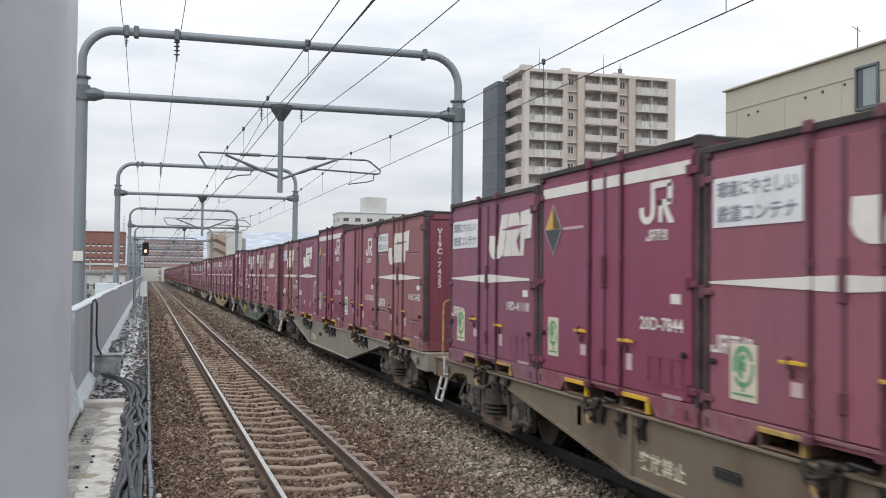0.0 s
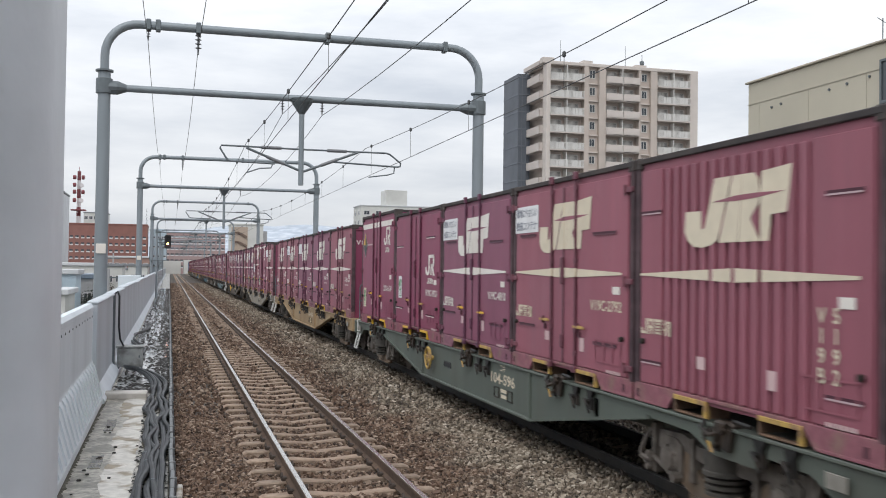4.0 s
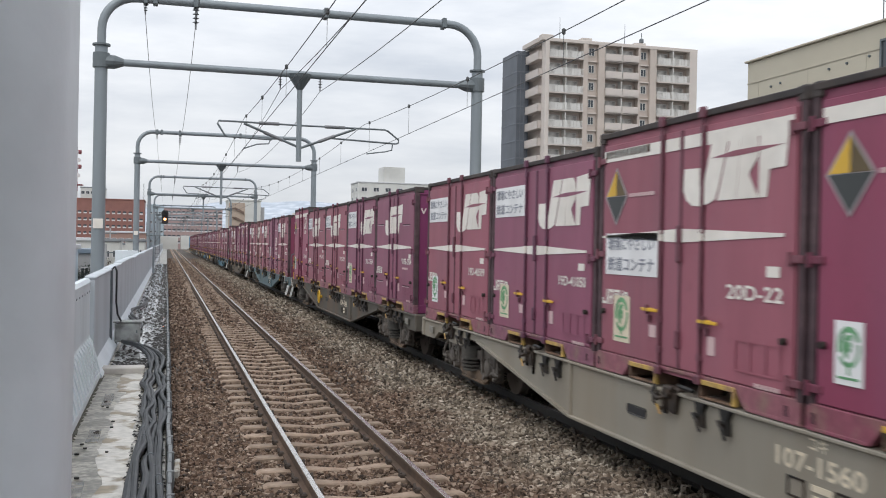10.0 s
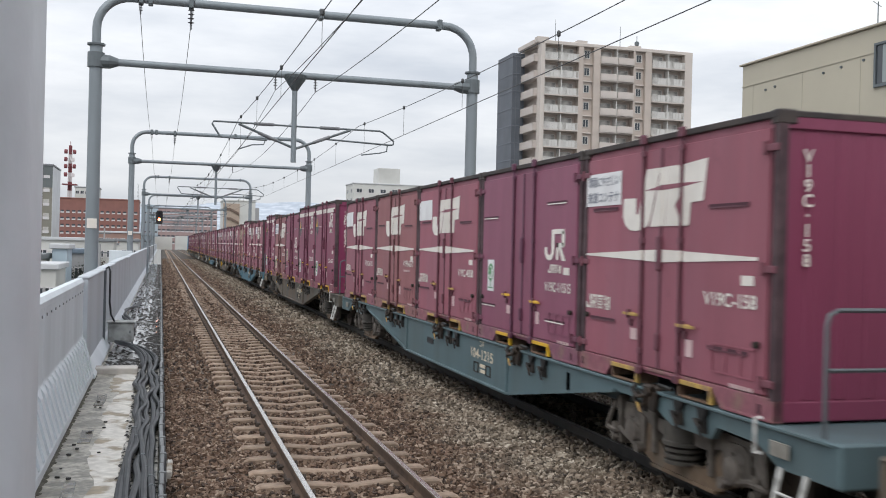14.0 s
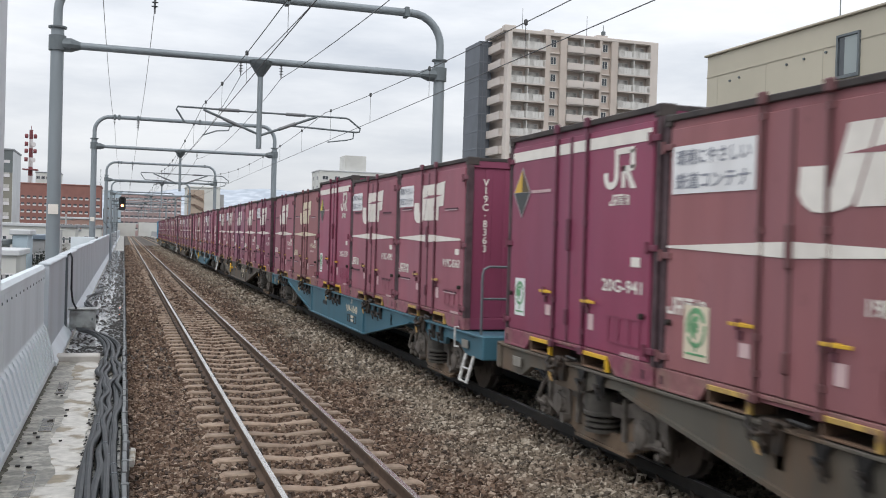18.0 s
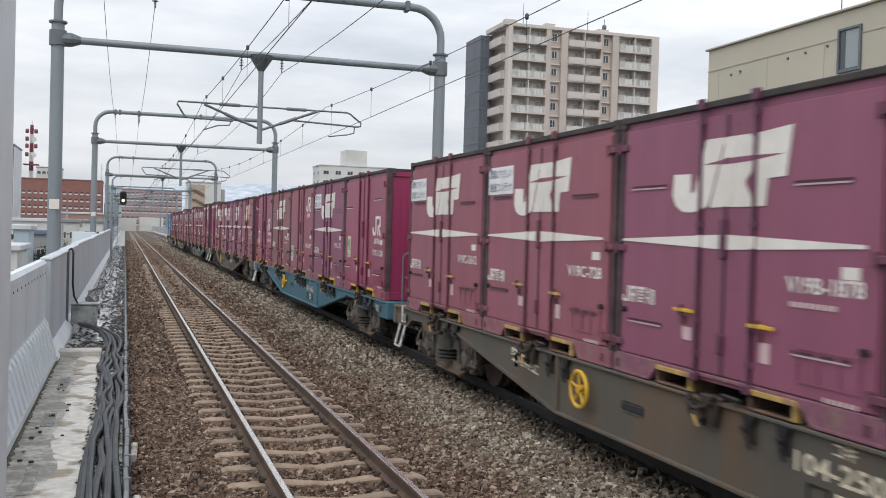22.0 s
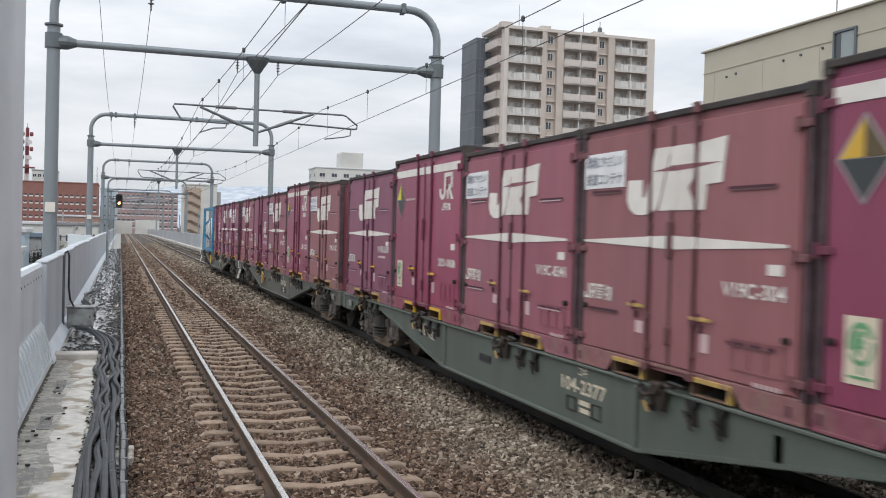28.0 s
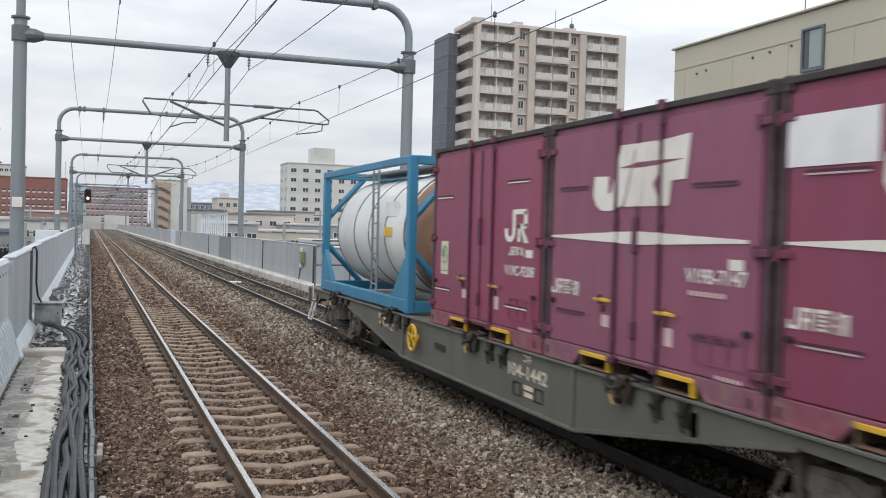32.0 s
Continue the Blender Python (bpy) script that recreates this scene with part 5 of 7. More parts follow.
        part("stripe", shared(("stripe", mark.name), lambda: stripe_mesh(mark, 0.007)), c, "white tapered stripe", pose(0, 0, lift))
        if kind != "ribbed":
            tall = ((1.60, 1.945), (2.0, 2.165))
            if kind != "plain":
                part("bar_paint", shared(("bpaint", mark.name), lambda: bar_paint_mesh(mark, False, tall)), mid, "", pose(0, CL / 2 - U2, 0))
            for door, u, thick in ((l, U1, True), (mid, U2, False), (r, U3, True)):
                part("bar_paint", shared(("bstripe", mark.name, thick, lift), lambda: bar_paint_mesh(mark, thick, ((1.26 + lift, 1.36 + lift),))), door, "", pose(0, CL / 2 - u, 0))
        signs = part("writing", shared(("owner", mark.name, special), lambda: writing_bars(0.15, 0.70, 0.155, (0.12, 0.11, 0.15, 0.15), mark)), c)
        tagged(signs, kind="stuff")
        if kind == "ribbed":
            for row, col in enumerate(number.split("-")):
                for i, ch in enumerate(col):
                    side_text(ch, 3.05 + row * 0.17, 1.02 - i * 0.15, 0.16, mark, 0, c, "number", 0.010)
        else:
            high = 0.15 if number.startswith("V19B") else 0.08
            side_text(number, 3.06, 0.86 + high, 0.165, mark, 0.82, c, "number", 0.006)
            if number.startswith("V19B"):
                part("small_print", shared("model_print", lambda: side_poly([rect(2.70 + i * 0.065, 2.745 + i * 0.065, 0.845, 0.885) for i in range(8)], 0.006, PINK, "small_print")), c)
        part("square_mark", shared(("sq", 0), lambda: side_poly([rect(3.24, 3.42, 1.075, 1.16)], 0.006, WHITE, "square_mark")), c)
    else:
        v0 = 1.78 if kind == "flat" else 1.22
        part("small_emblem", shared(("se", kind), lambda: emblem_small(WHITE, 0.007, 2.63, v0)), c, "white block emblem")
        signs = part("writing", shared(("owner", kind), lambda: writing_bars(2.76, v0 - 0.165, 0.105, (0.08, 0.08, 0.10, 0.10), WHITE)), c)
        tagged(signs, kind="stuff")
        side_text(number, 3.06, 0.85 if kind == "flat" else 0.88, 0.165, WHITE, 0.82, c, "number", 0.006)
        part("square_mark", shared(("sq", 1), lambda: side_poly([rect(3.24, 3.42, 1.04, 1.13)], 0.006, WHITE, "square_mark")), c)
        tree = tree or kind == "slim"
    if kind in ("vent", "slim"):
        early = number.startswith("V19B")
        lip = WHITE if kind == "slim" else (SLOT_LIP if (int(number[-1]) % 2 == 0) == early else ROD[tint])
        for u, v in ((0.52, 1.80), (3.0, 1.93), (0.46, 0.52), (3.0, 0.46)) if kind == "slim" else ((0.60, 1.80), (3.02, 1.76), (0.58, 0.53 if early else 0.60), (3.05, 0.51)):
            g = part("vent_slot", shared("slot_gap", slot_gap_mesh), c, "", pose(0, -u + 0.0, v))
            part("vent_lip", shared(("slot", lip.name), lambda: slot_mesh(lip)), g)
    if ribbed:
        for u, v in ((0.36, 1.93), (0.36, 0.42), (3.3, 1.93), (3.3, 0.42)):
            g = part("vent_slot", shared("slot_short", lambda: side_poly([rect(-0.21, 0.21, -0.014, 0.016)], 0.008, VENT_DARK, "vent_slot")), c, "", pose(0, -u, v))
            part("vent_lip", shared("lip_short", lambda: side_poly([rect(-0.20, 0.20, -0.022, -0.008)], 0.012, SLOT_LIP, "vent_lip")), g)
    if band:
        part("top_band", shared("band", lambda: side_poly([rect(0.14, U1 - 0.05, 2.185, 2.30), rect(U1 + 0.05, U2 - 0.04, 2.185, 2.30), rect(U2 + 0.04, U3 - 0.05, 2.185, 2.30), rect(U3 + 0.05, CL - 0.14, 2.185, 2.30)] if not special else [rect(0.14, 1.3, 2.35, 2.36)], 0.006, WHITE, "top_band")), c, "white band along the top")
    if diamond:
        ym = YELLOW if tint in ("fresh", "worn") else LEMON
        cu, cv = 0.45, 1.815
        def quarter(a, b_):
            return [[(cu, cv), (cu + a * 0.235, cv), (cu, cv + b_ * 0.265)]]
        dm = part("hazard_diamond", shared("dia", lambda: side_poly([[(cu, cv - 0.30), (cu + 0.268, cv), (cu, cv + 0.30), (cu - 0.268, cv)]], 0.006, DIAMOND_EDGE, "hazard_diamond")), c, "yellow and black diamond mark")
        part("dark_half", shared("diad", lambda: side_poly(quarter(1, -1) + quarter(-1, -1), 0.009, DARK_MARK, "dark_half")), dm)
        part("dark_quarter", shared("diaq", lambda: side_poly([[(cu + 0.005, cv + 0.007), (cu + 0.23, cv + 0.007), (cu + 0.005, cv + 0.262)]], 0.010, DIAMOND_BROWN, "dark_quarter")), dm)
        part("yellow_quarter", shared(("diay", ym.name), lambda: side_poly([[(cu - 0.002, cv + 0.007), (cu - 0.002, cv + 0.262), (cu - 0.23, cv + 0.007)]], 0.010, ym, "yellow_quarter")), dm, "yellow quarter")
        part("small_print", shared("diap", lambda: side_poly([rect(0.76 + i * 0.08, 0.82 + i * 0.08, cv - 0.015, cv + 0.02) for i in range(7)], 0.006, PINK, "small_print")), c)
    if special:
        part("orange_print", side_poly([rect(0.18 + i * 0.095, 0.245 + i * 0.095, 2.22, 2.295) for i in range(11)], 0.006, ORANGE, "orange_print"), c, "faded orange writing")
    if eco or blank or special:
        lo = pose(0, -0.75, -1.16) @ Matrix.Diagonal((1, 1.36, 1.18, 1)) if special else (pose(0, -0.78, -0.40) @ Matrix.Diagonal((1, 1.40, 1.18, 1)) if kind == "plain" else None)
        pn = part("sticker_panel", shared("eco", lambda: side_poly([rect(0.10, 0.97, 1.84, 2.20)], 0.007, PANEL, "sticker_panel")), c, "white sticker panel", lo)
        if eco or special:
            side_text("環境にやさしい", 0.535, 2.11, 0.125, PANEL_TEXT, 0.78, pn, "writing", 0.011)
            side_text("鉄道コンテナ", 0.535, 1.935, 0.13, PANEL_TEXT, 0.78, pn, "writing", 0.011)
    if tree or special:
        q = (0.44, 0.82, 0.33, 0.80) if hi else ((0.40, 0.68, 0.72, 1.18) if kind == "slim" else (0.32, 0.63, 0.37, 0.81))
        smat = PANEL if int(number[-1]) % 2 else CREAM
        st = part("eco_sticker", shared(("tree", q, smat.name), lambda: side_poly([rect(*q)], 0.007, smat, "eco_sticker")), c, "white sticker with a green print")
        part("green_print", shared(("greenp", q), lambda: sticker_print(*q)), st)
    part("small_label", shared("sl", lambda: side_poly([rect(1.25, 1.39, 0.44, 0.555)], 0.006, PINK, "small_label")), c)
    part("small_label", shared("sl2", lambda: side_poly([rect(2.36, 2.48, 0.38, 0.54)], 0.006, PINK, "small_label")), c)
    part("card_frame", shared(("cards", tint), lambda: side_poly([rect(u, u + 0.02, 0.30, 0.56) for u in (2.80, 3.0, 3.02, 3.22, 3.24, 3.44)] + [rect(2.80, 3.44, 0.30, 0.315), rect(2.80, 3.44, 0.545, 0.56)], 0.010, mat, "card_frame")), c)
    part("small_print", shared("spr", lambda: side_poly([rect(3.10 + i * 0.06, 3.14 + i * 0.06, 0.20, 0.235) for i in range(6)], 0.006, PINK, "small_print")), c)
    for u in (0.06, CL - 0.20):
        part("drain_slot", shared(("drain", round(u, 1)), lambda: side_poly([rect(u, u + 0.05, 0.045, 0.125)], 0.008, VENT_DARK, "drain_slot")), c)
    for u, v in ((0.2, 0.62), (3.5, 0.60)):
        part("door_stop", shared(("stop", round(u, 1)), lambda: Build().tube((-CW / 2 - 0.045, CL / 2 - u, v), (-CW / 2, CL / 2 - u, v), 0.028, 8).mesh("door_stop", BLACK_IRON)), l if u < 2 else r)
    if number.startswith("20"):
        c.scale = (1, 1, 1.05)      # the newer type stands a little taller
    if end_text:
        vertical = not end_text.startswith("=")
        txt = end_text.lstrip("=")
        if vertical:
            n = len(txt)
            for i, ch in enumerate(txt):
                m = Matrix(((1, 0, 0, -0.62 if kind == "slim" else -0.94), (0, 0, -1, -CL / 2 + 0.006), (0, 1, 0, 2.14 - i * 0.120), (0, 0, 0, 1)))
                part("number", lettering("·" if ch == "-" else ch, 0.145, WHITE), e, "", m)
        else:
            m = Matrix(((1, 0, 0, -0.70), (0, 0, -1, -CL / 2 + 0.006), (0, 1, 0, 2.02), (0, 0, 0, 1)))
            part("number", lettering(txt, 0.16, WHITE, 0.82), e, "", m)
    return c


# each wagon: paint, running number, deck at the front, yellow handwheel, container offset, containers from the front
E_, B_, T_ = dict(eco=True), dict(blank=True), dict(eco=True, tree=True)
D_ = dict(band=True, diamond=True, tree=True)
WAGONS = [
    ("buff", "", False, False, 0.04, [("plain", "worn", "19D-40716", "", T_), ("vent", "worn", "V19C-2218", "", E_), ("plain", "worn", "19D-41720", "", T_), ("flat", "fresh", "20D-7844", "", D_), ("plain", "violet", "19D-41118", "", T_)]),
    ("grey", "", False, False, 0.04, [("vent", "brown", "V19C-7425", "V19C-7425", E_), ("flat", "worn", "19D-50063", "", dict(tree=True)), ("flat", "fresh", "20D-5144", "", D_), ("ribbed", "violet", "V19B-3317", "", {}), ("vent", "brown", "V19C-5776", "", E_)]),
    ("green", "104-596", False, True, 0.05, [("ribbed", "worn", "V19B-5192", "V19B-5192", dict(cream=True)), ("vent", "worn", "V19C-2792", "", dict(eco=True, cream=True)), ("vent", "violet", "V19C-4810", "", E_), ("slim", "fresh", "V19C-9921", "", {}), ("flat", "fresh", "20D-6124", "", D_)]),
    ("tan", "107-1906", False, False, -0.06, [("vent", "worn", "V19B-5677", "=V19B-5677", {}), ("vent", "violet", "V19B-1919", "", {}), ("vent", "violet", "V19C-2429", "", B_), ("vent", "worn", "V19C-7823", "", E_), ("vent", "worn", "V19B-11802", "", {})]),
    ("grey", "107-1560", True, False, 0.2, [("vent", "worn", "V19C-3179", "V19C-3179", B_), ("flat", "fresh", "20D-7717", "", D_), ("plain", "worn", "20D-22", "", dict(band=True, diamond=True, special=True)), ("plain", "violet", "19D-41050", "", T_), ("plain", "worn", "19D-40389", "", T_)]),
    ("olive", "104-346", False, True, -0.37, [("vent", "violet", "V19B-2904", "=V19B-2904", {}), ("plain", "violet", "19G-17854", "", T_), ("vent", "worn", "V19C-5923", "", E_), ("vent", "worn", "V19C-1143", "", E_), ("flat", "bright", "20D-8861", "", D_)]),
    ("teal", "104-1215", True, False, 0.14, [("vent", "worn", "V19C-158", "V19C-158", E_), ("slim", "violet", "V19C-11515", "", {}), ("vent", "worn", "V19C-4858", "", B_), ("vent", "brown", "V19B-6277", "", {}), ("vent", "worn", "V19C-6110", "", B_)]),
    ("olive", "104-1896", True, False, 0.27, [("flat", "fresh", "20D-6037", "20D-6037", D_), ("flat", "fresh", "20G-2829", "", D_), ("slim", "fresh", "V19C-8866", "", {}), ("plain", "brown", "19D-36128", "", T_), ("flat", "fresh", "20G-941", "", D_)]),
    ("blue", "104-1048", True, False, 0.33, [("vent", "worn", "V19C-8363", "V19C-8363", E_), ("vent", "worn", "V19C-4392", "", E_), ("flat", "bright", "20G-3279", "", D_), ("vent", "brown", "V19B-6666", "", dict(cream=True)), ("vent", "worn", "V19B-7041", "", {})]),
    ("olive", "104-2503", False, True, -0.24, [("vent", "fresh", "V19C-2144", "V19C-2144", E_), ("vent", "worn", "V19B-5621", "", {}), ("vent", "violet", "V19B-1878", "", {}), ("vent", "worn", "V19C-728", "", E_), ("vent", "worn", "V19C-5612", "", E_)]),
    ("blue", "104-1666", False, True, -0.24, [("slim", "bright", "V19C-11324", "V19C-11324", {}), ("vent", "violet", "V19C-1767", "", E_), ("flat", "worn", "19G-19971", "", dict(tree=True)), ("vent", "brown", "V19B-1286", "", {}), ("slim", "bright", "V19C-11043", "", {})]),
    ("olive", "106-697", False, True, -0.21, [("vent", "worn", "V19B-5217", "=V19B-5217", dict(cream=True)), ("vent", "violet", "V19B-6694", "", {}), ("vent", "violet", "V19C-2947", "", B_), ("vent", "brown", "V19C-3310", "", B_), ("flat", "fresh", "20D-9052", "", D_)]),
    ("green", "104-2377", True, False, 0.45, [("flat", "fresh", "20D-8014", "20D-8014", D_), ("vent", "brown", "V19C-304", "", E_), ("vent", "worn", "V19C-8341", "", E_), ("flat", "bright", "20D-10606", "", D_), ("vent", "violet", "V19B-2600", "", {})]),
    ("dark", "104-1856", False, True, -0.23, [("vent", "brown", "V19C-5157", "V19C-5157", E_), ("flat", "bright", "20D-12870", "", D_), ("vent", "worn", "V19C-6022", "", E_), ("slim", "fresh", "V19C-11690", "", {}), ("vent", "worn", "V19C-919", "", E_)]),
    ("dark", "104-1442", False, True, -0.48, [("vent", "fresh", "V19C-2587", "V19C-2587", B_), ("vent", "violet", "V19B-7147", "", {}), ("slim", "fresh", "V19C-9208", "", {})]),
]


def sill_mesh(mat, sx):
    """Fish-bellied side sill of the flat wagon."""
    b = Build()
    x0, x1 = sorted((sx * 1.20, sx * 1.13))
    prof = [(-9.9, 0.94), (9.9, 0.94), (9.9, 0.62), (9.2, 0.62), (8.9, 0.76), (8.3, 0.78), (8.2, 0.66), (7.5, 0.66), (7.1, 0.80), (6.6, 0.82), (2.9, 0.28), (-2.9, 0.28), (-6.3, 0.82), (-7.1, 0.80), (-7.5, 0.66), (-8.2, 0.66), (-8.3, 0.78), (-8.9, 0.76), (-9.2, 0.62), (-9.9, 0.62)]
    b.prism(prof, 0, x0, x1)
    for z0, z1, ya, yb in ((0.26, 0.30, -2.95, 2.95), (0.915, 0.95, -9.93, 9.93)):
        xa, xb = sorted((sx * 1.24, sx * 1.10))
        b.box(xa, xb, ya, yb, z0, z1, 0.008)
    for y in (-2.9, 2.9):
        xa, xb = sorted((sx * 1.235, sx * 1.12))
        b.box(xa, xb, y - 0.03, y + 0.03, 0.28, 0.93, 0.006)
    for s in (-1, 1):
        e = 6.6 if s > 0 else 6.3
        pts = [(s * e, 0.80), (s * 2.92, 0.26), (s * 2.92, 0.30), (s * e, 0.84)]
        xa, xb = sorted((sx * 1.235, sx * 1.11))
        b.prism(pts, 0, xa, xb)
    return b.mesh("side_sill", mat)


def wheelset_mesh():
    b = Build()
    b.tube((-1.05, 0, 0), (1.05, 0, 0), 0.07, 8)
    for s in (-1, 1):
        x = s * 0.56
        b.lathe([(-0.065, 0.08), (-0.065, 0.33), (-0.065, 0.405), (0.035, 0.405), (0.045, 0.43) if s < 0 else (0.035, 0.405), (0.065, 0.43) if s < 0 else (0.065, 0.40), (0.065, 0.33), (0.03, 0.30), (0.03, 0.08)], 0, (x, 0, 0), 24)
        for k in range(4):
            a = math.pi / 2 * k
            b.box(x - 0.072 if s < 0 else x + 0.06, x - 0.06 if s < 0 else x + 0.072, 0.2 * math.cos(a) - 0.03, 0.2 * math.cos(a) + 0.03, 0.2 * math.sin(a) - 0.03, 0.2 * math.sin(a) + 0.03)
    return b.mesh("wheelset", TREAD)


def bogie_frame_mesh(sx):
    """Cast side frame: box beam bowed over bolted axle boxes, with guide plates at its ends."""
    b = Build()
    x0, x1 = sorted((sx * 1.02, sx * 0.90))
    b.prism([(-1.24, 0.50), (-1.20, 0.68), (-0.74, 0.70), (-0.44, 0.62), (0.44, 0.62), (0.74, 0.70), (1.20, 0.68), (1.24, 0.50), (1.10, 0.46), (0.80, 0.56), (0.40, 0.48), (-0.40, 0.48), (-0.80, 0.56), (-1.10, 0.46)], 0, x0, x1)
    xa, xb = sorted((sx * 1.055, sx * 0.94))
    for s_ in (-1, 1):
        y = s_ * 0.95
        b.prism([(y - 0.20, 0.30), (y + 0.20, 0.30), (y + 0.22, 0.58), (y + 0.10, 0.64), (y - 0.10, 0.64), (y - 0.22, 0.58)], 0, *sorted((sx * 1.04, sx * 0.92)))
        b.lathe([(0, 0.16), (0.05 * sx, 0.155), (0.075 * sx, 0.12), (0.10 * sx, 0.115), (0.115 * sx, 0.04)], 0, (sx * 1.0, y, 0.42), 16)
        for k in range(6):
            a = 2 * math.pi * (k + 0.5) / 6
            b.tube((sx * 1.04, y + 0.13 * math.cos(a), 0.42 + 0.13 * math.sin(a)), (sx * 1.085, y + 0.13 * math.cos(a), 0.42 + 0.13 * math.sin(a)), 0.017, 5)
        b.box(xa, xb, *sorted((s_ * 1.26, s_ * 1.33)), 0.22, 0.74, 0.012)
        b.box(xa, xb, *sorted((s_ * 0.50, s_ * 0.57)), 0.26, 0.70, 0.012)
        b.tube((sx * 1.05, s_ * 1.34, 0.40), (sx * 1.07, s_ * 0.80, 0.27), 0.026, 7)
        b.tube((sx * 1.0, s_ * 0.80, 0.27), (sx * 1.11, s_ * 0.80, 0.27), 0.055, 9)
        b.tube((sx * 1.0, s_ * 1.32, 0.40), (sx * 1.11, s_ * 1.32, 0.40), 0.048, 9)
    return b.mesh("side_frame", BOGIE_GREY)


def truss_mesh(sx):
    """Rust-dusted lower frame plate, deep under the spring pot and rising to the axle boxes."""
    b = Build()
    x0, x1 = sorted((sx * 1.005, sx * 0.95))
    b.prism([(-1.16, 0.52), (-1.12, 0.33), (-0.58, 0.13), (0.58, 0.13), (1.12, 0.33), (1.16, 0.52), (0.78, 0.60), (0.36, 0.29), (-0.36, 0.29), (-0.78, 0.60)], 0, x0, x1)
    b.prism([(-0.60, 0.11), (0.60, 0.11), (0.60, 0.145), (-0.60, 0.145)], 0, *sorted((sx * 1.03, sx * 0.93)))
    return b.mesh("truss_plate", BOGIE_RUST)


def lever_mesh(sx):
    """Looped brake levers hung at the bogie's ends."""
    b = Build()
    for s_ in (-1, 1):
        y = s_ * 1.36
        b.path([(sx * 1.00, y, 0.72), (sx * 1.08, y + s_ * 0.05, 0.56), (sx * 1.10, y + s_ * 0.12, 0.40), (sx * 1.08, y + s_ * 0.02, 0.30), (sx * 1.04, y - s_ * 0.06, 0.42)], 0.024, 6)
        b.tube((sx * 1.09, y + s_ * 0.14, 0.36), (sx * 1.09, y - s_ * 0.10, 0.36), 0.028, 6)
        b.tube((sx * 1.02, y - s_ * 0.04, 0.28), (sx * 1.12, y - s_ * 0.04, 0.28), 0.035, 7)
    return b.mesh("brake_lever", BOGIE_GREY)


def spring_mesh(sx):
    """Round spring pot over stacked rubber rings in the middle of the side frame."""
    b = Build()
    for k in range(3):
        b.lathe([(0, 0.13), (0.014, 0.19), (0.045, 0.19), (0.058, 0.13)], 2, (sx * 1.0, 0, 0.26 + k * 0.06), 16)
    b.lathe([(0, 0.17), (0.015, 0.225), (0.05, 0.225), (0.06, 0.215), (0.24, 0.215), (0.27, 0.17)], 2, (sx * 0.985, 0, 0.44), 18)
    return b.mesh("spring_pot", SPRING_IRON, True)


def brake_mesh(sx):
    b = Build()
    for y in (-1.42, -0.42, 0.42, 1.42):
        xa, xb = sorted((sx * 0.50, sx * 0.66))
        b.box(xa, xb, y - 0.05, y + 0.05, 0.25, 0.62, 0.02)
        b.tube((sx * 0.58, y, 0.6), (sx * 0.85, y * 0.8, 0.72), 0.03, 6)
    b.tube((sx * 0.58, -1.44, 0.58), (sx * 0.58, 1.44, 0.58), 0.022, 6)
    return b.mesh("brake_rigging", BLACK_IRON)


def fittings_mesh(y):
    """Dark container lock: a hinged flap, its bent lever and small hanging brackets under the deck edge."""
    b = Build()
    b.box(-1.245, -1.13, y - 0.02, y + 0.30, 0.90, 0.99, 0.02)
    b.prism([(y - 0.02, 0.93), (y + 0.16, 0.95), (y + 0.13, 0.76), (y + 0.02, 0.74)], 0, -1.262, -1.226)
    b.prism([(y + 0.19, 0.92), (y + 0.29, 0.92), (y + 0.26, 0.72), (y + 0.20, 0.72)], 0, -1.252, -1.226)
    b.path([(-1.25, y + 0.42, 0.97), (-1.30, y + 0.39, 0.90), (-1.30, y + 0.26, 0.86), (-1.27, y + 0.12, 0.91), (-1.27, y + 0.02, 1.0)], 0.02, 6)
    b.path([(-1.28, y + 0.30, 0.92), (-1.31, y + 0.33, 0.82), (-1.29, y + 0.24, 0.76), (-1.27, y + 0.17, 0.80)], 0.018, 6)
    b.tube((-1.24, y + 0.10, 0.93), (-1.31, y + 0.10, 0.93), 0.045, 8)
    b.tube((-1.24, y + 0.34, 0.86), (-1.31, y + 0.34, 0.86), 0.032, 8)
    b.tube((-1.26, y - 0.08, 1.02), (-1.26, y - 0.32, 1.01), 0.022, 6)
    b.box(-1.222, -1.204, y - 1.04, y + 0.30, 0.91, 0.94, 0.004)
    for dy in (-0.42, -0.84):
        b.prism([(y + dy - 0.08, 0.92), (y + dy + 0.09, 0.92), (y + dy + 0.06, 0.84), (y + dy + 0.05, 0.72), (y + dy - 0.05, 0.70), (y + dy - 0.03, 0.84)], 0, -1.25, -1.206)
        b.tube((-1.20, y + dy + 0.02, 0.80), (-1.295, y + dy + 0.02, 0.80), 0.03, 7)
        b.path([(-1.29, y + dy + 0.05, 0.82), (-1.30, y + dy - 0.04, 0.76), (-1.285, y + dy - 0.07, 0.67)], 0.016, 6)
    return b.mesh("lock_fitting", BLACK_IRON)


def wheel_rim(mat):
    b = Build()
    b.path([(-1.30, 0.19 * math.cos(a), 0.19 * math.sin(a)) for a in np.linspace(0, 2 * math.pi, 25)], 0.022, 6)
    for k in range(5):
        a = 2 * math.pi * k / 5 + 0.3
        b.tube((-1.29, 0, 0), (-1.30, 0.18 * math.cos(a), 0.18 * math.sin(a)), 0.016, 5)
    b.tube((-1.32, 0, 0), (-1.16, 0, 0), 0.045, 8)
    return b.mesh("handwheel", mat, True)


WHEELSETS = []


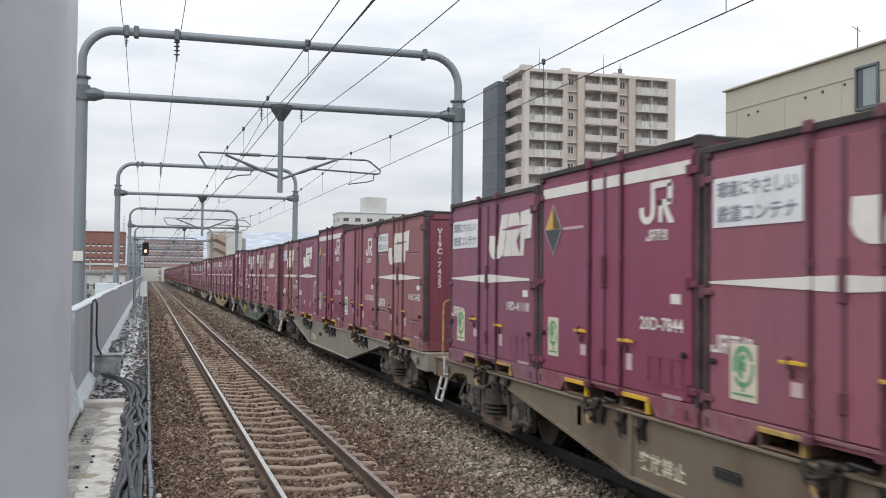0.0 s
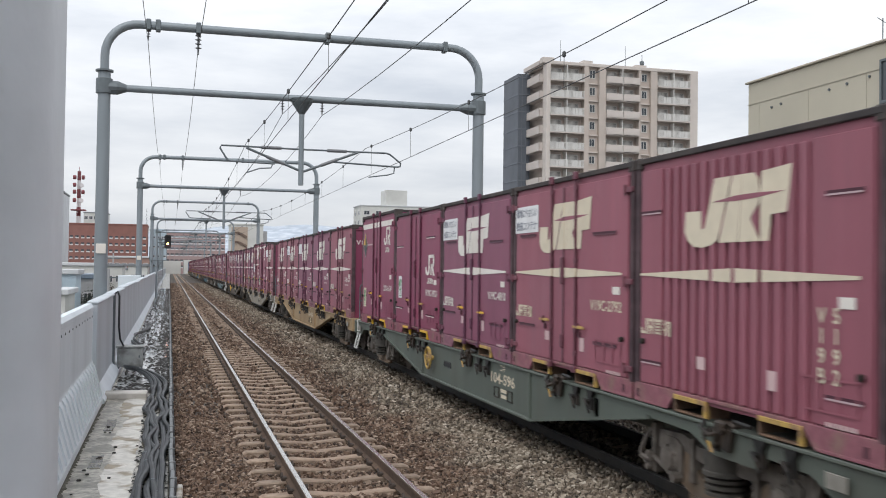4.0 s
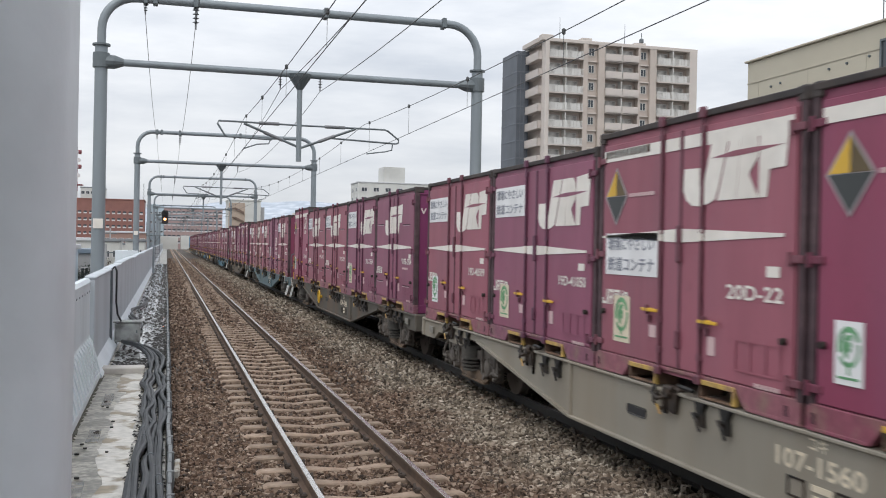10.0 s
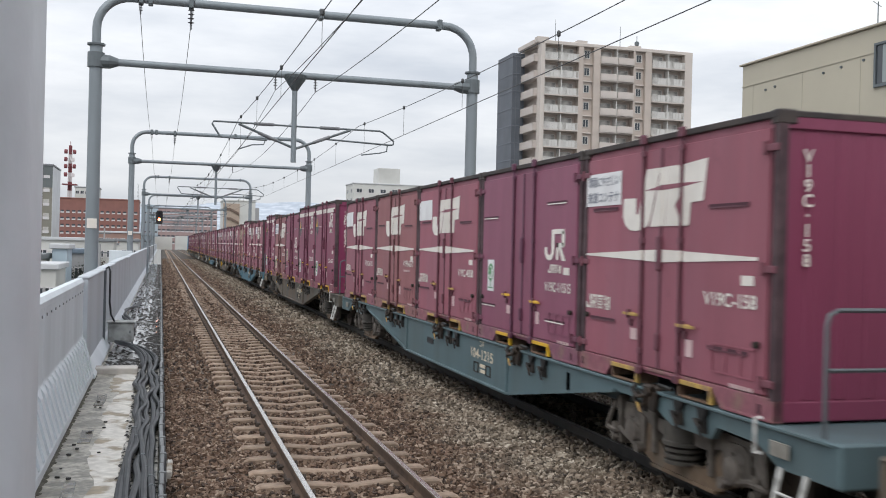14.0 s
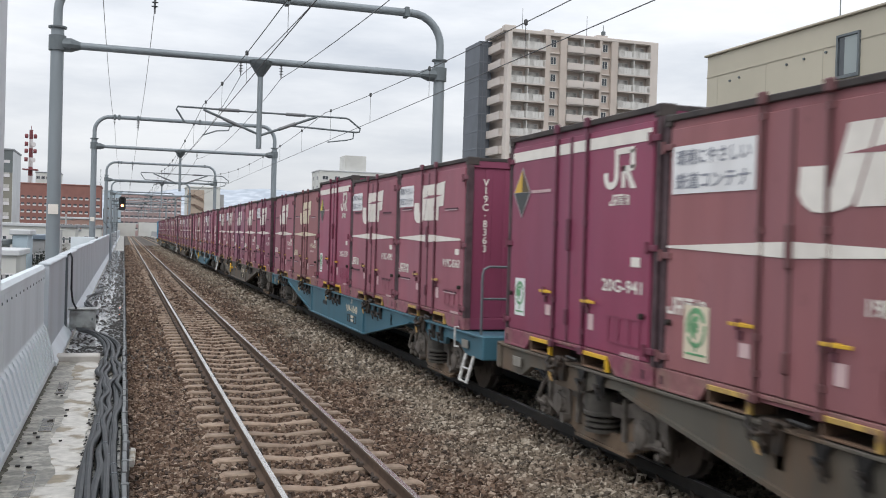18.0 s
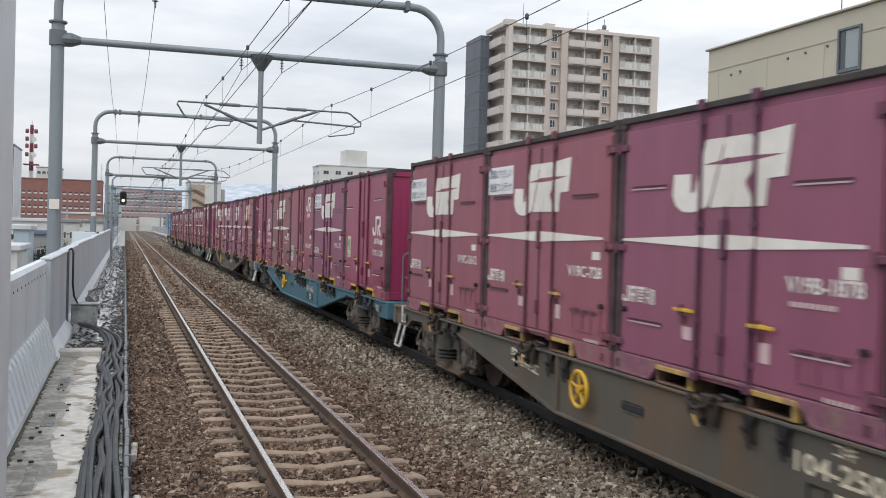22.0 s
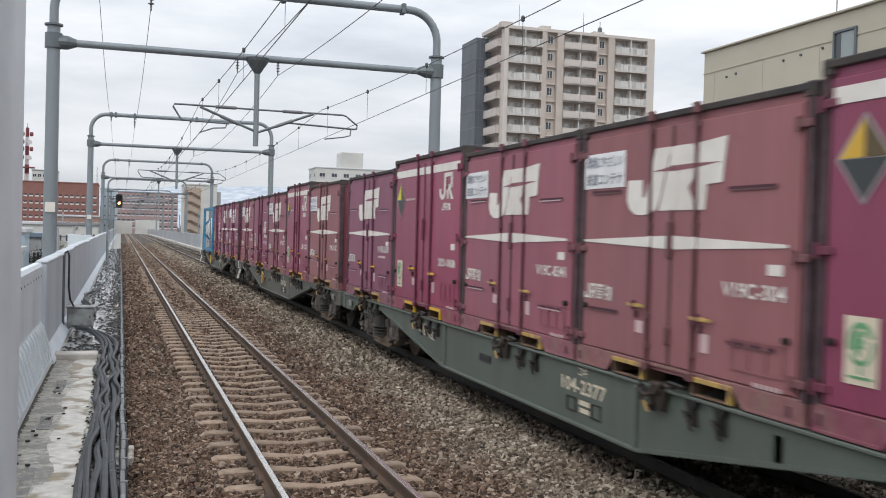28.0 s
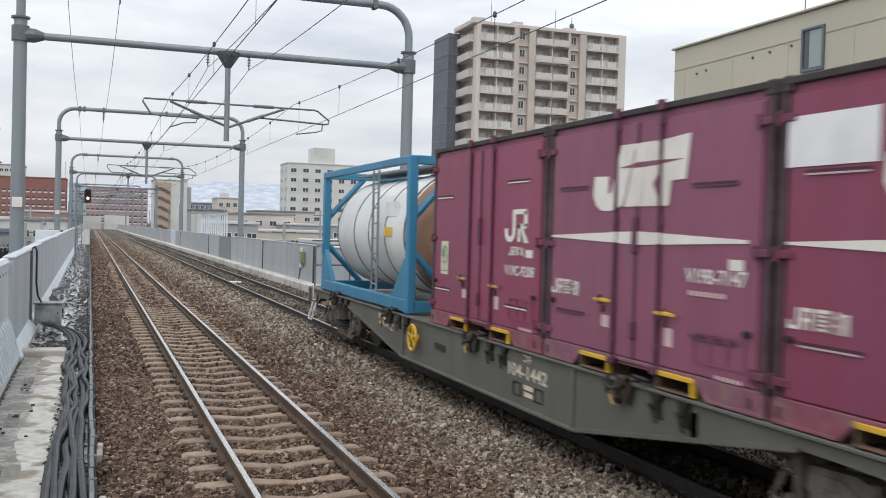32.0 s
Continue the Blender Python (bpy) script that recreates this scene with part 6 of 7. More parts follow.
def bogie(parent, y, key):
    g = part("bogie", shared("bogie_bolster", lambda: Build().box(-0.95, 0.95, -0.24, 0.24, 0.45, 0.80, 0.03).mesh("bogie", BLACK_IRON)), parent, "dusty cast-iron bogie", pose(0, y, 0))
    for sx in (-1, 1):
        part("side_frame", shared(("sf", sx), lambda: bogie_frame_mesh(sx)), g)
        part("truss_plate", shared(("tr", sx), lambda: truss_mesh(sx)), g, "rust-dusted truss plate")
        part("brake_lever", shared(("lv", sx), lambda: lever_mesh(sx)), g)
        part("spring_pot", shared(("sp", sx), lambda: spring_mesh(sx)), g)
        part("brake_rigging", shared(("br", sx), lambda: brake_mesh(sx)), g)
    for dy in (-0.95, 0.95):
        w = part("wheelset", shared("wheelset", wheelset_mesh), g, "steel wheels on an axle", pose(0, dy, 0.405))
        WHEELSETS.append((w, dy, key))


def wagon(n, colour, number, front_deck, wheel, offset):
    mat = WAGON_PAINT[colour]
    c = -0.3 if front_deck else 0.3      # the frame reaches further out at its deck end
    words = {"tan": "tan", "buff": "dusty buff", "grey": "pale grey", "olive": "dirty olive-grey", "green": "green-grey", "teal": "teal-grey", "blue": "blue", "dark": "dark grey"}[colour]
    t = thing("flat_wagon", f"{words} container flat wagon on two bogies", "flat wagon", group="wagons of the train")
    part("deck", shared(("deck", colour), lambda: Build().box(-1.18, 1.18, -9.9, 9.9, 0.80, 0.94, 0.01).box(-0.4, 0.4, -9.7, 9.7, 0.45, 0.82, 0.02).mesh("deck", mat)), t)
    for sx in (-1, 1):
        part("side_sill", shared(("sill", colour, sx), lambda: sill_mesh(mat, sx)), t)
    for s in (-1, 1):
        part("end_beam", shared(("endbeam", colour, s), lambda: Build().box(-1.24, 1.24, *sorted((s * 9.86, s * 9.97)), 0.62, 0.96, 0.02).mesh("end_beam", mat)), t)
        part("coupler", shared(("coupler", s), lambda: Build().box(-0.13, 0.13, *sorted((s * 9.9, s * 10.22)), 0.72, 0.98, 0.04).box(-0.05, 0.05, *sorted((s * 9.6, s * 10.0)), 0.78, 0.92).mesh("coupler", BLACK_IRON)), t)
        part("brake_hose", shared(("hose", s), lambda: Build().path([(-0.45, s * 9.95, 0.72), (-0.46, s * 10.08, 0.55), (-0.38, s * 10.2, 0.40), (-0.3, s * 10.24, 0.52)], 0.028, 6).mesh("brake_hose", CABLE, True)), t)
        bogie(t, s * 7.4, n)
    for i in range(5):
        y = -GROUP + CL / 2 + i * BOX_PITCH - c
        part("lock_fitting", shared("fit", lambda: fittings_mesh(0)), t, "", pose(0, y, 0))
        part("lock_tip", shared("tip", lambda: Build().prism([(0.24, 0.80), (0.27, 0.81), (0.21, 0.72), (0.18, 0.72)], 0, -1.325, -1.305).mesh("lock_tip", WORN_YELLOW)), t, "yellow lock lever tip", pose(0, y, 0))
    # brake gear under the belly
    part("air_tank", shared("airtank", lambda: Build().tube((-0.75, -1.2, 0.52), (-0.75, 0.6, 0.52), 0.2, 12).mesh("air_tank", BLACK_IRON, True)), t)
    for y in (-4.6, 4.6):
        part("brake_cylinder", shared("brc", lambda: Build().tube((-1.0, -0.3, 0.72), (-1.0, 0.3, 0.72), 0.13, 10).box(-1.2, -0.95, -0.5, -0.35, 0.6, 0.86, 0.02).mesh("brake_cylinder", BLACK_IRON)), t, "", pose(0, y, 0))
    for dy in (-9.25, 9.25, -8.35, 8.35):
        part("data_plate", shared("dplate", lambda: Build().box(-1.25, -1.235, -0.12, 0.12, 0.72, 0.84, 0.004).mesh("data_plate", material("dusty_plate", (0.25, 0.235, 0.205), 0.7, spread=0.2, scale=9))), t, "", pose(0, dy, 0)) if abs(dy) > 9 else None
    # end platform with hand rail and steps
    s = -1 if front_deck else 1
    rail_mat = YELLOW if n in (5, 10, 13) else (WORN_YELLOW if n == 0 else POLE_FITTING)
    hr = Build().path([(-1.16, s * 9.68, 0.95), (-1.16, s * 9.68, 1.78), (-1.14, s * 9.68, 1.86), (-1.06, s * 9.68, 1.90), (-0.45, s * 9.68, 1.90)], 0.019, 7)
    part("hand_rail", hr.mesh("hand_rail", rail_mat, True), t, "tubular hand rail")
    hr = Build().path([(-0.45, s * 9.68, 1.90), (-0.36, s * 9.68, 1.86), (-0.36, s * 9.68, 0.95)], 0.018, 7).path([(-1.14, s * 9.68, 1.45), (-0.36, s * 9.68, 1.45)], 0.018, 6)
    part("hand_rail", hr.mesh("hand_rail", POLE_FITTING, True), t, "grey hand rail")
    st = Build().path([(-1.215, s * 9.24, 0.64), (-1.225, s * 9.24, 0.60), (-1.31, s * 9.25, 0.27), (-1.31, s * 9.55, 0.27), (-1.225, s * 9.56, 0.60), (-1.215, s * 9.56, 0.64)], 0.024, 6)
    if n % 2 == 0:
        st.tube((-1.265, s * 9.245, 0.45), (-1.265, s * 9.555, 0.45), 0.014, 6)
    part("step", st.mesh("step", STEP_PAINT), t, "white step iron")
    gr = Build().path([(-1.27, s * 9.05, 0.72), (-1.33, s * 9.05, 0.72), (-1.33, s * 9.05, 1.0), (-1.27, s * 9.05, 1.0)], 0.016, 6)
    part("grab_iron", gr.mesh("grab_iron", STEP_PAINT), t)
    if wheel:
        hw = YELLOW if n in (5, 9, 10, 14) else WORN_YELLOW
        part("handwheel", shared(("hw", hw.name), lambda: wheel_rim(hw)), t, "yellow spoked handwheel", pose(0, 2.18, 0.66))
    if number:
        m = Matrix(((0, 0, -1, -1.204), (-1, 0, 0, -1.75), (0, 1, 0, 0.69), (0, 0, 0, 1)))
        part("number", lettering(number, 0.21, CREAM, 1.05), t, "", m)
        m2 = Matrix(((0, 0, -1, -1.204), (-1, 0, 0, -1.75), (0, 1, 0, 0.855), (0, 0, 0, 1)))
        part("writing", lettering("コキ", 0.12, CREAM), t, "", m2)
        for y0 in (-1.60, -2.18):
            fr = Build()
            for a, b_, c_, d_ in ((y0, y0 + 0.015, 0.40, 0.56), (y0 + 0.205, y0 + 0.22, 0.40, 0.56), (y0, y0 + 0.22, 0.40, 0.415), (y0, y0 + 0.22, 0.545, 0.56)):
                fr.box(-1.212, -1.2, a, b_, c_, d_)
            part("card_frame", fr.mesh("card_frame", BLACK_IRON), t)
        part("small_print", shared("wsp", lambda: Build().box(-1.206, -1.2, -1.92, -1.68, 0.50, 0.55).box(-1.206, -1.2, -1.92, -1.70, 0.42, 0.47).mesh("small_print", CREAM)), t)
    if n in (0, 9, 13, 12, 1, 14):
        m = Matrix(((0, 0, -1, -1.206), (-1, 0, 0, 2.3 if n in (0, 1) else 3.9), (0, 1, 0, 0.5 if n in (0, 1) else 0.74), (0, 0, 0, 1)))
        m = m @ pose(0, 0, 0, 0, 0, 0 if n in (0, 1) else -6)
        part("writing", lettering("突放禁止", 0.19, CREAM, 0.88), t, "", m)
    part("slot_hole", shared("hole", lambda: Build().box(-1.207, -1.19, 0.98, 1.40, 0.575, 0.68, 0.02).mesh("slot_hole", SIGNAL_BLACK)), t)
    MOVERS.append((t, n, offset + GROUP + c, FAR_X, 0.0))
    return t


def tank_container():
    """Blue frame round a white insulated tank."""
    t = thing("tank_container", "white tank in a blue steel frame on the last wagon", "tank container")
    L, W, H = 6.06, 2.44, 2.50
    for sx in (-1, 1):
        for sy in (-1, 1):
            part("corner_post", Build().box(*sorted((sx * W / 2, sx * (W / 2 - 0.14))), *sorted((sy * L / 2, sy * (L / 2 - 0.18))), 0, H, 0.015).mesh("corner_post", TANK_BLUE), t)
        part("bottom_rail", Build().box(*sorted((sx * W / 2, sx * (W / 2 - 0.12))), -L / 2 + 0.15, L / 2 - 0.15, 0.02, 0.22, 0.012).mesh("bottom_rail", TANK_BLUE), t)
        part("top_rail", Build().box(*sorted((sx * W / 2, sx * (W / 2 - 0.09))), -L / 2 + 0.15, L / 2 - 0.15, H - 0.13, H, 0.012).mesh("top_rail", TANK_BLUE), t)
        for sy in (-1, 1):
            x0, x1 = sorted((sx * (W / 2 - 0.01), sx * (W / 2 - 0.09)))
            y = sy * L / 2
            part("gusset", Build().prism([(y - sy * 0.16, 0.2), (y - sy * 0.16, 0.86), (y - sy * 0.26, 0.86), (y - sy * 0.95, 0.2), (y - sy * 0.75, 0.2)], 0, x0, x1).mesh("gusset", TANK_BLUE), t)
    for sy in (-1, 1):
        y0, y1 = sorted((sy * L / 2, sy * (L / 2 - 0.14)))
        for z0, z1 in ((0.02, 0.2), (H - 0.14, H)):
            part("end_rail", Build().box(-W / 2 + 0.1, W / 2 - 0.1, y0, y1, z0, z1, 0.01).mesh("end_rail", TANK_BLUE), t)
        for sx in (-1, 1):
            part("end_brace", Build().tube((sx * (W / 2 - 0.12), sy * (L / 2 - 0.07), 0.95), (sx * 0.35, sy * (L / 2 - 0.07), 0.15), 0.06, 8).mesh("end_brace", TANK_BLUE), t)
            part("end_brace", Build().tube((sx * (W / 2 - 0.12), sy * (L / 2 - 0.07), 1.55), (sx * 0.35, sy * (L / 2 - 0.07), H - 0.12), 0.06, 8).mesh("end_brace", TANK_BLUE), t)
    r = 1.06
    prof = [(-2.78, 0.25), (-2.74, 0.6), (-2.60, 0.88), (-2.40, 1.02), (-2.25, r), (2.25, r), (2.40, 1.02), (2.60, 0.88), (2.74, 0.6), (2.78, 0.25)]
    tank = part("tank", Build().lathe(prof, 1, (0, 0, 1.26), 40).mesh("tank", TANK_WHITE, True), t, "white insulated tank")
    for y in (-2.27, -1.15, -0.1, 0.95, 2.27):
        part("band", Build().lathe([(-0.02, r + 0.002), (-0.015, r + 0.012), (0.015, r + 0.012), (0.02, r + 0.002)], 1, (0, y, 1.26), 40).mesh("band", POLE_FITTING, True), tank, "thin seam band")
    part("end_cap", Build().lathe([(-2.80, 0.1), (-2.79, 0.62), (-2.65, 0.86), (-2.44, 1.03), (-2.38, 1.045), (-2.38, 1.0)], 1, (0, 0, 1.26), 40).mesh("end_cap", TANK_END, True), tank, "tan end cap")
    lad = part("ladder", Build().tube((-1.13, -0.62, 0.2), (-1.13, -0.62, 2.36), 0.022, 6).tube((-1.13, -0.95, 0.2), (-1.13, -0.95, 2.36), 0.022, 6).mesh("ladder", STEEL_POLE), t, "grey ladder")
    for i in range(8):
        part("rung", shared("rung", lambda: Build().tube((-1.13, -0.95, 0), (-1.13, -0.62, 0), 0.014, 5).mesh("rung", STEEL_POLE)), lad, "", pose(0, 0, 0.35 + i * 0.27))
    part("walkway", Build().box(-0.55, 0.2, -2.6, 2.6, H - 0.10, H - 0.06).mesh("walkway", STEEL_POLE), t)
    part("yellow_label", Build().box(-1.075, -1.055, -1.6, -1.15, 1.20, 1.36).mesh("yellow_label", YELLOW), t, "yellow label")
    part("panel", Build().box(-1.03, -1.0, -1.75, -1.1, 1.55, 1.80).mesh("panel", PANEL), t)
    part("red_label", Build().box(-1.235, -1.22, 2.86, 3.0, 0.75, 1.0).mesh("red_label", TANK_BLUE), t)
    return t


for n, (colour, number, front_deck, wheel, offset, boxes) in enumerate(WAGONS):
    wagon(n, colour, number, front_deck, wheel, offset)
    for i, (kind, tint, num, end_text, opts) in enumerate(boxes):
        c = container(kind, tint, num, end_text, **opts)
        MOVERS.append((c, n, offset + CL / 2 + i * BOX_PITCH, FAR_X, DECK))
MOVERS.append((tank_container(), 14, 15.0, FAR_X, DECK))


def way(t):
    i = min(int(t), 31)
    return TRAIN_WAY[i] + (TRAIN_WAY[i + 1] - TRAIN_WAY[i]) * (t - i)


def motions():
    """The whole train rolls towards the platform; its wheels turn while it is near."""
    for ob, n, along, x, z in MOVERS:
        walk(ob, [(t, pose(x, PITCH * n + TRAIN_WAY[t] + along, z)) for t in range(33)])
    for w, dy, n in WHEELSETS:
        near = [k / FPS for k in range(0, 32 * FPS + 1) if -12 < PITCH * n + way(k / FPS) + 9.35 < 36]
        ticks = sorted({0.0, 32.0, *near})
        lo, hi = (near[0], near[-1]) if near else (0.0, 0.0)
        rows, a0 = [], way(lo)
        for t in ticks:
            a = (a0 - way(min(max(t, lo), hi))) / 0.405
            rows.append((t, pose(0, dy, 0.405, math.degrees(a))))
        walk(w, rows)

# ---- the town around ----
def window_unit(b_frame, b_glass, x0, x1, y, z0, z1, mull=1):
    """A window facing the line's start: glass set back in a frame."""
    b_glass.box(x0, x1, y - 0.02, y + 0.02, z0, z1)
    w = 0.05
    for a, c, d, e in ((x0 - w, x0 + w, z0 - w, z1 + w), (x1 - w, x1 + w, z0 - w, z1 + w), (x0, x1, z0 - w, z0 + w), (x0, x1, z1 - w, z1 + w)):
        b_frame.box(a, c, y - 0.06, y, d, e)
    for i in range(1, mull + 1):
        x = x0 + (x1 - x0) * i / (mull + 1)
        b_frame.box(x - 0.03, x + 0.03, y - 0.06, y, z0, z1)


def apartment_tower():
    t = thing("apartment_building", "tall beige apartment block with rows of balconies", "apartment building")
    X0, X1, Y0, Y1, TOP, FL = 59.0, 86.1, 148.4, 158.5, 36.6, 2.84
    FIRST = TOP - 0.35
    wall = part("wall", Build().box(X0 + 0.4, X1 - 0.3, Y0 + 1.5, Y1, GROUND_Z, TOP - 0.5).mesh("wall", APT), t)
    part("roof", Build().box(X0, X1, Y0 + 0.1, Y1 + 0.2, TOP - 0.55, TOP, 0.05).box(X0 - 1.1, X0 + 0.9, Y0 + 0.2, Y0 + 1.6, TOP - 0.4, TOP + 0.55, 0.05).box(X0 - 1.2, X0 + 0.4, Y0 + 1.7, Y1 - 1, TOP - 0.5, TOP + 0.25, 0.05).box(X0 + 6, X0 + 7.7, Y0 + 0.3, Y0 + 3, TOP, TOP + 0.45).box(X0 + 15.5, X0 + 17.5, Y0 + 0.3, Y0 + 3, TOP, TOP + 0.35).mesh("roof", APT_PALE), t, "pale parapet")
    # projecting wall strips between the balcony bays
    for a, c, front in ((-0.5, 0.2, 0.0), (6.2, 7.05, 0.15), (7.05, 8.9, 0.9), (8.9, 10.1, 0.15), (16.1, 16.5, 0.15), (16.5, 18.3, 0.9), (18.3, 19.5, 0.15), (25.6, 27.0, 0.0)):
        part("wall_strip", Build().box(X0 + a, X0 + c, Y0 + front, Y0 + 1.6, GROUND_Z, TOP - 0.53).mesh("wall_strip", APT if front else APT_PALE), t)
    balc_a = Build().box(0, 6.0, -0.15, 1.6, -0.2, 0.0).mesh("slab", APT_BALC)
    rail_a = Build()
    rail_a.box(0, 6.0, -0.15, -0.09, 1.06, 1.14).box(0, 6.0, -0.15, -0.09, 0.02, 0.10)
    for i in range(31):
        rail_a.box(0.0 + i * 0.194, 0.10 + i * 0.194, -0.14, -0.10, 0.1, 1.1)
    for x in (1.0, 1.5, 2.0, 3.95, 4.4, 5.0):
        rail_a.box(x, x + 0.42, -0.15, -0.08, 0.1, 1.1)
    rail_a.box(2.8, 3.2, -0.17, -0.05, -0.05, 1.18)
    rail_a = rail_a.mesh("railing", APT_RAIL)
    parapet = Build().box(0, 2.92, -0.15, 0.0, -0.2, 1.12, 0.02).box(3.08, 6.0, -0.15, 0.0, -0.2, 1.12, 0.02).box(0.2, 2.72, -0.17, -0.15, 0.05, 0.95).box(3.28, 5.8, -0.17, -0.15, 0.05, 0.95).mesh("parapet", APT_BALC)
    divider = Build().box(-0.06, 0.06, 0.05, 1.6, 0, 2.5).mesh("divider", APT_RAIL)
    fr, gl = Build(), Build()
    window_unit(fr, gl, 0.0, 2.0, 1.45, 0.05, 2.1, 1)
    bay_frame, bay_glass = fr.mesh("window_frame", APT_RAIL), gl.mesh("pane", CURTAINED)
    fr, gl = Build(), Build()
    window_unit(fr, gl, 0.2, 1.15, 0.88, 0.75, 2.0, 1)
    small_frame, small_glass = fr.mesh("window_frame", APT_RAIL), gl.mesh("pane", GLASS)
    sill = Build().box(-0.1, 1.9, 0.55, 0.9, -0.35, -0.15, 0.02).mesh("sill", APT_PALE)
    side_balc = Build().box(-1.3, 0, 0, 6.0, -0.2, 0.0).box(-1.3, -1.18, 0, 6.0, 0, 1.1, 0.02).box(-1.3, 0, 0, 0.12, 0, 1.1).mesh("side_balcony", APT_BALC)
    side_open = Build().box(0.36, 0.41, 1.0, 4.8, 1.15, 2.3).mesh("opening", GLASS)
    for k in range(12):
        z = FIRST - FL * (k + 1) + 0.15
        for a, solid in ((0.15, False), (10.1, True), (19.55, False)):
            bl = part("balcony", balc_a, t, "", pose(X0 + a, Y0, z))
            part("parapet" if solid else "railing", parapet if solid else rail_a, bl, "solid beige parapet" if solid else "white railing")
            part("divider", divider, bl, "", pose(3.0, 0, 0))
            for dx in (0.5, 3.5):
                w = part("window", bay_glass, t, "", pose(X0 + a + dx, Y0, z))
                part("window_frame", bay_frame, w)
        for a in (7.25, 16.7):
            w = part("window", small_glass, t, "", pose(X0 + a, Y0, z))
            part("window_frame", small_frame, w)
            part("sill", sill, w)
        s = part("side_balcony", side_balc, t, "", pose(X0 + 0.2, Y0 + 1.6, z))
        part("opening", side_open, s)
    part("screen", Build().box(56.4, 58.6, 156.2, 163.5, GROUND_Z, TOP - 0.9).mesh("screen", APT_DARK), t, "dark mesh-screened stair tower")
    grid = Build()
    for z in np.arange(0, TOP - 1, 2.92):
        grid.box(56.34, 58.65, 156.14, 156.2, z, z + 0.18).box(56.34, 56.4, 156.2, 163.5, z, z + 0.18)
    for x in np.arange(56.4, 58.6, 0.7):
        grid.box(x, x + 0.07, 156.13, 156.2, GROUND_Z, TOP - 0.9)
    part("screen_frame", grid.mesh("screen_frame", material("screen_frame_grey", (0.14, 0.155, 0.18), 0.6)), t)
    for x, h in ((X0 + 3.1, 4.2), (X0 + 14.9, 4.0)):
        part("aerial", Build().tube((x, Y0 + 3, TOP), (x, Y0 + 3, TOP + h), 0.06, 6, 0.03).mesh("aerial", POLE_FITTING), t)
    part("dish_mast", Build().tube((X0 + 17, Y0 + 1, TOP), (X0 + 17, Y0 + 1, TOP + 2.2), 0.06, 6).lathe([(0, 0.1), (0.2, 0.38), (0.7, 0.38), (0.9, 0.1)], 2, (X0 + 17, Y0 + 1, TOP + 0.4), 10).mesh("dish_mast", POLE_FITTING), t)


apartment_tower()


def tan_building():
    t = thing("khaki_building", "khaki panel-clad building with one narrow window", "building")
    X, Y0, Y1, TOP = 26.0, -14.0, 40.3, 11.15
    part("wall", Build().box(X, X + 16, Y0, Y1, GROUND_Z, TOP, 0.03).mesh("wall", TAN_WALL), t)
    part("coping", Build().box(X - 0.12, X + 16.1, Y0 - 0.1, Y1 + 0.12, TOP, TOP + 0.09, 0.02).mesh("coping", TAN_TRIM), t, "thin dark coping")
    part("trim", Build().box(X - 0.025, X, Y0, Y1, TOP - 1.0, TOP - 0.96).mesh("trim", TAN_TRIM), t)
    for y in np.arange(Y0 + 3, Y1, 3.6):
        part("panel_joint", Build().box(X - 0.012, X, y - 0.015, y + 0.015, GROUND_Z, TOP - 1.0).mesh("panel_joint", TAN_TRIM), t)
    w = part("window", Build().box(X - 0.03, X + 0.02, 30.2, 31.3, 8.9, 10.42).mesh("window", GLASS), t, "narrow grey window")
    for y0, y1, z0, z1 in ((30.12, 30.22, 8.8, 10.5), (31.28, 31.38, 8.8, 10.5), (30.2, 31.3, 8.8, 8.92), (30.2, 31.3, 10.4, 10.5)):
        part("frame", Build().box(X - 0.09, X + 0.01, y0, y1, z0, z1, 0.01).mesh("frame", POLE_FITTING), w)
    part("curtain", Build().box(X - 0.035, X - 0.031, 30.25, 30.95, 8.95, 10.38).mesh("curtain", material("pale_blind", (0.32, 0.36, 0.36), 0.8)), w)
    for y, z in ((38.4, 9.9), (37.7, 9.95), (34.4, 10.0), (33.3, 10.05), (32.0, 10.1)):
        part("vent_cap", Build().lathe([(-0.07, 0.02), (-0.07, 0.05), (0.0, 0.055)], 0, (X, y, z - 0.12), 10).mesh("vent_cap", POLE_FITTING), t)
    a = part("aerial", Build().tube((X + 1.5, 33.1, TOP), (X + 1.5, 33.1, TOP + 1.5), 0.025, 6).mesh("aerial", POLE_FITTING), t)
    part("aerial_bars", Build().tube((X + 1.0, 32.8, TOP + 1.4), (X + 1.9, 33.4, TOP + 1.4), 0.015, 5).tube((X + 0.9, 32.7, TOP + 0.4), (X + 2.1, 33.5, TOP + 0.4), 0.015, 5).tube((X + 1.2, 33.5, TOP + 0.38), (X + 1.8, 32.7, TOP + 0.46), 0.012, 5).mesh("aerial_bars", POLE_FITTING), a)


tan_building()


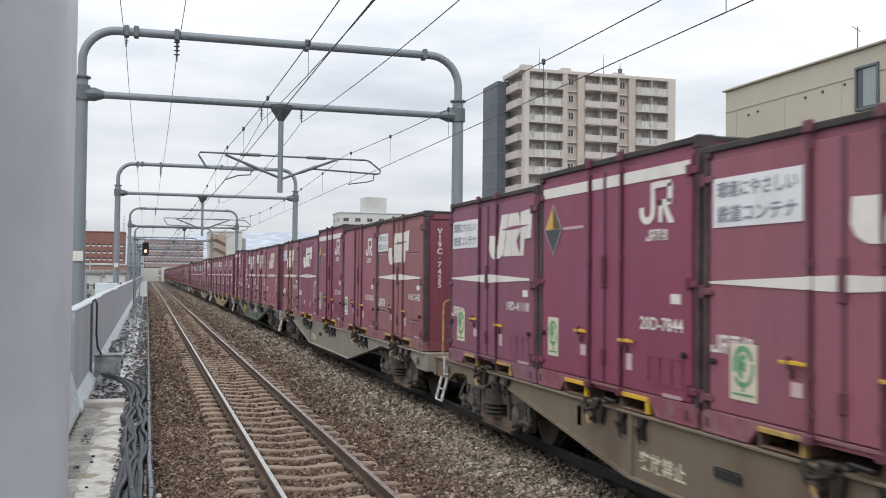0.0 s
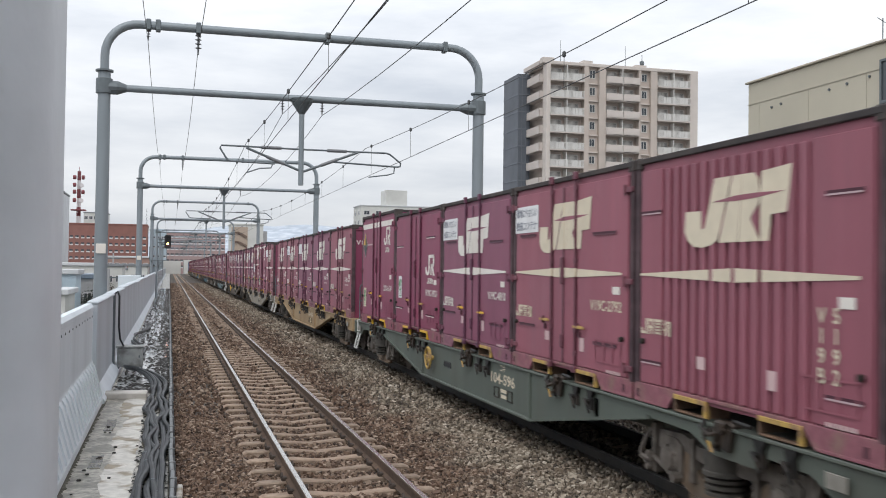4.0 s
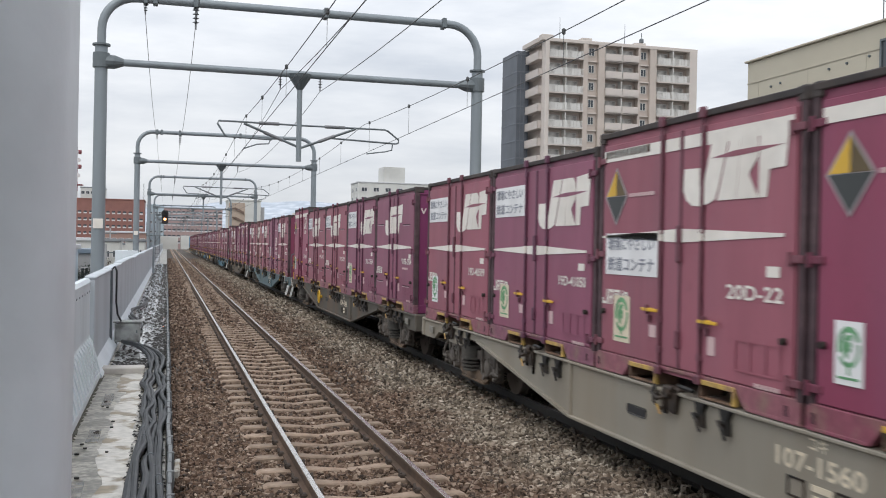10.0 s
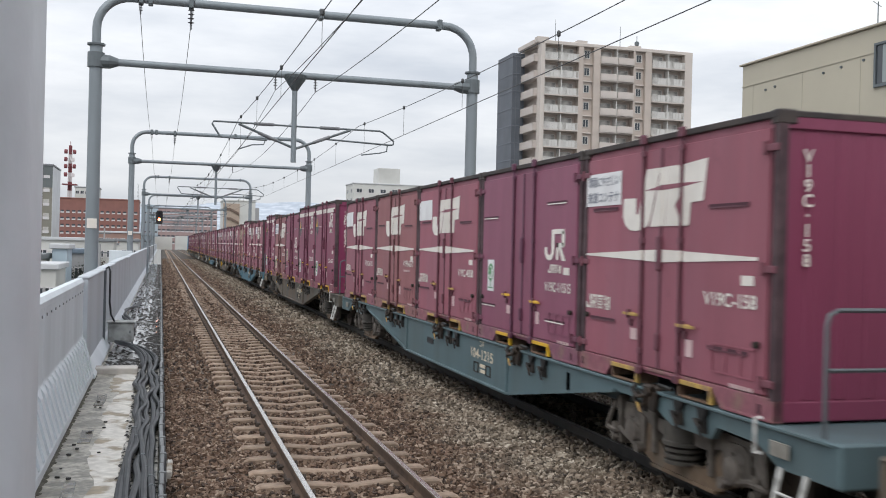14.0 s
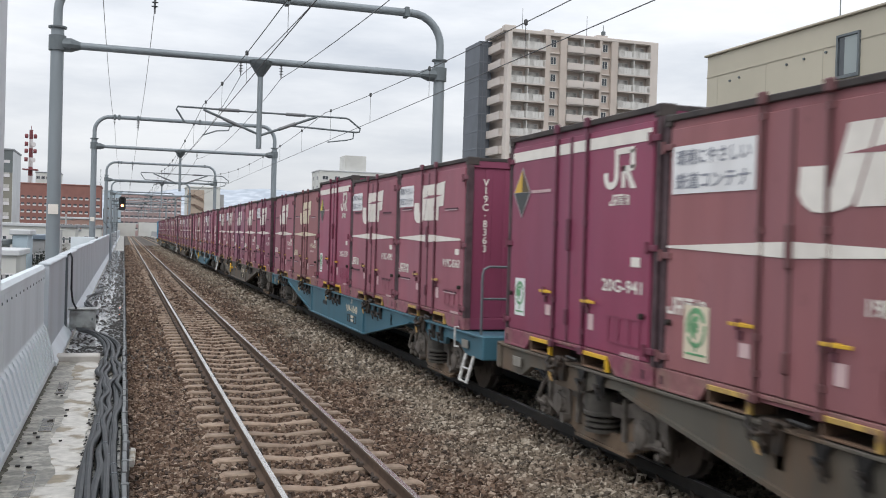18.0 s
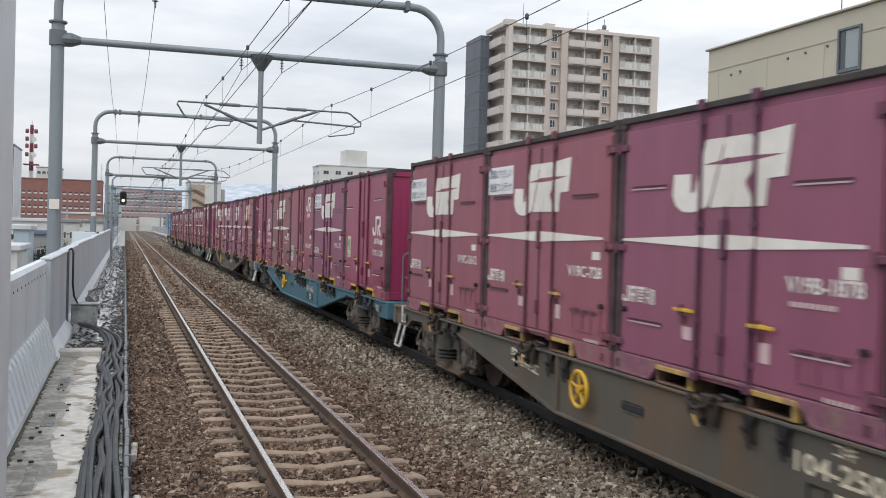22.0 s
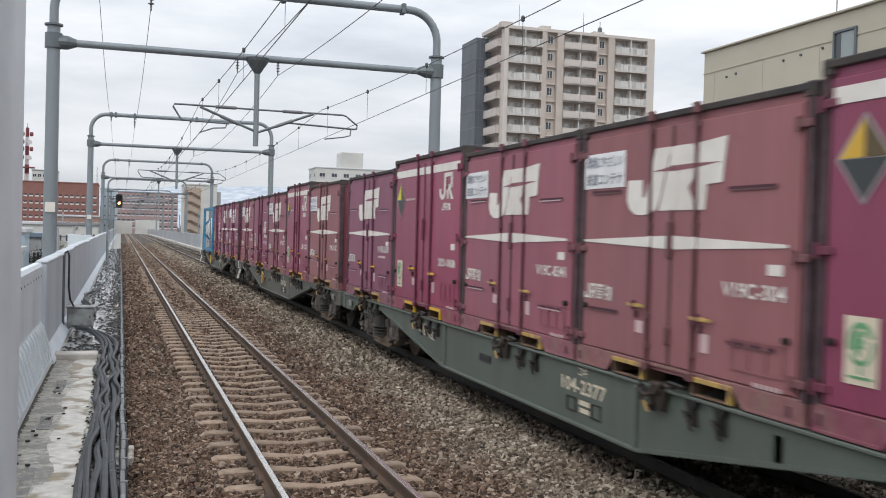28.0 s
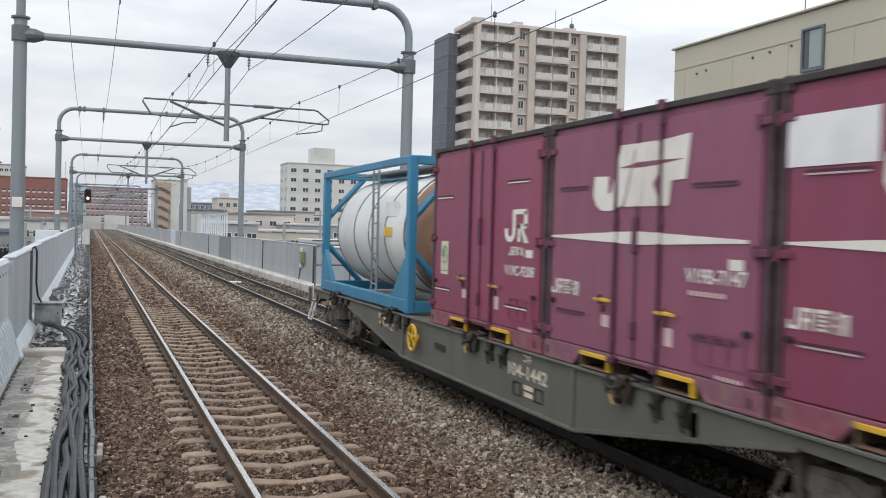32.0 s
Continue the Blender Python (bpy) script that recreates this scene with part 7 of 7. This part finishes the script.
def block(name, label, x0, x1, y0, y1, top, wall_mat, rows, cols, fl, w, h, roof_mat=ROOF_GREY, first=0.0, side=False, extra=(), plain=False):
    """A flat-roofed building with rows of windows on the side facing along the line."""
    t = thing(name, label, "building", group="town buildings")
    part("wall", Build().box(x0, x1, y0, y1, GROUND_Z, top).mesh("wall", wall_mat), t)
    part("roof", Build().box(x0 - 0.2, x1 + 0.2, y0 - 0.2, y1 + 0.2, top, top + 0.35, 0.05).mesh("roof", roof_mat), t)
    pane = shared((name, "pane", w, h), lambda: Build().box(-w / 2, w / 2, -0.03, 0.03, 0, h).mesh("window", CURTAINED if name.startswith("drab") else GLASS))
    frame_b = Build()
    for a, c, d, e in ((-w / 2 - 0.08, -w / 2 + 0.05, 0, h), (w / 2 - 0.05, w / 2 + 0.08, 0, h), (-w / 2, w / 2, -0.15, 0.02), (-w / 2, w / 2, h, h + 0.08), (-0.04, 0.04, 0, h)) if not plain else ((-w / 2 - 0.05, w / 2 + 0.05, -0.12, h * 0.38),):
        frame_b.box(a, c, -0.10, 0.0, d, e)
    fm = shared((name, "fr", w, h), lambda: frame_b.mesh("frame", TOWER_WHITE))
    for r in range(rows):
        z = top - first - fl * (r + 1) + fl * 0.35
        for c in range(cols):
            x = x0 + (x1 - x0) * (c + 0.5) / cols
            p = part("window", pane, t, "", pose(x, y0, z))
            part("frame", fm, p)
        if side:
            for c in range(2):
                y = y0 + (y1 - y0) * (c + 0.5) / 2
                part("window", pane, t, "", pose(x0, y, z, 0, 0, 90))
    for args in extra:
        part("rooftop_house", Build().box(*args, 0.05).mesh("rooftop_house", wall_mat), t)
    return t


block("white_apartment_block", "white concrete apartment block with a rooftop house", 55.4, 77.5, 292, 304, 21.3, WHITE_WALL, 6, 6, 2.9, 1.7, 1.1, SNOW_ROOF, 0.7, True,
      ((63.2, 69.9, 292.5, 300, 21.3, 26.4),))
block("brick_building", "long red-brick tiled building with small windows", -31, -7.2, 330, 350, 15.3, BRICK, 5, 14, 2.2, 0.95, 0.8, BRICK, 3.0, plain=True)
block("brick_building", "haze-paled brick building far behind the line", -7.5, 22.5, 425, 440, 16.4, BRICK_FAR, 6, 16, 2.5, 1.3, 0.95, BRICK_FAR, 0.6, plain=True)
block("blue_clad_block", "pale blue clad building beside the brick one", -6.6, -1.2, 345, 360, 14.4, BLUE_GLAZED, 4, 3, 3.2, 1.5, 0.5, BLUE_GLAZED, 0.6)
st = block("stair_tower", "cream building with an open tan stair well", 14.7, 22.6, 250, 262, 12.85, WHITE_WALL, 0, 0, 3, 1, 1, WHITE_WALL)
part("stair_recess", Build().box(14.72, 18.7, 249.8, 250.0, -6, 12.3).mesh("stair_recess", STAIR_TAN), st, "tan stair well")
for k in range(6):
    z = 11.2 - k * 2.3
    part("stair_flight", Build().prism([(16.3, z), (18.5, z - 1.1), (18.5, z - 1.75), (16.3, z - 0.55)], 1, 249.5, 249.82).mesh("stair_flight", STAIR_BROWN), st)
    part("landing", Build().box(15.6, 16.4, 249.5, 249.82, z - 0.5, z - 0.1).mesh("landing", STAIR_BROWN), st)
part("side_wing", Build().box(22.6, 23.6, 250.5, 261, GROUND_Z, 11.4).mesh("side_wing", GREY_WALL), st, "grey side wing")
ap = block("drab_apartment_block", "drab tiled apartment block with slate top storeys", -26.0, -19.95, 198, 212, 16.1, KHAKI_DARK, 8, 3, 2.6, 1.0, 1.1, ROOF_GREY, 0.5, plain=True)
part("top_cladding", Build().box(-26.02, -19.93, 197.96, 198.0, 12.0, 16.08).mesh("top_cladding", SLATE_CLAD), ap, "slate clad top storeys")
part("side_wall", Build().box(-19.95, -19.85, 198.0, 212, GROUND_Z, 16.0).mesh("side_wall", SNOW_ROOF), ap, "pale grey side wall")
block("glass_hall", "blue-grey glazed hall behind the line", 27.9, 36.5, 300, 315, 8.6, HALL_BLUE, 2, 6, 2.4, 1.0, 1.2, SNOW_ROOF, 0.4)
block("cream_block", "cream walled block beside the glazed hall", 31.2, 36.6, 260, 272, 9.2, APT_PALE, 3, 3, 2.6, 1.0, 1.0, SNOW_ROOF, 0.5, extra=((32.5, 34.2, 261, 266, 9.2, 10.6),))
block("grey_apartment_block", "pale block behind the brick building", -30.6, -22.3, 380, 392, 21.4, WHITE_WALL, 4, 5, 2.7, 1.2, 1.0, ROOF_GREY, 0.5)
for x0, x1, y0, y1, top, wm, rm in ((-17, -11, 120, 130, -0.8, WHITE_WALL, SNOW_ROOF), (-10.5, -4.5, 135, 146, -0.2, WHITE_WALL, SNOW_ROOF), (-24, -17.5, 140, 150, 0.1, WHITE_WALL, ROOF_GREY),
                            (-13, -6, 165, 176, 1.6, WHITE_WALL, ROOF_GREY), (-6.5, -3.6, 205, 216, 3.0, WHITE_WALL, SNOW_ROOF), (-24, -14, 180, 192, 2.2, GREY_WALL, SNOW_ROOF),
                            (-9.6, -6.2, 92, 101, -1.7, BLUE_GLAZED, SNOW_ROOF), (-14.5, -10.4, 84, 92, -2.6, SNOW_ROOF, ROOF_GREY), (-9.2, -5, 56, 63, -3.4, GREY_WALL, SLATE_CLAD), (-14, -6, 240, 252, 4.2, GREY_WALL, ROOF_GREY)):
    block("low_house", "low pale house with a flat snow-grey roof", x0, x1, y0, y1, top, wm, 1, 3, 2.6, 1.1, 0.8, rm, 0.3, plain=True)
for x0, x1, y0, y1, top, wm, rm, cols, label in ((-6.95, -5.75, 60, 66, 0.55, WHITE_WALL, SNOW_ROOF, 2, "small white house with a pale flat roof"), (-6.95, -6.05, 70, 74, 1.65, BLUE_GLAZED, SNOW_ROOF, 1, "narrow pale blue house wall"),
                                       (-6.65, -5.4, 75.5, 83, 1.3, GREY_WALL, HALL_BLUE, 2, "grey house under a blue-grey roof"), (-12.5, -7.45, 110, 118, 2.2, WHITE_WALL, SNOW_ROOF, 4, "long white house with a pale roof edge"),
                                       (-7.1, -5.3, 120, 128, 2.15, WHITE_WALL, ROOF_GREY, 2, "white two-storey house with dark windows"), (-5.05, -2.75, 130, 140, 2.2, WHITE_WALL, ROOF_GREY, 2, "white two-storey house with dark windows"),
                                       (-11.8, -3.9, 200, 210, 3.8, PINK_WALL, SNOW_ROOF, 6, "low dusky pink house under a pale roof"), (-9.6, -7.3, 66, 72, 1.0, WHITE_WALL, SLATE_CLAD, 2, "white house under a slate roof")):
    block("low_house", label, x0, x1, y0, y1, top, wm, 2, cols, 2.4, 0.55 if cols < 3 else 0.8, 0.7, rm, 0.2)
for x0, x1, y0, y1, top, wm, rm in ((13, 19, 118, 128, 2.4, GREY_WALL, SNOW_ROOF), (20, 30, 132, 142, 1.5, TAN_WALL, SNOW_ROOF), (12.0, 18.5, 96, 104, 0.6, TAN_WALL, ROOF_GREY), (24, 34, 172, 184, 4.2, APT_PALE, ROOF_GREY),
                            (31, 40, 160, 172, 2.5, GREY_WALL, SNOW_ROOF), (20, 27, 210, 220, 5.2, GREY_WALL, ROOF_GREY), (18, 26, 78, 88, 0.9, GREY_WALL, SNOW_ROOF), (34, 47, 215, 228, 5.4, APT_PALE, ROOF_GREY), (13, 17, 60, 68, 0.7, GREY_WALL, SNOW_ROOF)):
    block("low_house", "low town building with a flat roof", x0, x1, y0, y1, top, wm, 1, 4, 2.4, 1.2, 0.8, rm, 0.3)
thing("line_side_wall", "pale concrete building closing the line far off", "building", None,
      Build().box(4.5, 12.0, LINE_END + 6, LINE_END + 16, GROUND_Z, 4.4, 0.05).box(-2.8, 3.6, LINE_END + 12, LINE_END + 20, GROUND_Z, 4.0, 0.05).mesh("line_side_wall", WHITE_WALL))


def radio_tower():
    t = thing("radio_tower", "red and white radio tower hung with drum antennas", "radio tower", pose(-30.0, 352, -0.4) @ Matrix.Diagonal((1.17, 1.17, 1.17, 1)))
    part("base", Build().box(-1.7, 1.7, -1.7, 1.7, GROUND_Z, 6.0, 0.1).mesh("base", GREY_WALL), t, "grey base block")
    z, w = 6.0, 0.58
    for k in range(9):
        m_ = TOWER_RED if k % 2 == 0 else TOWER_WHITE
        w2 = w * 0.94
        b = Build()
        for sx in (-1, 1):
            for sy in (-1, 1):
                b.tube((sx * w, sy * w, z), (sx * w2, sy * w2, z + 2.6), 0.12, 5)
        for s in (-1, 1):
            b.tube((-w, s * w, z), (w2, s * w2, z + 2.6), 0.1, 4).tube((w, s * w, z), (-w2, s * w2, z + 2.6), 0.1, 4)
        b.tube((0, 0, z), (0, 0, z + 2.6), 0.28, 8)
        part("lattice", b.mesh("lattice", m_), t)
        z, w = z + 2.6, w2
    for z_, m_, ss in ((27.6, TOWER_RED, (-1, 1)), (25.4, TOWER_RED, (-1,)), (25.3, TOWER_WHITE, (0.6,)), (23.4, TOWER_RED, (-1, 1)), (21.0, TOWER_RED, (-1,)), (20.9, TOWER_WHITE, (0.6,))):
        for s in ss:
            part("drum_antenna", Build().lathe([(-0.45, 0.2), (-0.45, 0.62), (0.35, 0.62), (0.45, 0.3)], 1 if s == 0.6 else 0, (s * 1.15, -0.5, z_), 12).mesh("drum_antenna", m_), t)
    part("platform", Build().box(-2.0, 2.0, -2.0, 2.0, 18.0, 18.3).mesh("platform", TOWER_RED), t, "red platform")
    part("mast", Build().tube((0, 0, z), (0, 0, z + 1.2), 0.08, 5).mesh("mast", TOWER_RED), t)


radio_tower()
mast = Build()
for k in range(14):
    mast.tube((-0.6 + 0.03 * k, 0, k * 1.7), (0.6 - 0.03 * k, 0, k * 1.7 + 1.7), 0.06, 4).tube((0.6 - 0.03 * k, 0, k * 1.7), (-0.6 + 0.03 * k, 0, k * 1.7 + 1.7), 0.06, 4)
thing("lattice_mast", "thin grey lattice mast above the roofs", "mast", pose(-9.5, 420, 2), mast.tube((0, 0, -9), (0, 0, 0.3), 0.4, 6).mesh("lattice_mast", POLE_FITTING))


def shrub(x, y, z, size, seed, colour):
    """Ragged dark evergreen bush: a short trunk, limbs and a crown of small leaves."""
    r_ = random.Random(seed)
    t = thing("shrub", "dark ragged bush among the roofs beside the line", "shrub", pose(x, y, z))
    trunk = Build().tube((0, 0, -5.5), (0, 0, 0.4 * size), 0.09, 6, 0.05)
    tips = []
    for k in range(9):
        a, e = r_.uniform(0, 6.28), r_.uniform(0.2, 1.0)
        tip = (math.cos(a) * size * r_.uniform(0.3, 0.8), math.sin(a) * size * r_.uniform(0.3, 0.8), e * size)
        trunk.tube((0, 0, 0.1 * size), tip, 0.03, 4, 0.012)
        tips.append(tip)
    part("trunk", trunk.mesh("trunk", TREE_DARK), t)
    b = Build()
    for k in range(420):
        c = r_.choice(tips)
        p = Vector((c[0] + r_.gauss(0, 0.2 * size), c[1] + r_.gauss(0, 0.2 * size), c[2] + r_.gauss(-0.05, 0.17 * size)))
        u = Vector((r_.gauss(0, 1), r_.gauss(0, 1), r_.gauss(0, 0.6))).normalized() * r_.uniform(0.05, 0.10)
        v = u.orthogonal().normalized() * r_.uniform(0.03, 0.06)
        b.add([p - u, p + v, p + u, p - v], [(0, 1, 2, 3)])
    part("crown", b.mesh("crown", colour), t)


LEAF_DARK = material("dark_evergreen_leaf", (0.035, 0.042, 0.032), 0.7, island=0.4)
LEAF_BROWN = material("withered_leaf", (0.09, 0.07, 0.055), 0.8, island=0.4)
shrub(-5.7, 75, -0.7, 1.0, 1, LEAF_DARK)
shrub(-6.9, 78, -1.3, 0.9, 2, LEAF_DARK)
shrub(-4.8, 92, -0.6, 1.0, 3, LEAF_BROWN)
shrub(-9.4, 80, -0.9, 1.3, 4, LEAF_BROWN)


def line_fence():
    """Open steel fence and posts beyond the far wall."""
    t = thing("post_fence", "pale steel post fence on a concrete footing beyond the line", "fence", pose(11.2, 86, 0))
    part("footing", Build().box(-0.2, 0.2, 0, 30, GROUND_Z, 1.0).mesh("footing", CONCRETE_DRY), t)
    for i in range(14):
        part("post", shared("pfp", lambda: Build().box(-0.06, 0.06, -0.08, 0.08, 1.0, 3.3).mesh("post", FENCE_LIGHT)), t, "", pose(0, i * 1.6 + 0.4, 0))
    part("top_rail", Build().box(-0.05, 0.05, 0, 24, 3.2, 3.3).mesh("top_rail", FENCE_LIGHT), t)
    part("end_wall", Build().box(-0.25, 0.25, 23, 30, 1.0, 3.4).mesh("end_wall", WHITE_WALL), t)


line_fence()
for x, y, h in ((13.5, 72, 9.6), (12.6, 54, 9.3), (19, 150, 12), (-5.0, 88, 9.0), (-7.5, 142, 11), (27, 120, 11.5)):
    p = thing("utility_pole", "thin grey utility pole among the roofs", "utility pole", pose(x, y, GROUND_Z), group="utility poles")
    part("shaft", Build().tube((0, 0, 0), (0, 0, h), 0.16, 8, 0.1).mesh("shaft", GREY_WALL, True), p)
    part("cross_arm", Build().box(-0.9, 0.9, -0.05, 0.05, h - 0.8, h - 0.7).mesh("cross_arm", POLE_FITTING), p)
for k in range(7):
    x, y = 10.0 + (k % 2) * 0.5, 120 + k * 24
    p = thing("lineside_post", "slim lineside post by the far fence", "post", pose(x, y, 0), group="lineside posts")
    part("shaft", Build().tube((0, 0, -1), (0, 0, 4.6), 0.07, 6).mesh("shaft", STEEL_POLE), p)


def mountain_range():
    """Snow-streaked hills far behind the town."""
    n, m_ = 150, 9
    pts, fs = [], []
    for i in range(n):
        az = radians(-32 + 84 * i / (n - 1))
        ridge = 150 + 34 * noise.noise(Vector((i * 0.06, 3, 0))) + 16 * noise.noise(Vector((i * 0.21, 7, 0))) + 6 * noise.noise(Vector((i * 0.7, 1, 0)))
        ridge *= 0.62 + 0.38 * min(1, max(0, (math.degrees(az) + 4) / 8))
        for j in range(m_):
            u = j / (m_ - 1)
            d = 3000 + 700 * u
            z = -20 + (ridge + 25) * (u ** 0.8) * (1 + 0.10 * noise.noise(Vector((i * 0.4, j * 0.8, 2))) * (1 - u))
            pts.append((d * math.sin(az), d * math.cos(az), z))
    for i in range(n - 1):
        for j in range(m_ - 1):
            fs.append((i * m_ + j, (i + 1) * m_ + j, (i + 1) * m_ + j + 1, i * m_ + j + 1))
    # hill and snow colours are paled to carry the distance haze
    mat = material("hazy_snowy_hillside", (0.37, 0.415, 0.475), 0.95, spread=0.10, scale=0.02, stain=(0.57, 0.60, 0.64), stain_scale=0.03, stain_amount=0.7)
    thing("mountains", "haze-paled blue-grey hills streaked with snow", "mountains", None, Build().add(pts, fs).mesh("mountains", mat, True), kind="structure")


mountain_range()


def far_woods():
    b = Build()
    r_ = random.Random(9)
    for i in range(420):
        az = radians(r_.uniform(-20, 40))
        d = r_.uniform(560, 900)
        x, y, h, w = d * math.sin(az), d * math.cos(az), r_.uniform(6, 13), r_.uniform(3, 6)
        for k in range(3):
            a = r_.uniform(0, 3)
            ox, oy = r_.uniform(-w, w), r_.uniform(-2, 2)
            s = r_.uniform(0.5, 1)
            pts = [(x + ox + w * s * math.cos(a + q * 1.257), y + oy + w * s * math.sin(a + q * 1.257), GROUND_Z + h * r_.uniform(0.25, 0.6)) for q in range(5)]
            pts += [(x + ox, y + oy, GROUND_Z), (x + ox + r_.uniform(-1, 1), y + oy, GROUND_Z + h * s + 2)]
            b.add(pts, [(q, (q + 1) % 5, 6) for q in range(5)] + [((q + 1) % 5, q, 5) for q in range(5)])
    thing("far_woods", "dark leafless woods at the foot of the hills", "woods", None, b.mesh("far_woods", TREE_DARK), kind="stuff")


far_woods()

lay_sleepers()

motions()
